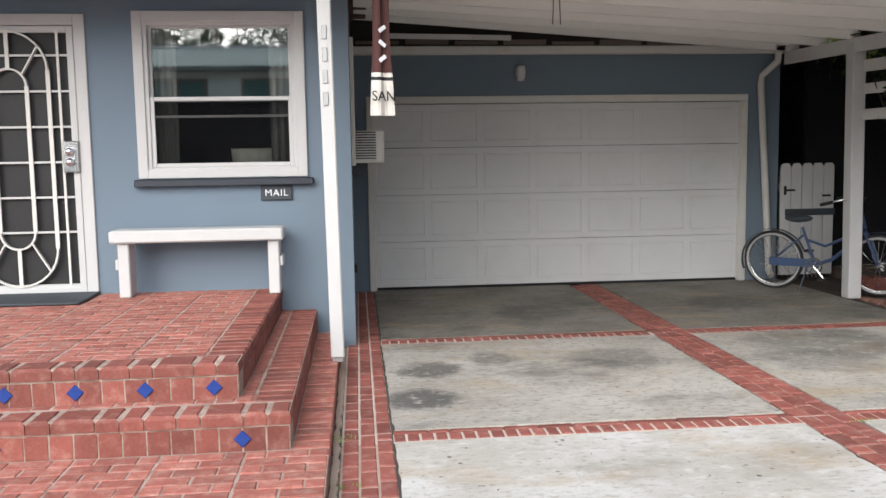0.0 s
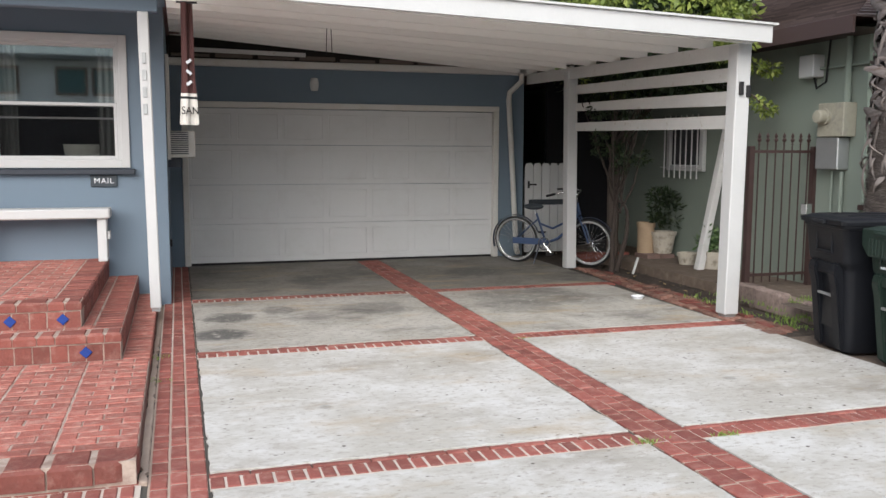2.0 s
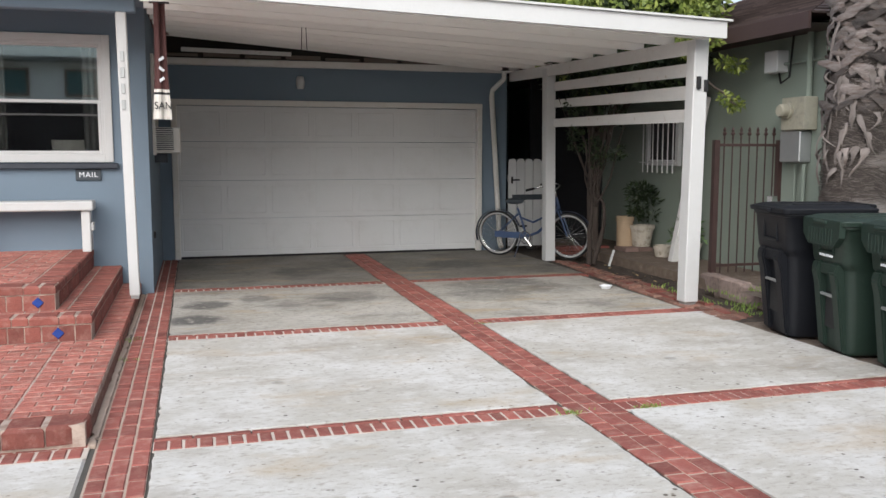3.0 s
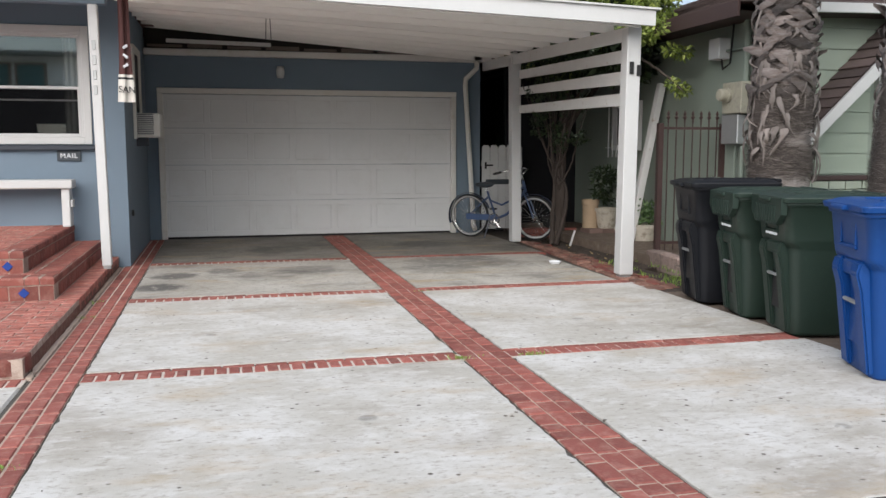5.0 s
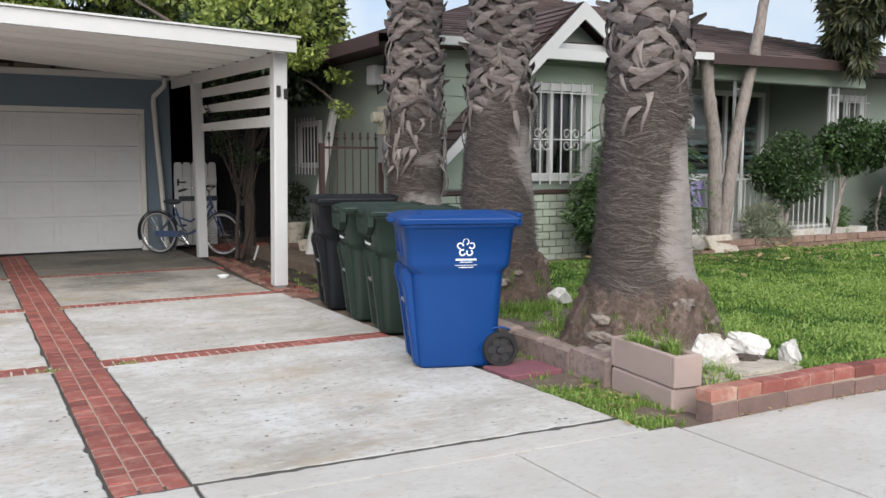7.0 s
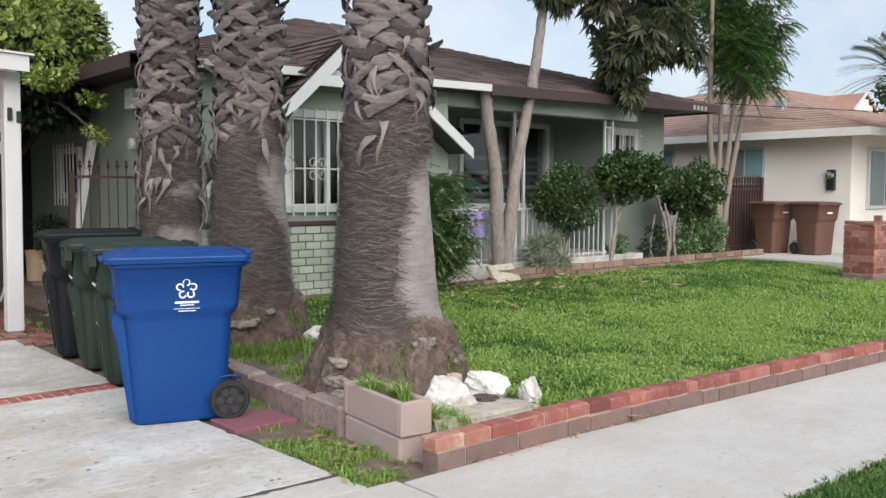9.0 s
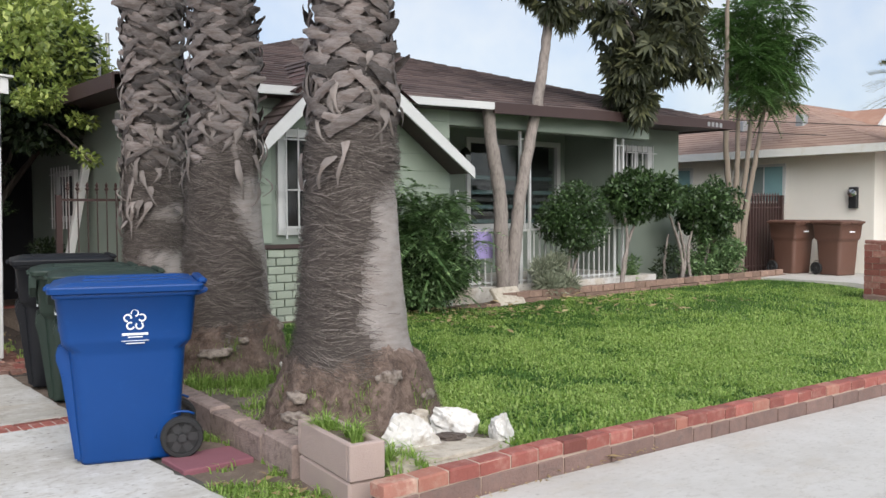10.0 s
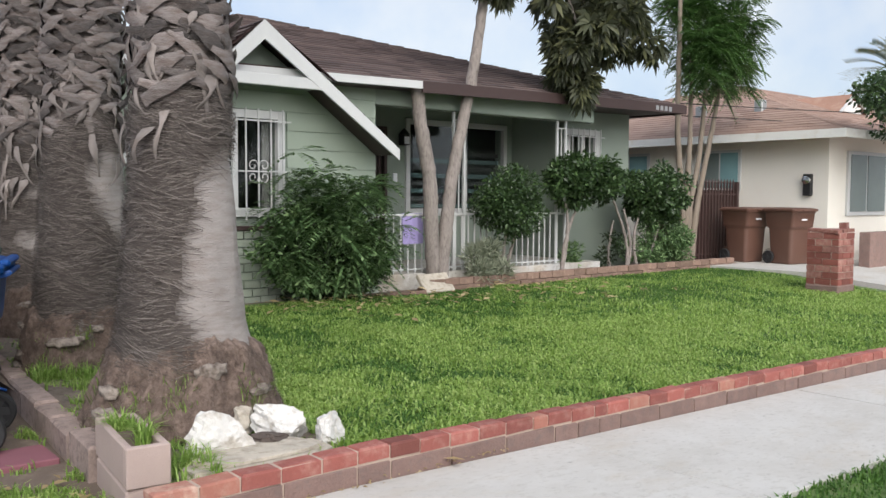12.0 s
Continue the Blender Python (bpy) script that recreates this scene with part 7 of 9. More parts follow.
# ---------------------------------------------------------------- palms
def palm(x, y, base_r, r1, r2, seed, top=7.2, boots_from=1.45, lean=(0, 0), strips=60, strip_low=-0.35, taper=0.055, mat=()):
    """A fan palm: flared root mass, smooth grey lower trunk, criss-crossed old leaf bases above, hair of fibres, crown."""
    rnd = random.Random(seed)
    rng = np.random.default_rng(seed)
    t = thing("palm_tree", "old fan palm trunk with shaggy grey leaf bases", "palm tree", "palms beside the drive")

    def rad(z):
        if z < 0.7:
            return r1 * 1.08 + (base_r - r1 * 1.08) * (1 - z / 0.7) ** 1.25
        if z < 1.6:
            return r1 * 1.08 + (r2 - r1 * 1.08) * (z - 0.7) / 0.9
        return r2 - taper * min(1.0, max(0.0, (z - boots_from + 0.1) / 0.45))

    def brim(a):
        """Height at which the root mass ends, ragged round the trunk."""
        q = Vector((math.cos(a), math.sin(a), seed * 1.7))
        return 0.57 + 0.08 * noise.noise(q * 1.3) + 0.04 * noise.noise(q * 5) + 0.03 * noise.noise(q * 13)

    def flare(a, z):
        """Radius of the lumpy root mass."""
        q = Vector((math.cos(a) * 1.4, math.sin(a) * 1.4, z * 1.4 + seed))
        soft = min(1.0, max(0.0, (brim(a) + 0.012 - z) / 0.05))
        return rad(z) - 0.012 + soft * (0.045 + noise.noise(q * 2.2) * 0.045 + noise.noise(q * 7) * 0.022 + noise.noise(q * 16) * 0.016 + noise.noise(q * 31) * 0.008)

    def centre(z):
        return x + lean[0] * z, y + lean[1] * z

    def shaft(z0, z1, step, amp, freq, sides=56, grow=0.0):
        bm = bmesh.new()
        rows = []
        n = int((z1 - z0) / step)
        for i in range(n + 1):
            z = z0 + (z1 - z0) * i / n
            cx, cy = centre(z)
            row = []
            for k in range(sides):
                a = 2 * math.pi * k / sides
                q = Vector((math.cos(a) * 1.4, math.sin(a) * 1.4, z * 1.4 + seed))
                d = noise.noise(q * freq) * amp + noise.noise(q * freq * 3.1) * amp * 0.4
                r = rad(z) + grow + d
                row.append(bm.verts.new((cx + r * math.cos(a), cy + r * math.sin(a), z)))
            rows.append(row)
        for p, q in zip(rows, rows[1:]):
            for k in range(sides):
                bm.faces.new((p[k], p[(k + 1) % sides], q[(k + 1) % sides], q[k]))
        bm.faces.new(rows[-1])
        return bm

    bm = bmesh.new()
    rows = []
    for i in range(45):
        row = []
        for k in range(140):
            a = 2 * math.pi * k / 140
            z = -0.05 + (brim(a) + 0.062) * i / 44
            cx, cy = centre(z)
            row.append(bm.verts.new((cx + flare(a, z) * math.cos(a), cy + flare(a, z) * math.sin(a), z)))
        rows.append(row)
    for p, q in zip(rows, rows[1:]):
        for k in range(140):
            bm.faces.new((p[k], p[(k + 1) % 140], q[(k + 1) % 140], q[k]))
    part("root_mass", bm, "palm_root", t, "brown fibrous root mass", smooth=True)
    part("trunk", shaft(0.2, top, 0.04, 0.012, 3.0, 48), "palm_smooth", t, smooth=True)
    # a mat of dark fibres that covers one side of the trunk, with a ragged edge
    # among the leaf bases the mat goes all round, dark for shade under straps
    bm = bmesh.new()
    sides, step = 110, 0.025
    n = int((4.4 - 0.3) / step)
    rows = []
    for i in range(n + 1):
        z = 0.3 + step * i
        cx, cy = centre(z)
        row = []
        for k in range(sides):
            a = 2 * math.pi * k / sides
            q = Vector((math.cos(a) * 1.2, math.sin(a) * 1.2, z * 9 + seed))
            r = rad(z) + 0.012 + 0.008 * noise.noise(q * 1.7) + 0.004 * noise.noise(q * 5)
            row.append(bm.verts.new((cx + r * math.cos(a), cy + r * math.sin(a), z)))
        rows.append(row)

    def shaggy(a, z):
        off = (math.degrees(a) - 185 + 180) % 360 - 180
        half = np.interp(z, [q[0] for q in mat], [q[1] for q in mat]) + 9 * noise.noise(Vector((z * 3.5, seed, 0)))
        return abs(off) < half + 9 * noise.noise(Vector((z * 14, seed, off * 0.03)))
    for i in range(n):
        for k in range(sides):
            if shaggy(2 * math.pi * (k + 0.5) / sides, 0.31 + step * i):
                bm.faces.new((rows[i][k], rows[i][(k + 1) % sides], rows[i + 1][(k + 1) % sides], rows[i + 1][k]))
    for v in [v for v in bm.verts if not v.link_faces]:
        bm.verts.remove(v)
    part("fibre_mat", bm, "fibre_mat", t, "matted dark brown fibres, also dark backing for strap shade", smooth=True)
    # loose fibres over the mat
    n = 26000
    a = rng.uniform(0, 2 * math.pi, n)
    z = rng.uniform(0.35, boots_from + 0.5, n)
    keep = np.array([shaggy(p + d, q + 3 * e) for p, q, d, e in zip(a, z, rng.normal(0, 0.06, n), rng.normal(0, 0.02, n))]) | (rng.uniform(0, 1, n) < 0.004)
    a, z = a[keep], z[keep]
    n = len(a)
    rr = np.array([rad(q) for q in z]) + rng.uniform(0.014, 0.045, n)
    L = rng.uniform(0.05, 0.2, n)
    tilt = rng.normal(-0.08, 0.26, n) + 0.4 * np.sin(z * 11 + a * 4 + seed) * np.sin(z * 4.3 - a * 2)
    w = rng.uniform(0.0005, 0.0016, n)
    out = rng.uniform(-0.012, 0.016, n)
    v = np.empty((n, 4, 3))
    for j, (da, dz) in enumerate(((-1, -1), (1, -1), (1, 1), (-1, 1))):
        aa = a + da * L / rr / 2
        zz = z + da * np.sin(tilt) * L / 2 + dz * w
        r_ = rr + (out if da > 0 else 0.0)
        cx, cy = centre(zz)
        v[:, j] = np.stack([cx + r_ * np.cos(aa), cy + r_ * np.sin(aa), zz], 1)
    tagged(quads("fibre", v, "fibre", t, "loose grey-brown fibres"), "loose grey-brown fibres", kind="stuff")
    # root hairs and litter on the flared base
    n = 15000
    a = rng.uniform(0, 2 * math.pi, n)
    z = np.array([brim(q) for q in a]) * rng.uniform(0.0, 1.0, n) ** 1.1
    lift = rng.uniform(-0.005, 0.012, n)
    L = rng.uniform(0.012, 0.045, n)
    bend = rng.normal(0, 0.16, n)
    v = np.empty((n, 4, 3))
    for j, (du, dw) in enumerate(((0, -1), (0, 1), (1, 1), (1, -1))):
        zz = z - du * L * 0.8
        r_ = np.array([flare(p + du * q, max(h, 0.0)) for p, q, h in zip(a, bend, zz)]) + lift + du * 0.012
        aa = a + du * bend + dw * 0.001 / r_
        cx, cy = centre(zz)
        v[:, j] = np.stack([cx + r_ * np.cos(aa), cy + r_ * np.sin(aa), zz], 1)
    tagged(quads("root_hair", v, "fibre_brown", t), "fine brown root hairs", kind="stuff")
    # woody knots on the root mass
    for i in range(7):
        a, z = math.radians(rnd.uniform(150, 330)), rnd.uniform(0.15, 0.5)
        r = flare(a, z)
        cx, cy = centre(z)
        bm = bmesh.new()
        bmesh.ops.create_icosphere(bm, subdivisions=3, radius=1.0)
        sx, sz = rnd.uniform(0.05, 0.12), rnd.uniform(0.025, 0.05)
        for vv in bm.verts:
            k = 1 + 0.5 * noise.noise(vv.co * 2.2 + Vector((i, seed, 0))) + 0.2 * noise.noise(vv.co * 6)
            vv.co = Matrix.Rotation(a + math.pi / 2, 3, "Z") @ Vector((vv.co.x * sx * k, vv.co.y * 0.035 * k, vv.co.z * sz * k)) + Vector((cx + r * math.cos(a), cy + r * math.sin(a), z))
        part("root_knot", bm, "palm_knot", t, "gnarled woody root knot", smooth=True)

    # leaf bases: broad straps that cross each other in two spirals
    def strap(bm, a, z, wd, rise, sweep, curl, lift, lay_r=0.0):
        """A bent strap that starts at angle a and height z and sweeps round the trunk."""
        rows, seg = [], 8
        cx, cy = centre(z)
        jag = rnd.uniform(0.0, 0.9)
        peel = rnd.choice((0.0, 0.0, 0.0, 0.01, 0.02, 0.03, 0.07))
        for i in range(seg + 1):
            u = i / seg
            aa = a + sweep * u
            zz = z + rise * u - curl * u * u
            r = rad(zz) + 0.014 + lay_r + lift * math.sin(u * math.pi * 0.6) + peel * u ** 3
            wdt = wd * (1 - 0.6 * u * u) * (1 - jag * 0.3 * math.sin(u * 9))
            d = Vector((-math.sin(aa) * sweep * rad(z), math.cos(aa) * sweep * rad(z), rise - 2 * curl * u))
            out = Vector((math.cos(aa), math.sin(aa), 0))
            side = d.normalized().cross(out).normalized()
            c = Vector((cx + r * math.cos(aa), cy + r * math.sin(aa), zz))
            rows.append([bm.verts.new(c + side * wdt * s * 0.5 + out * (0.011 * (1 - s * s) * (1 - 0.6 * u) + rnd.uniform(-0.003, 0.003))) for s in (-1, -0.5, 0, 0.5, 1)])
        for p, q in zip(rows, rows[1:]):
            for k in range(4):
                bm.faces.new((p[k], p[k + 1], q[k + 1], q[k]))

    bm = bmesh.new()
    for k in range(int((4.4 - boots_from) / 0.068)):
        z = boots_from + 0.068 * k
        for j in range(7):
            for s in (-1, 1):
                if k < 3 and rnd.random() > 0.3 + 0.2 * k:
                    continue
                a = 0.45 * k + 2 * math.pi * j / 7 + rnd.gauss(0, 0.07)
                sweep = rnd.uniform(0.6, 0.95)
                strap(bm, a, z + rnd.gauss(0, 0.012), rnd.uniform(0.062, 0.105), rad(z) * sweep * rnd.uniform(0.45, 0.85), s * sweep, rnd.uniform(0.0, 0.045), rnd.uniform(0.0, 0.04), rnd.choice((-0.01, 0.008, 0.024, 0.042)))
    tagged(part("leaf_base", bm, "palm_boot", t, smooth=True), "criss-crossed broad grey-brown leaf bases", kind="stuff")
    # dry strips that hang and curl off the trunk, most of them at the foot of the leaf bases
    bm = bmesh.new()
    for i in range(strips):
        a = rnd.uniform(0, 2 * math.pi)
        z = boots_from + rnd.triangular(strip_low, 0.9, 0.15) + 0.05
        cx, cy = centre(z)
        ln, wd = rnd.uniform(0.12, 0.34), rnd.uniform(0.04, 0.1)
        sw, r0 = rnd.uniform(-0.4, 0.4), rad(z) + rnd.uniform(0.03, 0.05)
        bow = rnd.uniform(0.01, 0.06)
        curl = rnd.uniform(-1.1, 1.1)
        rows = []
        for j in range(8):
            u = j / 7
            aa = a + sw * u * u + 0.05 * math.sin(u * 4 + i)
            r = r0 + bow * math.sin(u * math.pi)
            tw = (u - 0.3) * curl
            c = Vector((cx + r * math.cos(aa), cy + r * math.sin(aa), z - ln * u))
            sd = Vector((-math.sin(aa + tw), math.cos(aa + tw), 0.15)) * wd * 0.5 * (1.0 - 0.75 * u) * (0.75 + 0.25 * math.sin(u * 9 + i * 1.7))
            rows.append((bm.verts.new(c - sd), bm.verts.new(c + Vector((math.cos(aa), math.sin(aa), 0)) * 0.012), bm.verts.new(c + sd)))
        for p, q in zip(rows, rows[1:]):
            for m_ in range(2):
                bm.faces.new((p[m_], p[m_ + 1], q[m_ + 1], q[m_]))
    tagged(part("hanging_strip", bm, "palm_strip", t, smooth=True), "pale dry curled hanging strips", kind="stuff")
    # crown far above
    n = 30
    v = []
    cx, cy = centre(top)
    for i in range(n):
        a, el = rnd.uniform(0, 2 * math.pi), rnd.uniform(-0.5, 1.2)
        d = Vector((math.cos(a) * math.cos(el), math.sin(a) * math.cos(el), math.sin(el)))
        base = Vector((cx, cy, top)) + d * 0.9
        s1 = d.cross(Vector((0, 0, 1))).normalized()
        for j in range(18):
            f = -1.2 + 2.4 * j / 17
            tip = base + (d * math.cos(f) + s1 * math.sin(f)) * 0.8 + Vector((0, 0, -0.12))
            sd = (s1 * math.cos(f) - d * math.sin(f)) * 0.02
            mid = base.lerp(tip, 0.5)
            v.append([base, mid + sd, tip, mid - sd])
    quads("crown", np.array([[tuple(q) for q in r] for r in v]), "leaf_palm", t, "green fan leaves")
    return t


M["fibre"] = foliage("fibre", (0.14, 0.117, 0.105), (0.37, 0.325, 0.295), 0.95)
M["fibre_brown"] = foliage("fibre_brown", (0.15, 0.108, 0.087), (0.33, 0.255, 0.21), 0.95)
M["palm_strip"] = material("palm_strip", (0.195, 0.168, 0.154), 0.85, 0.25, 50, 6, 0.3, 50, (0.15, 0.12, 0.103), (0.5, 0.7), island=0.35)
M["fibre_mat"] = material("fibre_mat", (0.15, 0.125, 0.112), 0.98, 0.35, 70, 6, 1.0, 60, (0.062, 0.048, 0.041), (0.45, 0.68), stretch=(0.5, 0.5, 4.5))
M["palm_knot"] = material("palm_knot", (0.29, 0.245, 0.21), 0.95, 0.3, 60, 8, 0.9, 50, (0.09, 0.065, 0.05), (0.45, 0.65))
palm(6.74, 0.66, 0.59, 0.31, 0.26, 3, boots_from=1.88, strips=44, mat=((0.46, 0), (0.52, 78), (0.8, 54), (1.1, 60), (1.45, 76), (1.62, 105), (1.75, 190)))
palm(6.84, 2.68, 0.52, 0.31, 0.27, 11, boots_from=1.8, strips=46, mat=((0.46, 0), (0.52, 130), (0.9, 116), (1.2, 96), (1.35, 72), (1.6, 66), (1.75, 90), (1.85, 190)))
palm(7.0, 4.62, 0.45, 0.27, 0.27, 23, boots_from=1.8, strips=125, strip_low=-0.8, taper=0.035, mat=((0.46, 0), (0.52, 120), (0.8, 80), (0.95, 30), (1.07, 30), (1.12, 190), (1.3, 190), (1.35, 40), (1.48, 40), (1.56, 190)))


# ---------------------------------------------------------------- trees and shrubs
def limb(bm, pts, r0, r1, sides=9, wob=0.0, seed=0):
    rnd = random.Random(seed)
    p = [Vector(q) for q in pts]
    out, rad = [], []
    n = 10
    for i in range(n * (len(p) - 1) + 1):
        s = i / n
        k = min(int(s), len(p) - 2)
        u = s - k
        a, b = p[k], p[k + 1]
        pa, pb = p[max(k - 1, 0)], p[min(k + 2, len(p) - 1)]
        h = 0.5 * ((2 * a) + (b - pa) * u + (2 * pa - 5 * a + 4 * b - pb) * u * u + (3 * a - pa - 3 * b + pb) * u ** 3)
        out.append(h + Vector((rnd.uniform(-wob, wob), rnd.uniform(-wob, wob), 0)))
        f = i / (n * (len(p) - 1))
        rad.append((r0 + (r1 - r0) * f) * rnd.uniform(0.94, 1.06))
    tube(bm, out, rad, sides)


def clumps(c, r, n, size, seed, flat=0.75):
    """Clump centres with radii inside an ellipsoid."""
    rng = np.random.default_rng(seed)
    d = rng.normal(size=(n, 3))
    d /= np.linalg.norm(d, axis=1)[:, None]
    q = d * rng.uniform(0.25, 1.0, n)[:, None] ** 0.5 * np.array(r)
    return [(c[0] + a, c[1] + b, c[2] + e, size * f) for (a, b, e), f in zip(q, rng.uniform(0.6, 1.25, n))]


def whorls(name, mat, centres, count, ln, parent, seed, label=""):
    """Rosettes of long drooping leaves at twig ends."""
    rng = np.random.default_rng(seed)
    c = np.array(centres)
    v = []
    for i in range(count):
        k = rng.integers(len(c))
        d = rng.normal(size=3)
        d /= np.linalg.norm(d)
        p = c[k, :3] + d * c[k, 3] * rng.uniform(0.5, 1.0)
        ax = d * 0.8 + np.array([0, 0, -0.25]) + rng.normal(size=3) * 0.3
        ax /= np.linalg.norm(ax)
        s = np.cross(ax, [0.3, 0.2, 1.0])
        s /= np.linalg.norm(s)
        t = np.cross(ax, s)
        m = rng.integers(8, 13)
        for j in range(m):
            a = 2 * math.pi * j / m + rng.uniform(-0.2, 0.2)
            o = ax * rng.uniform(0.25, 0.9) + (s * math.cos(a) + t * math.sin(a)) * rng.uniform(0.7, 1.0)
            o[2] -= 0.35
            o /= np.linalg.norm(o)
            L = ln * rng.uniform(0.7, 1.2)
            w = np.cross(o, ax)
            w = w / (np.linalg.norm(w) + 1e-6) * L * 0.14
            e = p + o * L + np.array([0, 0, -0.25 * L])
            mid = p + o * L * 0.5
            v.append([p, mid + w, e, mid - w])
    return quads(name, np.array(v), mat, parent, label)


def feathers(name, mat, centres, count, ln, parent, seed, label=""):
    """Feathered leaves: a rib with pairs of small leaflets, drooping."""
    rng = np.random.default_rng(seed)
    c = np.array(centres)
    v = []
    for i in range(count):
        k = rng.integers(len(c))
        d = rng.normal(size=3)
        d[2] = d[2] * 0.5
        d /= np.linalg.norm(d)
        p = c[k, :3] + d * c[k, 3] * rng.uniform(0.2, 0.8)
        L = ln * rng.uniform(0.6, 1.2)
        s = np.cross(d, [0, 0, 1.0])
        s /= np.linalg.norm(s) + 1e-6
        for j in range(11):
            u = (j + 1) / 11
            q = p + d * L * u + np.array([0, 0, -0.5 * L * u * u])
            for sg in (-1, 1):
                o = (s * sg + d * 0.5 + np.array([0, 0, -0.25 + rng.uniform(-0.2, 0.2)]))
                o /= np.linalg.norm(o)
                l = L * 0.3 * (1.15 - 0.6 * abs(u - 0.4))
                w = np.cross(o, [0.1, 0.2, 1.0])
                w = w / np.linalg.norm(w) * l * 0.17
                v.append([q, q + o * l * 0.5 + w, q + o * l, q + o * l * 0.5 - w])
    return quads(name, np.array(v), mat, parent, label)


# loquat with a sawn-off second stem
lq = thing("loquat_tree", "loquat tree with one tall pale stem and one sawn-off stem", "tree")
bm = bmesh.new()
limb(bm, [(12.45, 5.32, 0.05), (12.55, 5.3, 0.7), (12.7, 5.3, 1.7), (13.02, 5.3, 2.97), (13.25, 5.28, 4.2), (13.4, 5.25, 5.4)], 0.112, 0.06, 12, 0.011, 1)
part("trunk", bm, "bark", lq, smooth=True)
bm = bmesh.new()
limb(bm, [(12.42, 5.34, 0.1), (12.34, 5.33, 0.8), (12.3, 5.32, 1.6), (12.12, 5.3, 2.4), (12.05, 5.3, 2.93)], 0.11, 0.088, 12, 0.006, 2)
part("stump_stem", bm, "bark", lq, "sawn-off pale stem", smooth=True)
bm = bmesh.new()
limb(bm, [(13.25, 5.28, 4.2), (14.2, 5.2, 4.6), (15.3, 5.1, 4.7), (16.2, 5.0, 4.3)], 0.06, 0.02, 8, 0.01, 3)
limb(bm, [(14.8, 5.2, 4.65), (15.0, 5.0, 3.9), (15.05, 5.0, 3.2)], 0.03, 0.012, 7, 0.008, 4)
limb(bm, [(13.4, 5.25, 5.2), (13.0, 5.2, 5.6), (12.9, 5.1, 5.9)], 0.05, 0.02, 8, 0.01, 5)
limb(bm, [(14.9, 5.1, 4.7), (15.4, 5.0, 4.1), (15.9, 5.0, 3.8)], 0.03, 0.01, 7, 0.01, 6)
part("branches", bm, "bark", lq)
lc = clumps((15.75, 5.05, 4.4), (1.3, 0.8, 0.8), 30, 0.32, 5) + clumps((15.0, 5.0, 3.6), (0.45, 0.4, 0.45), 11, 0.22, 6) + clumps((13.9, 5.2, 5.3), (1.6, 0.9, 0.6), 22, 0.32, 7) + [(15.05, 5.0, 3.0, 0.15), (15.1, 5.0, 3.2, 0.14), (13.1, 5.1, 4.45, 0.14), (13.45, 5.1, 4.3, 0.1)]
whorls("crown", "leaf_loquat", lc, 1050, 0.24, lq, 8, "long dark drooping leaves")

# feathery tree with several slender stems by the fence
ft = thing("feathery_tree", "slender tree with several stems and feathery leaves", "tree")
for i, pts in enumerate((((18.85, 5.7, 0.05), (18.82, 5.75, 1.2), (18.72, 5.8, 2.6), (18.7, 5.8, 4.4), (18.72, 5.8, 5.6)), ((18.9, 5.7, 0.05), (18.95, 5.75, 1.2), (19.1, 5.8, 2.4), (19.1, 5.8, 4.2)),
                         ((19.0, 5.75, 0.05), (19.15, 5.8, 1.2), (19.45, 5.8, 2.4), (19.7, 5.8, 4.4)), ((19.05, 5.7, 0.05), (19.3, 5.75, 1.2), (19.8, 5.8, 2.6), (20.2, 5.8, 4.0)))):
    bm = bmesh.new()
    limb(bm, pts, 0.075, 0.035, 9, 0.008, 20 + i)
    part("stem", bm, "bark_tan", ft, smooth=True)
fc = clumps((19.9, 5.8, 4.75), (1.05, 0.8, 1.3), 46, 0.34, 31) + clumps((20.5, 5.8, 4.25), (0.7, 0.7, 0.75), 14, 0.3, 32) + clumps((18.85, 5.8, 4.1), (0.45, 0.6, 0.85), 9, 0.28, 33)
feathers("crown", "leaf_feather", fc, 2700, 0.3, ft, 9, "fresh green feathery leaves")


def shrub(name, label, c, r, n, leaf, size, mat, seed, stems=(), aspect=2.2, out=0.9, clump=0.28, cl=24, category="shrub", droop=0.2):
    t = thing(name, label, category)
    for i, pts in enumerate(stems):
        bm = bmesh.new()
        limb(bm, pts, 0.035, 0.018, 8, 0.008, seed + i)
        part("stem", bm, "bark", t, smooth=True)
    leaves("crown", mat, clumps(c, r, cl, clump, seed), out, size, n, t, leaf, aspect, seed, droop)
    return t


shrub("shrub", "large loose green shrub before the barred window", (10.45, 4.98, 0.72), (0.95, 0.45, 0.6), 9000, "soft green leaflets", 0.085, "leaf_shrub", 41, [((10.4, 5.0, 0.05), (10.3, 5.0, 0.6), (10.2, 5.0, 1.2)), ((10.5, 5.0, 0.05), (10.7, 5.0, 0.6), (10.9, 5.0, 1.1))], 2.6, 0.6, 0.2, 60)
big = bpy.data.objects["shrub"]
# dark leaf colour inside the shrub stands for its inner shade
leaves("inner_leaves", "leaf_dark", clumps((10.45, 5.05, 0.6), (0.85, 0.3, 0.5), 40, 0.24, 46), 0.6, 0.08, 4000, big, "inner leaves coloured dark for shade", 2.4, 47, 0.2)
feathers("spray", "leaf_shrub", clumps((10.45, 4.85, 0.95), (1.05, 0.5, 0.72), 70, 0.16, 43), 560, 0.32, big, 44, "feathered leaf sprays")
feathers("top_spray", "leaf_shrub", clumps((10.05, 4.95, 1.62), (0.5, 0.3, 0.3), 12, 0.12, 48) + clumps((10.95, 4.95, 1.45), (0.45, 0.3, 0.25), 9, 0.1, 49), 110, 0.34, big, 45, "loose upright leaf sprays")
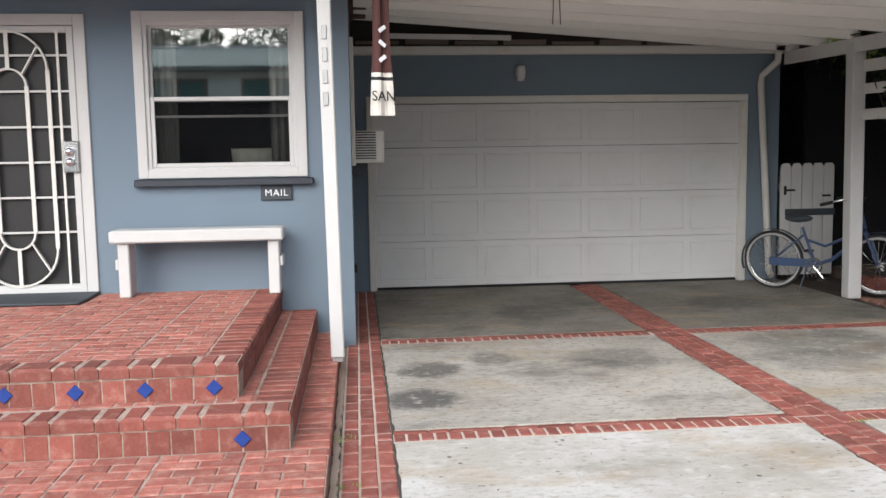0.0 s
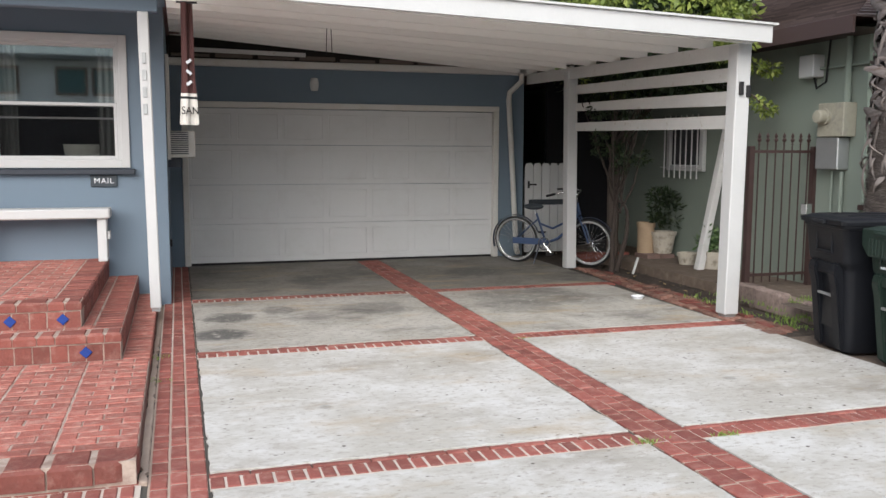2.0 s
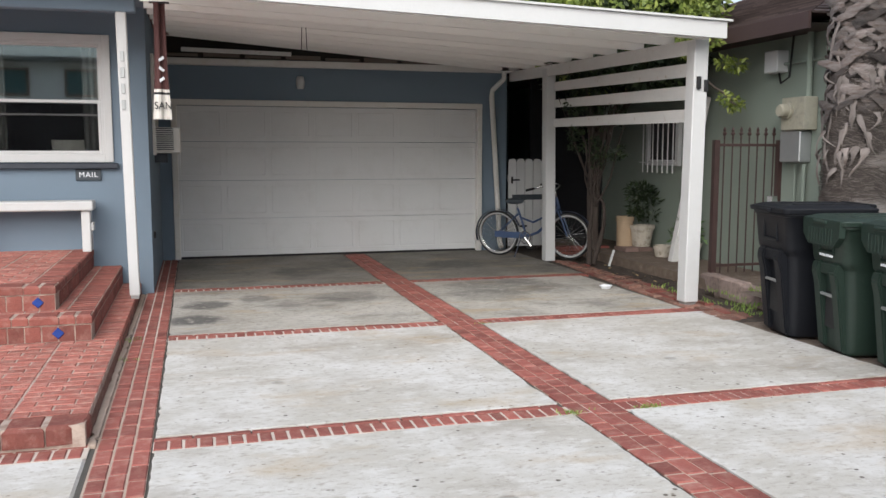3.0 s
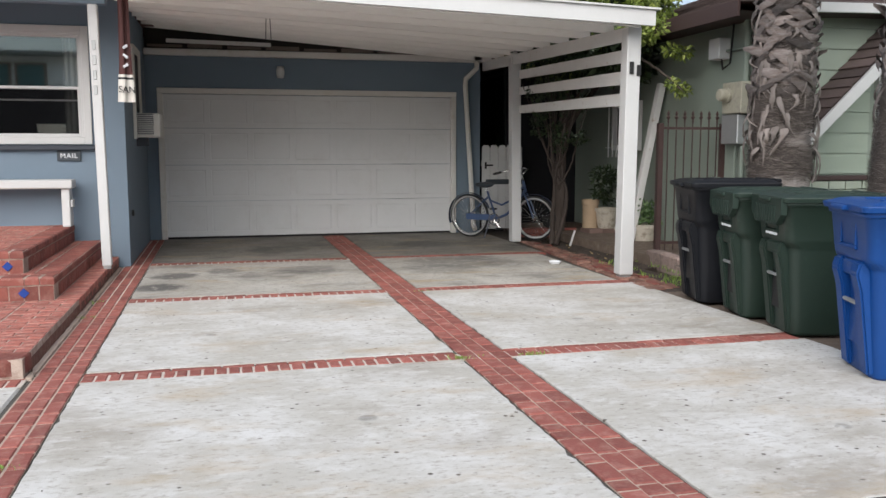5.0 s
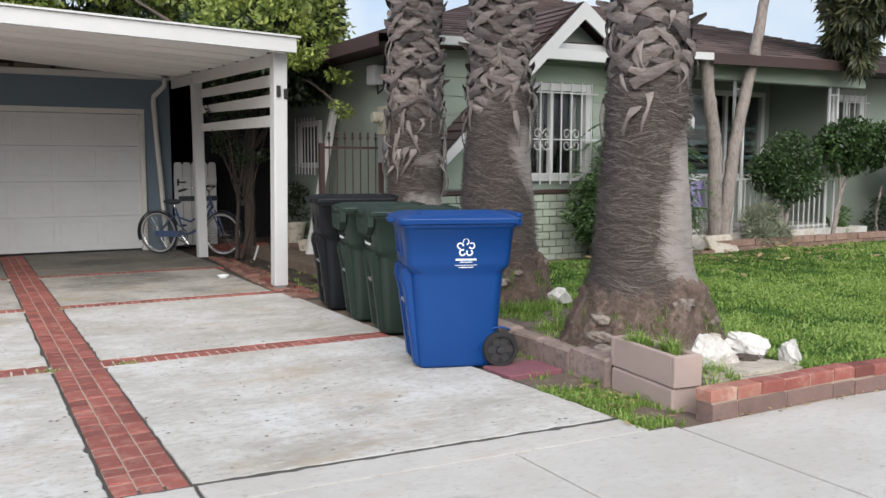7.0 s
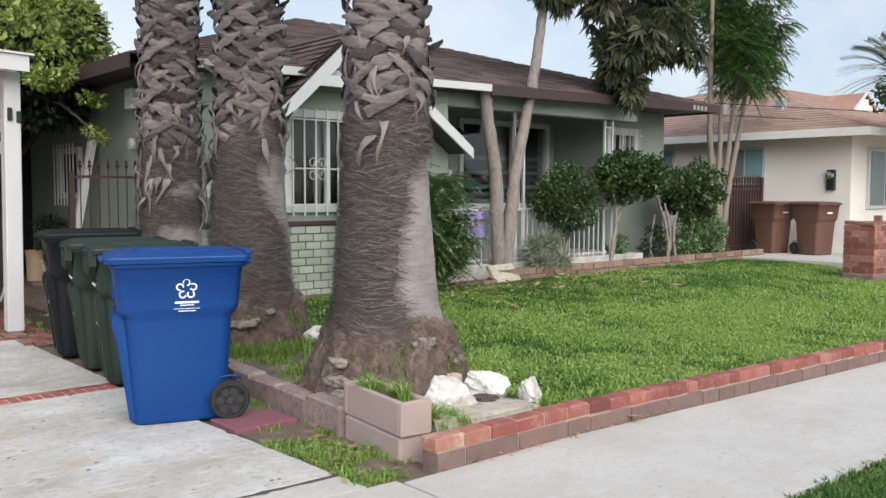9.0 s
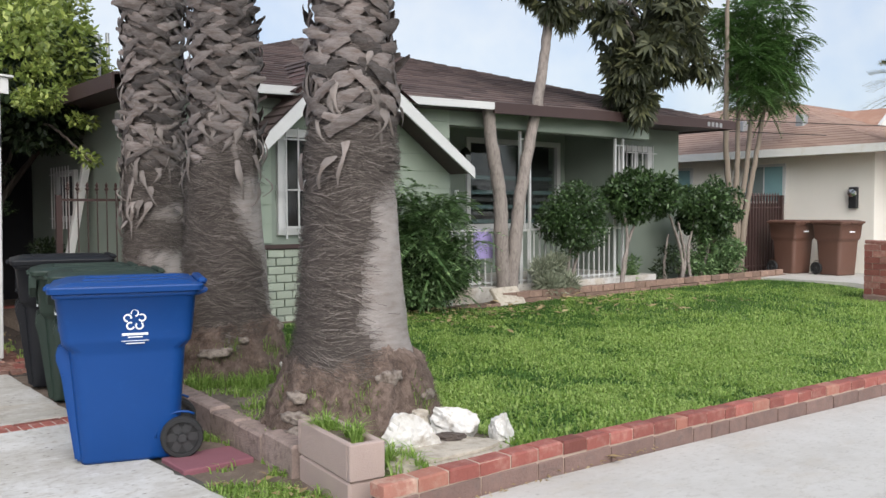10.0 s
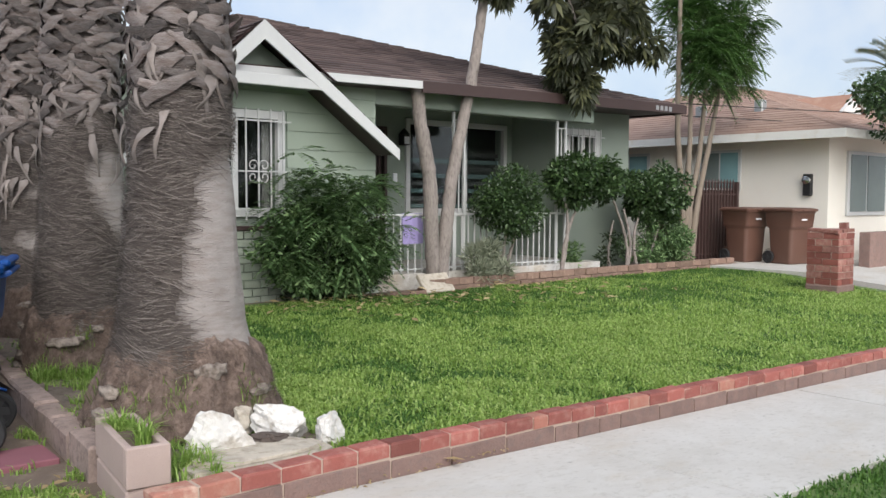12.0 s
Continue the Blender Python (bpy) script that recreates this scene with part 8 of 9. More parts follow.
shrub("topiary_shrub", "round clipped dark green shrub on a short stem", (13.68, 5.2, 1.3), (0.5, 0.48, 0.52), 9000, "small dark leaves", 0.06, "leaf_hedge", 51, [((13.6, 5.25, 0.1), (13.62, 5.22, 0.5), (13.68, 5.2, 1.0)), ((13.72, 5.25, 0.1), (13.75, 5.22, 0.5), (13.9, 5.2, 1.0))], 2.0, 0.8, 0.17, 70)
shrub("topiary_shrub", "clipped dark green shrub with bare crooked stems", (15.4, 5.2, 1.66), (0.78, 0.48, 0.36), 9000, "small glossy leaves", 0.085, "leaf_hedge", 61, [((14.85, 5.2, 0.1), (14.95, 5.2, 0.7), (15.3, 5.2, 1.4)), ((14.85, 5.2, 0.1), (15.0, 5.2, 0.9), (14.9, 5.2, 1.5)), ((16.5, 5.2, 0.1), (16.45, 5.2, 0.7), (16.1, 5.2, 1.35))], 2.0, 0.8, 0.18, 70)
shrub("topiary_shrub", "dark green hedge shrub beside the feathery tree", (17.35, 5.3, 1.45), (0.72, 0.5, 0.46), 9000, "small glossy leaves", 0.085, "leaf_hedge", 71, [((16.9, 5.3, 0.1), (16.8, 5.3, 0.7), (17.0, 5.3, 1.3)), ((17.1, 5.3, 0.1), (17.4, 5.3, 0.7), (17.5, 5.3, 1.3)), ((16.6, 5.3, 0.1), (16.7, 5.3, 0.6), (16.5, 5.3, 1.2))], 2.0, 0.8, 0.18, 70)
shrub("low_shrub", "low tangled green shrub under the hedge", (17.6, 5.35, 0.55), (1.0, 0.3, 0.4), 4200, "mixed thin leaves", 0.1, "leaf_shrub", 73, (), 4.0, 0.7, 0.22, 24)
shrub("low_shrub", "grey-green spiky lavender bush", (13.25, 5.15, 0.45), (0.32, 0.22, 0.25), 2600, "thin grey-green leaves", 0.16, "leaf_sage", 75, (), 9.0, 1.3, 0.12, 14, droop=-0.6)
shrub("low_shrub", "small blue-green shrub against the wall", (15.6, 5.6, 0.4), (0.22, 0.18, 0.22), 900, "thin blue-green leaves", 0.1, "leaf_shrub", 77, (), 5.0, 1.0, 0.1, 8, droop=-0.3)
shrub("low_shrub", "thin dark twiggy plant by the wing", (16.3, 5.4, 0.5), (0.2, 0.15, 0.35), 420, "sparse dark leaves", 0.09, "leaf_dark", 79, [((16.3, 5.4, 0.1), (16.25, 5.4, 0.5), (16.35, 5.4, 1.0))], 3.0, 0.6, 0.1, 8)

# tree that stands behind the carport, over the side yard
bt = thing("privet_tree", "leafy tree with yellow-green crown behind the carport", "tree")
bm = bmesh.new()
limb(bm, [(6.5, 9.2, 0.0), (6.55, 9.3, 1.2), (6.7, 9.5, 2.4), (6.9, 9.8, 3.6)], 0.09, 0.05, 9, 0.01, 81)
limb(bm, [(6.6, 9.3, 1.6), (7.2, 9.0, 2.5), (7.6, 8.6, 3.2)], 0.05, 0.02, 8, 0.01, 82)
limb(bm, [(6.7, 9.5, 2.4), (6.0, 10.2, 3.3), (5.2, 11.0, 4.0)], 0.05, 0.02, 8, 0.01, 83)
part("trunk", bm, "bark_dark", bt)
bm = bmesh.new()
limb(bm, [(6.62, 9.35, 1.7), (6.6, 8.4, 2.3), (6.7, 7.4, 2.5), (6.85, 6.7, 2.2), (7.0, 6.55, 2.0)], 0.03, 0.008, 7, 0.008, 84)
part("branch", bm, "bark_dark", bt)
bc = clumps((6.9, 9.4, 3.5), (1.2, 1.3, 1.1), 80, 0.36, 84) + clumps((6.6, 8.1, 3.3), (0.75, 1.4, 0.7), 60, 0.3, 86)
leaves("crown", "leaf_privet", bc, 0.8, 0.11, 26000, bt, "green leaves", 2.2, 87, 0.3)
leaves("low_spray", "leaf_privet", clumps((6.55, 6.75, 2.8), (0.26, 0.4, 0.3), 9, 0.12, 92) + [(7.0, 6.6, 2.04, 0.1), (6.86, 6.62, 2.12, 0.07), (6.95, 6.5, 2.47, 0.1), (6.85, 6.6, 2.5, 0.08)], 0.8, 0.07, 1300, bt, "hanging sprays of leaves", 2.2, 94, 0.3)
# brighter and darker leaf colours put sun and shade into one crown
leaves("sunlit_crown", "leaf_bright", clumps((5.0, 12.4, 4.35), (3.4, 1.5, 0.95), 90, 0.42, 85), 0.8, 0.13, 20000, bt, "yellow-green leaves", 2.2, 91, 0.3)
# some of these dark clumps are added cover that keeps light off the yard
leaves("inner_crown", "leaf_dark", clumps((6.7, 9.9, 3.2), (1.0, 1.3, 0.8), 40, 0.35, 88) + clumps((6.55, 8.2, 3.15), (0.7, 1.5, 0.4), 40, 0.34, 95) + clumps((6.5, 8.4, 2.72), (0.75, 1.2, 0.3), 70, 0.28, 97) + clumps((6.8, 8.1, 2.42), (0.35, 0.8, 0.2), 30, 0.16, 98) + clumps((5.2, 12.4, 3.9), (2.6, 1.2, 0.8), 40, 0.4, 89), 0.8, 0.12, 34000, bt, "leaves coloured dark for shade, some added as cover", 2.2, 90, 0.3)

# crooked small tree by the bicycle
# darker copy of the dark bark, with the yard's shade in its colour
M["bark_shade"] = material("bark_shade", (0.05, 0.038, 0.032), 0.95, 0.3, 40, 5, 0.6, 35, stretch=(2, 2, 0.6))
ct = thing("crepe_myrtle", "small crooked tree with thin bare stems", "tree")
bm = bmesh.new()
stems = [((5.92, 7.75, 0.0), (5.95, 7.8, 0.45), (5.98, 7.82, 0.95), (5.9, 7.9, 1.6), (5.78, 8.0, 2.2)), ((5.98, 7.76, 0.0), (6.1, 7.75, 0.4), (6.14, 7.78, 0.75), (6.05, 7.8, 1.0), (6.12, 7.8, 1.35))]
rt = random.Random(104)
for k in range(16):
    x0, z0, u = 5.96 + rt.uniform(-0.03, 0.12), rt.uniform(0.75, 1.3), rt.uniform(-0.5, 0.5)
    stems.append(((x0, 7.8, z0), (x0 + 0.4 * u, 7.8 + rt.uniform(-0.12, 0.12), z0 + 0.35), (x0 + 0.75 * u, 7.8 + rt.uniform(-0.2, 0.2), z0 + 0.8), (x0 + u, 7.8 + rt.uniform(-0.3, 0.3), z0 + 1.15)))
for i, pts in enumerate(stems):
    bm = bmesh.new()
    limb(bm, pts, 0.04 if i < 2 else 0.014, 0.006, 7, 0.006, 100 + i)
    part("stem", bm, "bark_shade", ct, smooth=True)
leaves("crown", "leaf_dark", clumps((6.02, 7.8, 1.8), (0.45, 0.3, 0.5), 26, 0.12, 105), 0.7, 0.06, 1500, ct, "small dark leaves", 2.2, 106, 0.3)
ct.location = (0.12, 0.58, 0)

# far palm, and the dark tree at the far street
fp = thing("date_palm", "distant date palm with arching fronds", "palm tree")
bm = bmesh.new()
limb(bm, [(50.3, 14.8, 0), (50.3, 14.8, 4), (50.3, 14.8, 7.4)], 0.45, 0.4, 10, 0.02, 110)
part("trunk", bm, "palm_bark", fp)
rng = np.random.default_rng(111)
v = []
for i in range(46):
    a, el = rng.uniform(0, 2 * math.pi), rng.uniform(-0.2, 1.35)
    d = np.array([math.cos(a) * math.cos(el), math.sin(a) * math.cos(el), math.sin(el)])
    s = np.cross(d, [0, 0, 1.0])
    s /= np.linalg.norm(s) + 1e-6
    p0 = np.array([50.3, 14.8, 7.4])
    for j in range(22):
        u = (j + 2) / 24
        q = p0 + d * 3.6 * u + np.array([0, 0, -1.6 * u * u])
        for sg in (-1, 1):
            o = s * sg * 0.55 + d * 0.5 + np.array([0, 0, -0.1])
            o /= np.linalg.norm(o)
            w = np.cross(o, [0, 0, 1.0]) * 0.035
            v.append([q, q + o * 0.3 + w, q + o * 0.62, q + o * 0.3 - w])
quads("crown", np.array(v), "leaf_palm", fp, "grey-green fronds")
dt = thing("street_tree", "dark round-leaved tree beside the cream house", "tree")
bm = bmesh.new()
limb(bm, [(21.9, 2.4, 0.0), (21.85, 2.4, 1.2), (21.9, 2.4, 2.6)], 0.09, 0.05, 9, 0.01, 112)
part("trunk", bm, "bark_dark", dt)
leaves("crown", "leaf_hedge", clumps((21.6, 2.4, 3.15), (1.45, 1.1, 0.8), 50, 0.34, 113), 0.8, 0.11, 9000, dt, "dark leaves", 2.0, 114, 0.3)

# added to close the side yard: near-black wall and sheet for shade, unseen roof
M["passage_shade"] = material("passage_shade", (0.018, 0.018, 0.02), 0.95, 0.2, 20, 2, 0.0, spec=0.1)
solid("passage_wall", boxes((5.6, 7.34, 15.0, 15.2, 0.0, 2.9)), "passage_shade", "added end wall of the side passage, near black for shade", "wall", kind="structure")
solid("passage_screen", boxes((6.1, 7.34, 10.62, 10.7, 0.0, 2.73)), "passage_shade", "near-black sheet standing for shade in the side passage", "screen", kind="structure")
# unseen roof, added to block light over the passage
solid("passage_roof", boxes((5.58, 6.81, 9.8, 15.2, 2.74, 2.8)), "old_wood", "added unseen roof that keeps light off the side passage", "roof", kind="structure")
# ---------------------------------------------------------------- side yard things
pg = thing("picket_gate", "white wooden picket gate with black hardware", "gate")
for i in range(5):
    xx = 5.62 + 0.135 * i
    bm = bmesh.new()
    prism(bm, [(xx, 0.05), (xx + 0.125, 0.05), (xx + 0.125, 1.34), (xx + 0.1, 1.38), (xx + 0.025, 1.38), (xx, 1.34)], 10.3, 10.325)
    part("picket", bm, "white_paint", pg)
part("rail", boxes((5.62, 6.3, 10.325, 10.36, 0.3, 0.39)), "white_paint", pg)
part("rail", boxes((5.62, 6.3, 10.325, 10.36, 1.05, 1.14)), "white_paint", pg)
part("black_band", boxes((5.68, 6.3, 10.285, 10.3, 0.76, 0.84)), "slate", pg, "dark painted band")
part("strap_hinge", boxes((5.66, 5.8, 10.29, 10.3, 1.05, 1.075), (5.66, 5.69, 10.29, 10.3, 1.01, 1.115)), "black", pg, "black strap hinge")
part("latch", boxes((6.14, 6.24, 10.285, 10.3, 0.98, 1.005)), "black", pg, "black latch")

# bicycle: built along x, then turned
def wheel_parts(bike, cx, axle_z, r):
    bm = bmesh.new()
    ring(bm, (cx, 0, axle_z), r - 0.02, 0.022, "y", 48, 8)
    ty = part("tyre", bm, "rubber", bike, smooth=True)
    bm = bmesh.new()
    ring(bm, (cx, 0, axle_z), r - 0.03, 0.0225, "y", 48, 8, 0.9)
    part("whitewall", bm, "tyre_white", ty, "white sidewall", smooth=True)
    bm = bmesh.new()
    ring(bm, (cx, 0, axle_z), r - 0.05, 0.011, "y", 48, 6)
    rim = part("rim", bm, "chrome", ty, "chrome rim", smooth=True)
    bm = bmesh.new()
    for k in range(28):
        a = 2 * math.pi * k / 28
        b = a + (0.5 if k % 2 else -0.5)
        tube(bm, [(cx + 0.02 * math.cos(b), 0.025 * (1 if k % 4 < 2 else -1), axle_z + 0.02 * math.sin(b)), (cx + (r - 0.05) * math.cos(a), 0, axle_z + (r - 0.05) * math.sin(a))], 0.0022, 4)
    part("spokes", bm, "chrome", ty, "thin steel spokes")
    bm = bmesh.new()
    tube(bm, [(cx, -0.05, axle_z), (cx, 0.05, axle_z)], 0.018, 10)
    part("hub", bm, "chrome", ty)


bike = thing("bicycle", "blue beach cruiser bicycle leaning by the gate", "bicycle", at=Matrix.Identity(4))
R = 0.325
wheel_parts(bike, 0.0, R, R)
wheel_parts(bike, 1.08, R, R)
bm = bmesh.new()
tube(bm, [(0.0, 0.05, R), (0.45, 0.03, 0.29)], 0.011, 8)
tube(bm, [(0.0, -0.05, R), (0.45, -0.03, 0.29)], 0.011, 8)
tube(bm, [(0.0, 0.04, R), (0.33, 0.02, 0.62)], 0.009, 8)
tube(bm, [(0.0, -0.04, R), (0.33, -0.02, 0.62)], 0.009, 8)
tube(bm, [(0.45, 0, 0.29), (0.31, 0, 0.7)], 0.016, 8)
tube(bm, [(0.45, 0, 0.29), (0.62, 0, 0.36), (0.8, 0, 0.52), (0.92, 0, 0.72)], 0.02, 8)
tube(bm, [(0.36, 0, 0.56), (0.55, 0, 0.5), (0.75, 0, 0.6), (0.91, 0, 0.8)], 0.016, 8)
part("frame", bm, "bike_blue", bike, "blue painted steel frame", smooth=True)
bm = bmesh.new()
tube(bm, [(0.9, 0, 0.86), (0.94, 0, 0.7)], 0.022, 8)
for s in (-1, 1):
    tube(bm, [(0.94, 0.045 * s, 0.68), (1.02, 0.05 * s, 0.5), (1.08, 0.05 * s, R)], 0.012, 8)
part("fork", bm, "bike_blue", bike, smooth=True)
bm = bmesh.new()
tube(bm, [(0.9, 0, 0.86), (0.89, 0, 0.96)], 0.012, 8)
for s in (-1, 1):
    tube(bm, [(0.89, 0, 0.96), (0.9, 0.16 * s, 1.02), (0.78, 0.3 * s, 1.03), (0.66, 0.31 * s, 1.0)], 0.011, 8)
part("handlebar", bm, "chrome", bike, "chrome handlebar", smooth=True)
for s in (-1, 1):
    bm = bmesh.new()
    tube(bm, [(0.7, 0.31 * s, 1.01), (0.58, 0.31 * s, 0.98)], 0.017, 8)
    part("grip", bm, "rubber", bike)
bm = bmesh.new()
tube(bm, [(0.31, 0, 0.68), (0.285, 0, 0.78)], 0.012, 8)
part("seat_post", bm, "chrome", bike)
bm = bmesh.new()
bmesh.ops.create_uvsphere(bm, u_segments=16, v_segments=10, radius=1.0)
for v in bm.verts:
    w = 0.11 if v.co.x < 0 else 0.11 * (1 - 0.75 * v.co.x)
    v.co = Vector((0.27 + v.co.x * 0.15, v.co.y * w, 0.8 + v.co.z * (0.035 if v.co.z > 0 else 0.05)))
part("saddle", bm, "slate", bike, "dark wide saddle", smooth=True)
for cx in (0.0, 1.08):
    bm = bmesh.new()
    a0, a1 = (20, 200) if cx == 0 else (30, 150)
    n = 18
    prev = None
    for i in range(n + 1):
        a = radians(a0 + (a1 - a0) * i / n)
        row = [bm.verts.new((cx + (R + 0.028) * math.cos(a), y, R + (R + 0.028) * math.sin(a) - abs(y) * 0.25)) for y in (-0.032, -0.012, 0.012, 0.032)]
        if prev:
            for k in range(3):
                bm.faces.new((prev[k], prev[k + 1], row[k + 1], row[k]))
        prev = row
    part("mudguard", bm, "bike_dark", bike, "dark blue mudguard", smooth=True)
part("chain_guard", boxes((-0.03, 0.5, -0.062, -0.05, 0.27, 0.36), bevel=0.005), "bike_blue", bike, "blue chain guard")
bm = bmesh.new()
ring(bm, (0.45, -0.07, 0.29), 0.085, 0.008, "y", 28, 6)
for k in range(6):
    a = k * math.pi / 3
    tube(bm, [(0.45, -0.07, 0.29), (0.45 + 0.085 * math.cos(a), -0.07, 0.29 + 0.085 * math.sin(a))], 0.006, 5)
part("chainring", bm, "chrome", bike, "chrome chainring")
for y, x1, z1 in ((-0.085, 0.56, 0.16), (0.085, 0.34, 0.42)):
    bm = bmesh.new()
    tube(bm, [(0.45, y, 0.29), (x1, y, z1)], 0.009, 6)
    part("crank", bm, "chrome", bike, "chrome crank arm")
for px, py, pz in ((0.56, -0.13, 0.16), (0.34, 0.13, 0.42)):
    part("pedal", boxes((px - 0.045, px + 0.045, py - 0.04, py + 0.04, pz - 0.012, pz + 0.012), bevel=0.004), "rubber", bike)
bm = bmesh.new()
tube(bm, [(0.38, -0.06, 0.27), (0.32, -0.15, 0.01)], 0.008, 6)
part("kickstand", bm, "bike_dark", bike)
bike.matrix_world = pose(5.24, 9.66, 0.0, 3, 0, -45)

M["old_pot"] = material("old_pot", (0.5, 0.455, 0.38), 0.85, 0.2, 40, 6, 0.3, 40, (0.24, 0.2, 0.16), (0.5, 0.7))


def pot(name, c, r, h, mat, label, taper=0.72):
    t = thing("plant_pot", label, "plant pot")
    bm = bmesh.new()
    lathe(bm, [(r * taper, 0), (r * 0.97, h * 0.82), (r * 1.06, h * 0.83), (r * 1.08, h), (r * 0.96, h), (r * 0.93, h * 0.9), (0.0, h * 0.88)], 22, c)
    part("pot", bm, mat, t, smooth=False)
    return t


P1 = pot("", (7.1, 8.85, 0.16), 0.17, 0.3, "old_pot", "cream flower pot with a leafy plant")
leaves("plant", "leaf_dark", clumps((7.1, 8.85, 0.8), (0.17, 0.17, 0.3), 12, 0.12, 201), 0.8, 0.1, 420, P1, "dark narrow leaves", 3.4, 202, -0.2)
pot("", (6.9, 8.98, 0.16), 0.12, 0.42, "terracotta", "tall tan clay pot", 0.95)
P3 = pot("", (7.02, 8.1, 0.0), 0.13, 0.25, "old_pot", "weathered cream flower pot on the soil")
P4 = pot("", (7.1, 7.65, 0.02), 0.17, 0.3, "old_pot", "weathered grey flower pot beside the wall")
leaves("plant", "leaf_shrub", clumps((7.1, 7.65, 0.46), (0.16, 0.16, 0.12), 10, 0.09, 203), 0.8, 0.1, 240, P4, "thin green leaves", 3.4, 204, 0.1)
pot("", (6.5, 9.5, 0.02), 0.15, 0.26, "rubber", "dark plastic nursery pot")
for i in range(14):
    bk = lay(None, 6.08 + 0.21 * (i % 4) + random.uniform(-0.02, 0.02), 9.3 + 0.11 * ((i // 4) % 2) + random.uniform(-0.02, 0.02), 0.0 + 0.07 * (i // 8), 0.2, 0.095, 0.065, "brick_dark", turn=random.gauss(0, 6), tilt=0.0, name="loose_brick")
    tagged(bk, "old dark red brick in a loose stack", "brick", "stack of old bricks")
for i in range(2):
    bk = lay(None, 6.88 + 0.22 * i, 8.88, -0.01, 0.2, 0.34, 0.17, "block", name="concrete_block")
    tagged(bk, "old concrete block under the flower pots", "block", "blocks under the pots")
bm = bmesh.new()
vs = boxes((-0.045, 0.045, -0.05, 0.05, 0, 2.2), bevel=0.006)
ln_ = solid("leaning_board", vs, "worn_white", "weathered white board leaning on the wall", "board")
ln_.matrix_world = pose(6.86, 7.62, 0.02, 0, 11, 0)
cup = thing("bowl", "small white plastic bowl on the concrete", "bowl")
bm = bmesh.new()
lathe(bm, [(0.05, 0.0), (0.07, 0.03), (0.072, 0.032), (0.06, 0.03), (0.045, 0.008), (0.0, 0.008)], 20, (5.32, 6.38, 0.005))
part("shell", bm, "print_white", cup)
for i in range(4):
    bm = bmesh.new()
    tube(bm, [(6.02 + 0.05 * i, 10.35, 0.0), (5.9 + 0.05 * i, 10.55, 1.1 + 0.08 * i)], 0.012, 6)
    solid("tool_handle", bm, "old_wood", "wooden tool handle leaning in the corner", "tool", "tools in the corner")
solid("white_stick", boxes((-0.012, 0.012, -0.012, 0.012, 0, 0.22), m=pose(6.22, 8.1, 0, 0, 18, 0)), "white_paint", "short white stick by the small tree", "stick")

# overhead cables
for p, q in (((17.9, 6.5, 3.0), (40, -2, 4.2)), ((18.2, 5.4, 3.1), (40, -2.4, 4.5))):
    bm = bmesh.new()
    tube(bm, [Vector(p).lerp(Vector(q), u) - Vector((0, 0, 0.5 * math.sin(u * math.pi))) for u in np.linspace(0, 1, 14)], 0.008, 5)
    solid("overhead_cable", bm, "black", "thin dark overhead cable", "cable", "cables over the street")
# ---------------------------------------------------------------- grass, weeds and fallen leaves
def blades(name, mat, pts, length, width, seed, label, category="grass", spread=0.5):
    """Bent blades of grass at points (x, y, z, scale)."""
    rng = np.random.default_rng(seed)
    n = len(pts)
    a = rng.uniform(0, 2 * math.pi, n)
    L = length * pts[:, 3] * rng.uniform(0.55, 1.3, n)
    lean = rng.uniform(0.1, spread + 0.5, n)
    d = np.stack([np.cos(a), np.sin(a), np.zeros(n)], 1)
    s = np.stack([-np.sin(a), np.cos(a), np.zeros(n)], 1) * (width * rng.uniform(0.7, 1.3, n))[:, None]
    p = pts[:, :3]
    up = np.array([0, 0, 1.0])
    mid = p + d * (L * lean * 0.35)[:, None] + up * (L * 0.65)[:, None]
    tip = p + d * (L * lean)[:, None] + up * (L * (1 - 0.25 * lean))[:, None]
    v = np.empty((2 * n, 4, 3))
    v[:n, 0], v[:n, 1], v[:n, 2], v[:n, 3] = p - s, p + s, mid + s * 0.8, mid - s * 0.8
    v[n:, 0], v[n:, 1], v[n:, 2], v[n:, 3] = mid - s * 0.8, mid + s * 0.8, tip + s * 0.08, tip - s * 0.08
    ob = quads(name, v, mat)
    return tagged(ob, label, category, kind="stuff")


rng = np.random.default_rng(5)
def scatter(n, x0, x1, y0, y1, keep=None):
    p = np.stack([rng.uniform(x0, x1, n), rng.uniform(y0, y1, n)], 1)
    return p[keep(p)] if keep is not None else p
def patchy(p, f, seed):
    return np.array([noise.noise(Vector((q[0] * f + seed, q[1] * f, seed))) for q in p])
def on_lawn(p):
    east = 17.0 + (p[:, 1] + 0.45) * 0.35
    ok = (p[:, 0] < east) & (p[:, 0] > 6.42 + np.maximum(0, p[:, 1]) * 0.02)
    for cx, cy, r in ((6.74, 0.66, 0.56), (6.84, 2.68, 0.48), (7.0, 4.62, 0.4)):
        ok &= np.hypot(p[:, 0] - cx, p[:, 1] - cy) > r
    return ok & ~((p[:, 0] < 7.12) & (p[:, 1] < 0.0)) & ~((p[:, 0] < 7.6) & (p[:, 1] > 0.9) & (rng.uniform(0, 1, len(p)) < np.where(p[:, 0] < 7.25, 0.97, 0.5)))
near = scatter(175000, 6.3, 12.5, -0.54, 4.95, on_lawn)
far = scatter(75000, 12.3, 19.0, -0.54, 4.95, on_lawn)
p = np.concatenate([near, far])
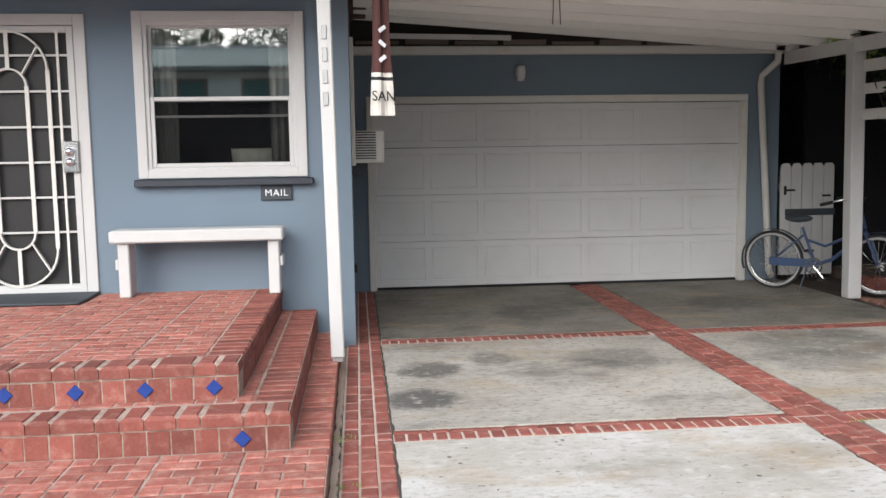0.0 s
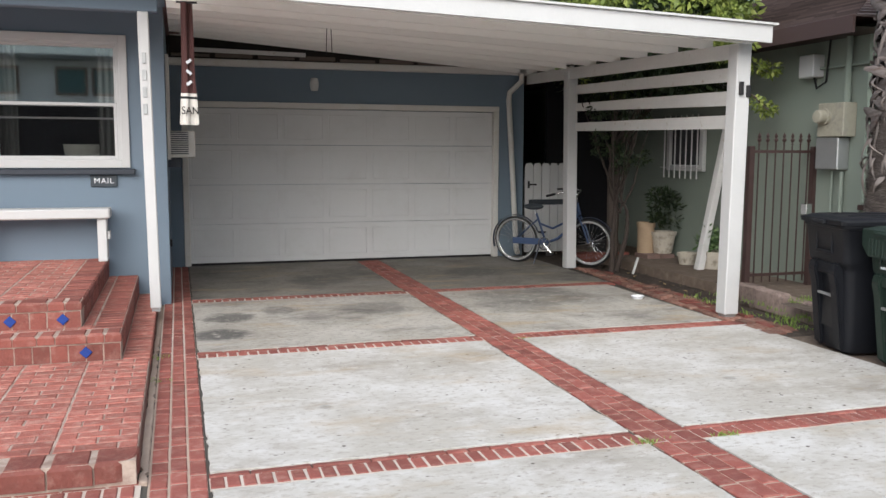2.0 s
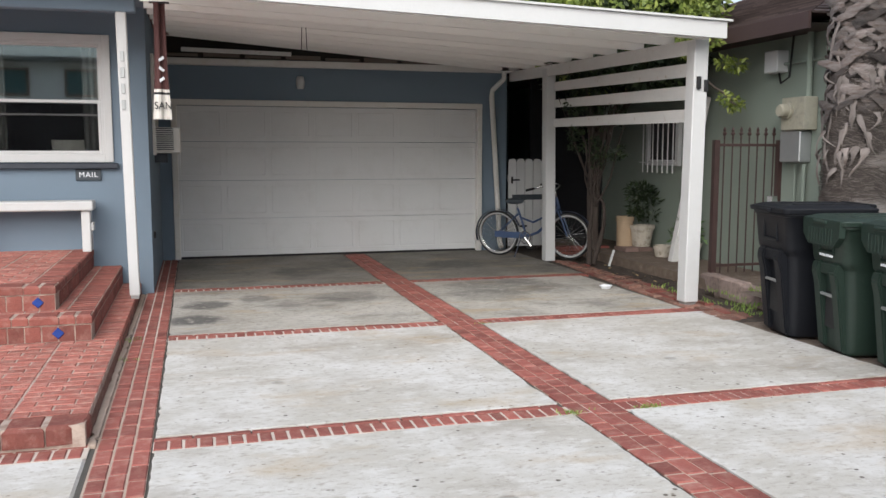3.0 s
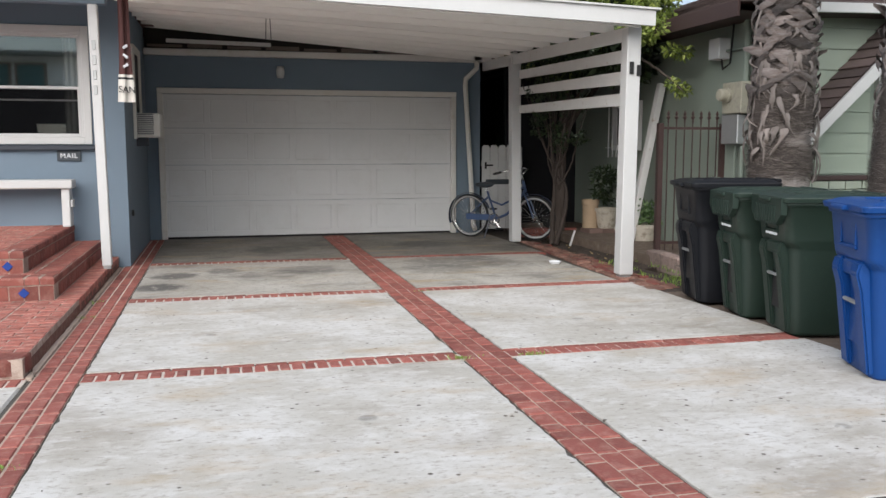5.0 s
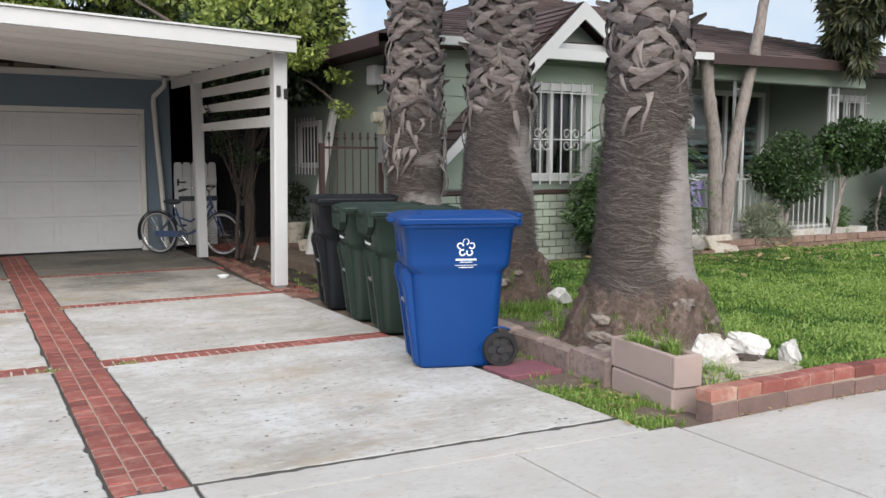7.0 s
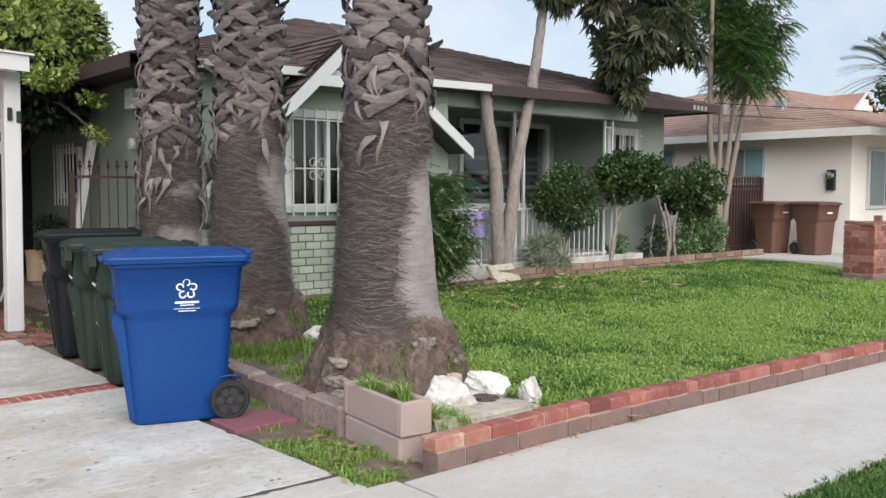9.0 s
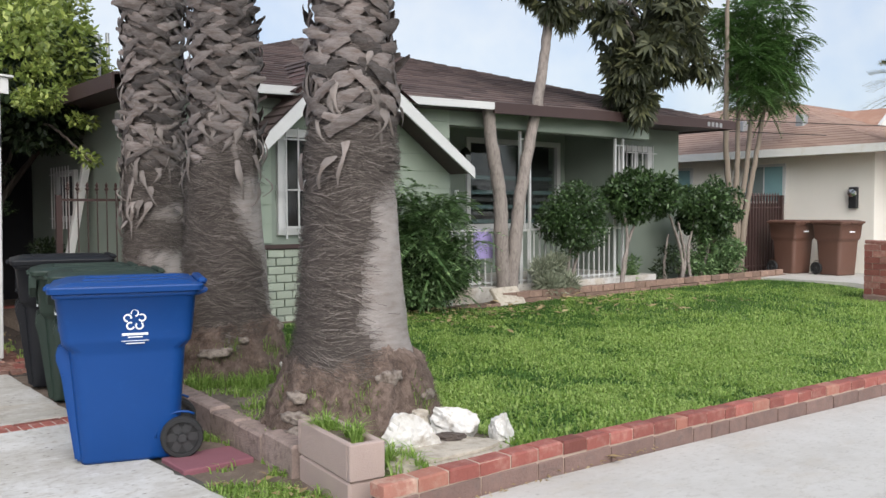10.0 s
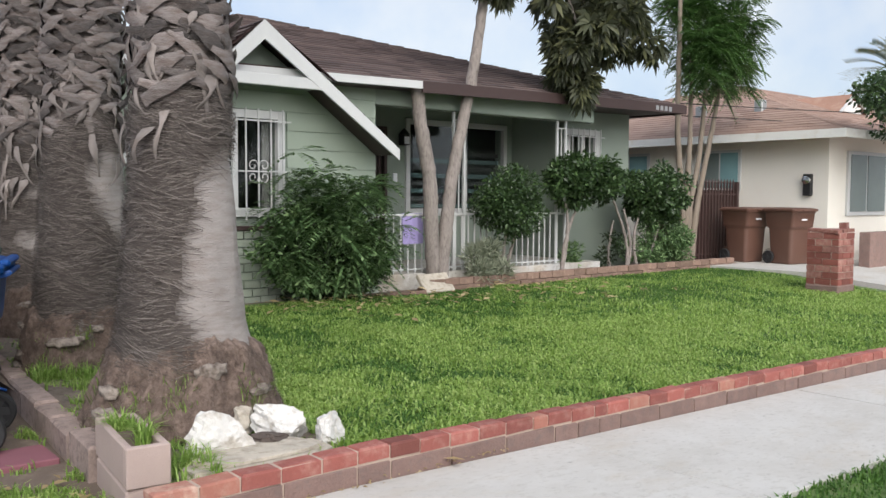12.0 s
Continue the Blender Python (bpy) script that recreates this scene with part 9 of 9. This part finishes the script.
# last term picks darker blades towards the house, shade put into their colour
q = 0.5 * patchy(p, 0.45, 5.0) + 0.55 * patchy(p, 1.1, 3.0) + 0.22 * np.exp(-((p[:, 1] - 1.3) / 0.9) ** 2) + 0.5 * patchy(p, 4.0, 8.0) + rng.normal(0, 0.22, len(p)) + 0.06 - 0.3 * np.clip((p[:, 1] - 1.8) / 2.0, 0, 1)
light = q > 0.0
z = np.array([lawn_z(a, b) for a, b in p]) - 0.004
full = np.column_stack([p, z, 0.85 + 0.5 * np.clip(q, -0.5, 0.6)])
M["grass_pale"] = foliage("grass_pale", (0.33, 0.48, 0.11), (0.52, 0.63, 0.23), 0.6, 0.35, 0.45)
pale = q > 0.3
blades("grass", "grass_pale", full[pale], 0.05, 0.0068, 20, "pale yellow-green mown lawn grass", spread=0.8)
blades("grass", "grass", full[light & ~pale], 0.048, 0.0066, 21, "bright green mown lawn grass", spread=0.8)
blades("grass", "grass_deep", full[~light], 0.045, 0.0062, 22, "darker green mown lawn grass", spread=0.8)
# weeds in the side strip and round the palms
w1 = scatter(9000, 5.62, 6.09, -0.6, 3.6, lambda p: (patchy(p, 3.0, 4.0) > -0.02) & ~((p[:, 1] > 0.62) & (p[:, 1] < 1.02)) & (p[:, 1] < 1.5))
w6 = scatter(4200, 6.3, 7.1, 1.25, 2.5, lambda p: (patchy(p, 3.5, 8.0) > 0.12) & (np.hypot(p[:, 0] - 6.84, p[:, 1] - 2.68) > 0.5))
w2 = scatter(12000, 6.2, 7.3, 0.9, 5.3, lambda p: (patchy(p, 2.2, 6.0) > 0.16) & (np.hypot(p[:, 0] - 6.84, p[:, 1] - 2.68) > 0.5))
w3 = scatter(900, 5.85, 6.5, 4.5, 6.4, lambda p: patchy(p, 3.0, 9.0) > -0.05)
w7 = scatter(700, 6.22, 6.42, -0.52, -0.16, lambda p: patchy(p, 5.0, 3.0) > -0.1)
w4 = scatter(620, 6.1, 6.21, -0.3, 0.1, lambda p: patchy(p, 6.0, 2.0) > -0.1)
w5 = scatter(1500, 6.26, 7.4, -0.54, 0.15, lambda p: patchy(p, 4.0, 2.0) > -0.1)
wz = np.concatenate([np.full(len(w1), -0.02), np.full(len(w2), LZ - 0.02), np.full(len(w3), 0.0), np.full(len(w4), 0.27), np.full(len(w5), LZ - 0.02), np.full(len(w6), LZ - 0.02), np.full(len(w7), LZ - 0.02)])
wp = np.concatenate([w1, w2, w3, w4, w5, w6, w7])
clover = scatter(16000, 6.5, 14.0, -0.53, 4.6, lambda p: on_lawn(p) & (patchy(p, 1.6, 12.0) > 0.05))
blades("grass", "grass", np.column_stack([clover, [lawn_z(a, b) for a, b in clover], rng.uniform(0.6, 1.4, len(clover))]), 0.055, 0.0075, 27, "broad pale green blades in the lawn", "grass", 0.9)
moss = []
for cx, cy, r0 in ((6.74, 0.66, 0.6), (6.84, 2.68, 0.53)):
    for q in range(1500):
        a_, z_ = math.radians(rng.uniform(170, 320)), 0.1 + 0.32 * rng.uniform(0, 1) ** 1.5
        if noise.noise(Vector((a_ * 2.5, z_ * 7, cx))) > 0.02:
            r_ = 0.365 + (r0 - 0.335) * (1 - z_ / 0.7) ** 1.25
            moss.append((cx + r_ * math.cos(a_), cy + r_ * math.sin(a_), z_, rng.uniform(0.5, 1.3)))
blades("moss_tuft", "grass", np.array(moss)[::2], 0.06, 0.003, 29, "green tufts on the palm roots", "weeds", 0.9)
blades("moss_tuft", "grass_dry", np.array(moss)[1::2], 0.06, 0.003, 28, "dry grass and moss on the palm roots", "weeds", 0.9)
blades("weeds", "grass", np.column_stack([wp, wz, rng.uniform(0.6, 1.5, len(wp)) * np.where(np.arange(len(wp)) >= len(wp) - len(w6) - len(w7), 2.3, 1.0) * np.where((wz > 0.2), 1.9, 1.0)]), 0.042, 0.0045, 23, "tufts of weeds and rough grass", "weeds", 0.9)
tf = np.concatenate([np.column_stack([rng.normal(cx, 0.05, n), rng.normal(cy, 0.02, n)]) for cx, cy, n in ((3.55, 2.26, 60), (3.06, 2.27, 50), (0.48, 4.3, 30), (0.62, 0.9, 60), (0.5, 5.0, 40), (3.4, 4.9, 20))])
blades("weeds", "grass", np.column_stack([tf, np.full(len(tf), -0.004), rng.uniform(0.3, 0.8, len(tf))]), 0.04, 0.003, 26, "tiny weeds in the joints of the drive", "weeds", 1.0)
pk = scatter(60000, 6.2, 14, -4.85, -1.96)
blades("verge_grass", "grass_deep", np.column_stack([pk, np.array([fall(q) - 0.03 for q in pk[:, 0]]), np.ones(len(pk))]), 0.045, 0.006, 24, "short green verge grass by the street", "grass")
bm = bmesh.new()
for i in range(12):
    xa = 6.15 + 1.0 * i
    slab_up(bm, [(xa, -4.9), (xa + 1.0, -4.9), (xa + 1.0, -1.98), (xa, -1.98)], -0.3, fall(xa + 0.5) - 0.025)
solid("verge", bm, "lawn_soil", "grass verge between pavement and street", "verge", kind="structure")
# fallen leaves
def fallen(name, n, x0, x1, y0, y1, z, size, seed, mat, label):
    r = np.random.default_rng(seed)
    v = np.empty((n, 4, 3))
    c = np.column_stack([r.uniform(x0, x1, n), r.uniform(y0, y1, n), np.full(n, z) + r.uniform(0, 0.02, n)])
    a = r.uniform(0, 2 * math.pi, n)
    L = size * r.uniform(0.5, 1.2, n)
    d = np.column_stack([np.cos(a), np.sin(a), r.uniform(-0.2, 0.35, n)]) * L[:, None]
    s = np.column_stack([-np.sin(a), np.cos(a), r.uniform(-0.3, 0.3, n)]) * (L * 0.22)[:, None]
    v[:, 0], v[:, 1], v[:, 2], v[:, 3] = c - d / 2, c + s + np.array([0, 0, 0.006]), c + d / 2, c - s + np.array([0, 0, 0.006])
    return tagged(quads(name, v, mat), label, "fallen leaves", kind="stuff")
fallen("fallen_leaves", 150, 8.6, 13.6, 3.7, 4.9, LZ + 0.05, 0.125, 30, "leaf_dead", "dry tan leaves fallen beside the planting bed")
fallen("fallen_leaves", 110, 9.6, 14.6, 2.6, 4.4, LZ + 0.05, 0.12, 31, "leaf_dead", "dry tan leaves fallen on the lawn")
fallen("fallen_leaves", 70, 6.0, 8.0, -0.72, -0.66, 0.002, 0.03, 32, "leaf_dead", "small dry leaves along the kerb")
fallen("fallen_leaves", 60, 0.8, 5.5, 0, 7.2, 0.006, 0.018, 33, "debris", "small dark specks of leaf litter on the concrete")
fallen("fallen_leaves", 26, 5.6, 5.98, -0.5, 0.4, 0.0, 0.08, 34, "leaf_dead", "dry leaves on the soil strip")
fallen("fallen_leaves", 260, 5.85, 7.2, 6.4, 9.6, -0.016, 0.07, 37, "debris", "dark leaf litter on the side yard soil")
fallen("fallen_leaves", 70, 5.85, 7.2, 6.4, 9.4, -0.014, 0.06, 38, "leaf_dead", "dry leaves on the side yard soil")
fallen("fallen_leaves", 1, 7.6, 7.62, -0.71, -0.7, 0.012, 0.12, 36, "leaf_dead", "curled brown leaf by the kerb")
# ---------------------------------------------------------------- across the street, seen in the window panes
M["roof_pale"] = material("roof_pale", (0.3, 0.37, 0.345), 0.9, 0.15, 60, 2, 0.3)
M["frame_brown"] = material("frame_brown", (0.23, 0.16, 0.11), 0.7, 0.12, 40, 3, 0.1)
op = thing("opposite_house", "pale green house with a low green-grey roof across the street", "house")
M["pane_green"] = material("pane_green", (0.06, 0.15, 0.14), 0.3, 0.15, 20, 2, 0.05)
part("wall", boxes((-14, 6, -24, -19, -0.3, 4.85)), "stucco_pale", op)
bm = bmesh.new()
prism(bm, [(-18.3, 4.87), (-18.3, 4.97), (-22.0, 6.1), (-25.7, 4.97), (-25.7, 4.87)], -6.8, 14.8, m=Matrix.Rotation(radians(90), 4, "Z"))
part("roof", bm, "roof_pale", op)
part("fascia", boxes((-14.8, 6.8, -18.34, -18.3, 4.85, 4.99)), "white_paint", op, "white fascia board")
part("ridge_cap", boxes((-14.8, 6.8, -22.1, -21.9, 6.08, 6.17)), "white_paint", op, "white ridge cap")
for g in range(4):
    for i in range(3):
        for z0, z1 in ((0.9, 2.1), (3.55, 4.6)):
            xo = -13.4 + 4.9 * g + 1.27 * i
            w_ = part("window", boxes((xo, xo + 1.14, -19.02, -18.96, z0, z1)), "frame_brown", op, "brown framed window")
            part("pane", boxes((xo + 0.1, xo + 1.04, -18.97, -18.94, z0 + 0.1, z1 - 0.1)), "pane_green", w_)
for i, (xo, yo, hh) in enumerate(((-9, -15.5, 6.0), (4.5, -15, 5.5), (12, -17, 6.5), (20, -16, 6.0), (-10, -28, 9.3), (-7.5, -28, 8.9), (-4.6, -27.5, 9.3), (-2, -28, 9.0), (0.6, -28, 9.2), (3, -28, 8.9))):
    tr = thing("street_tree", "leafy street tree on the far side of the road", "tree", "trees across the street")
    bm = bmesh.new()
    limb(bm, [(xo, yo, -0.2), (xo + 0.1, yo, 1.5), (xo, yo, 3.2)], 0.16, 0.09, 9, 0.01, 300 + i)
    part("trunk", bm, "bark_dark", tr)
    leaves("crown", "leaf_hedge", clumps((xo, yo, hh - 1.6), (1.8, 1.6, 1.4), 40, 0.5, 310 + i), 0.8, 0.2, 3500, tr, "dark leaves", 2.0, 320 + i, 0.3)
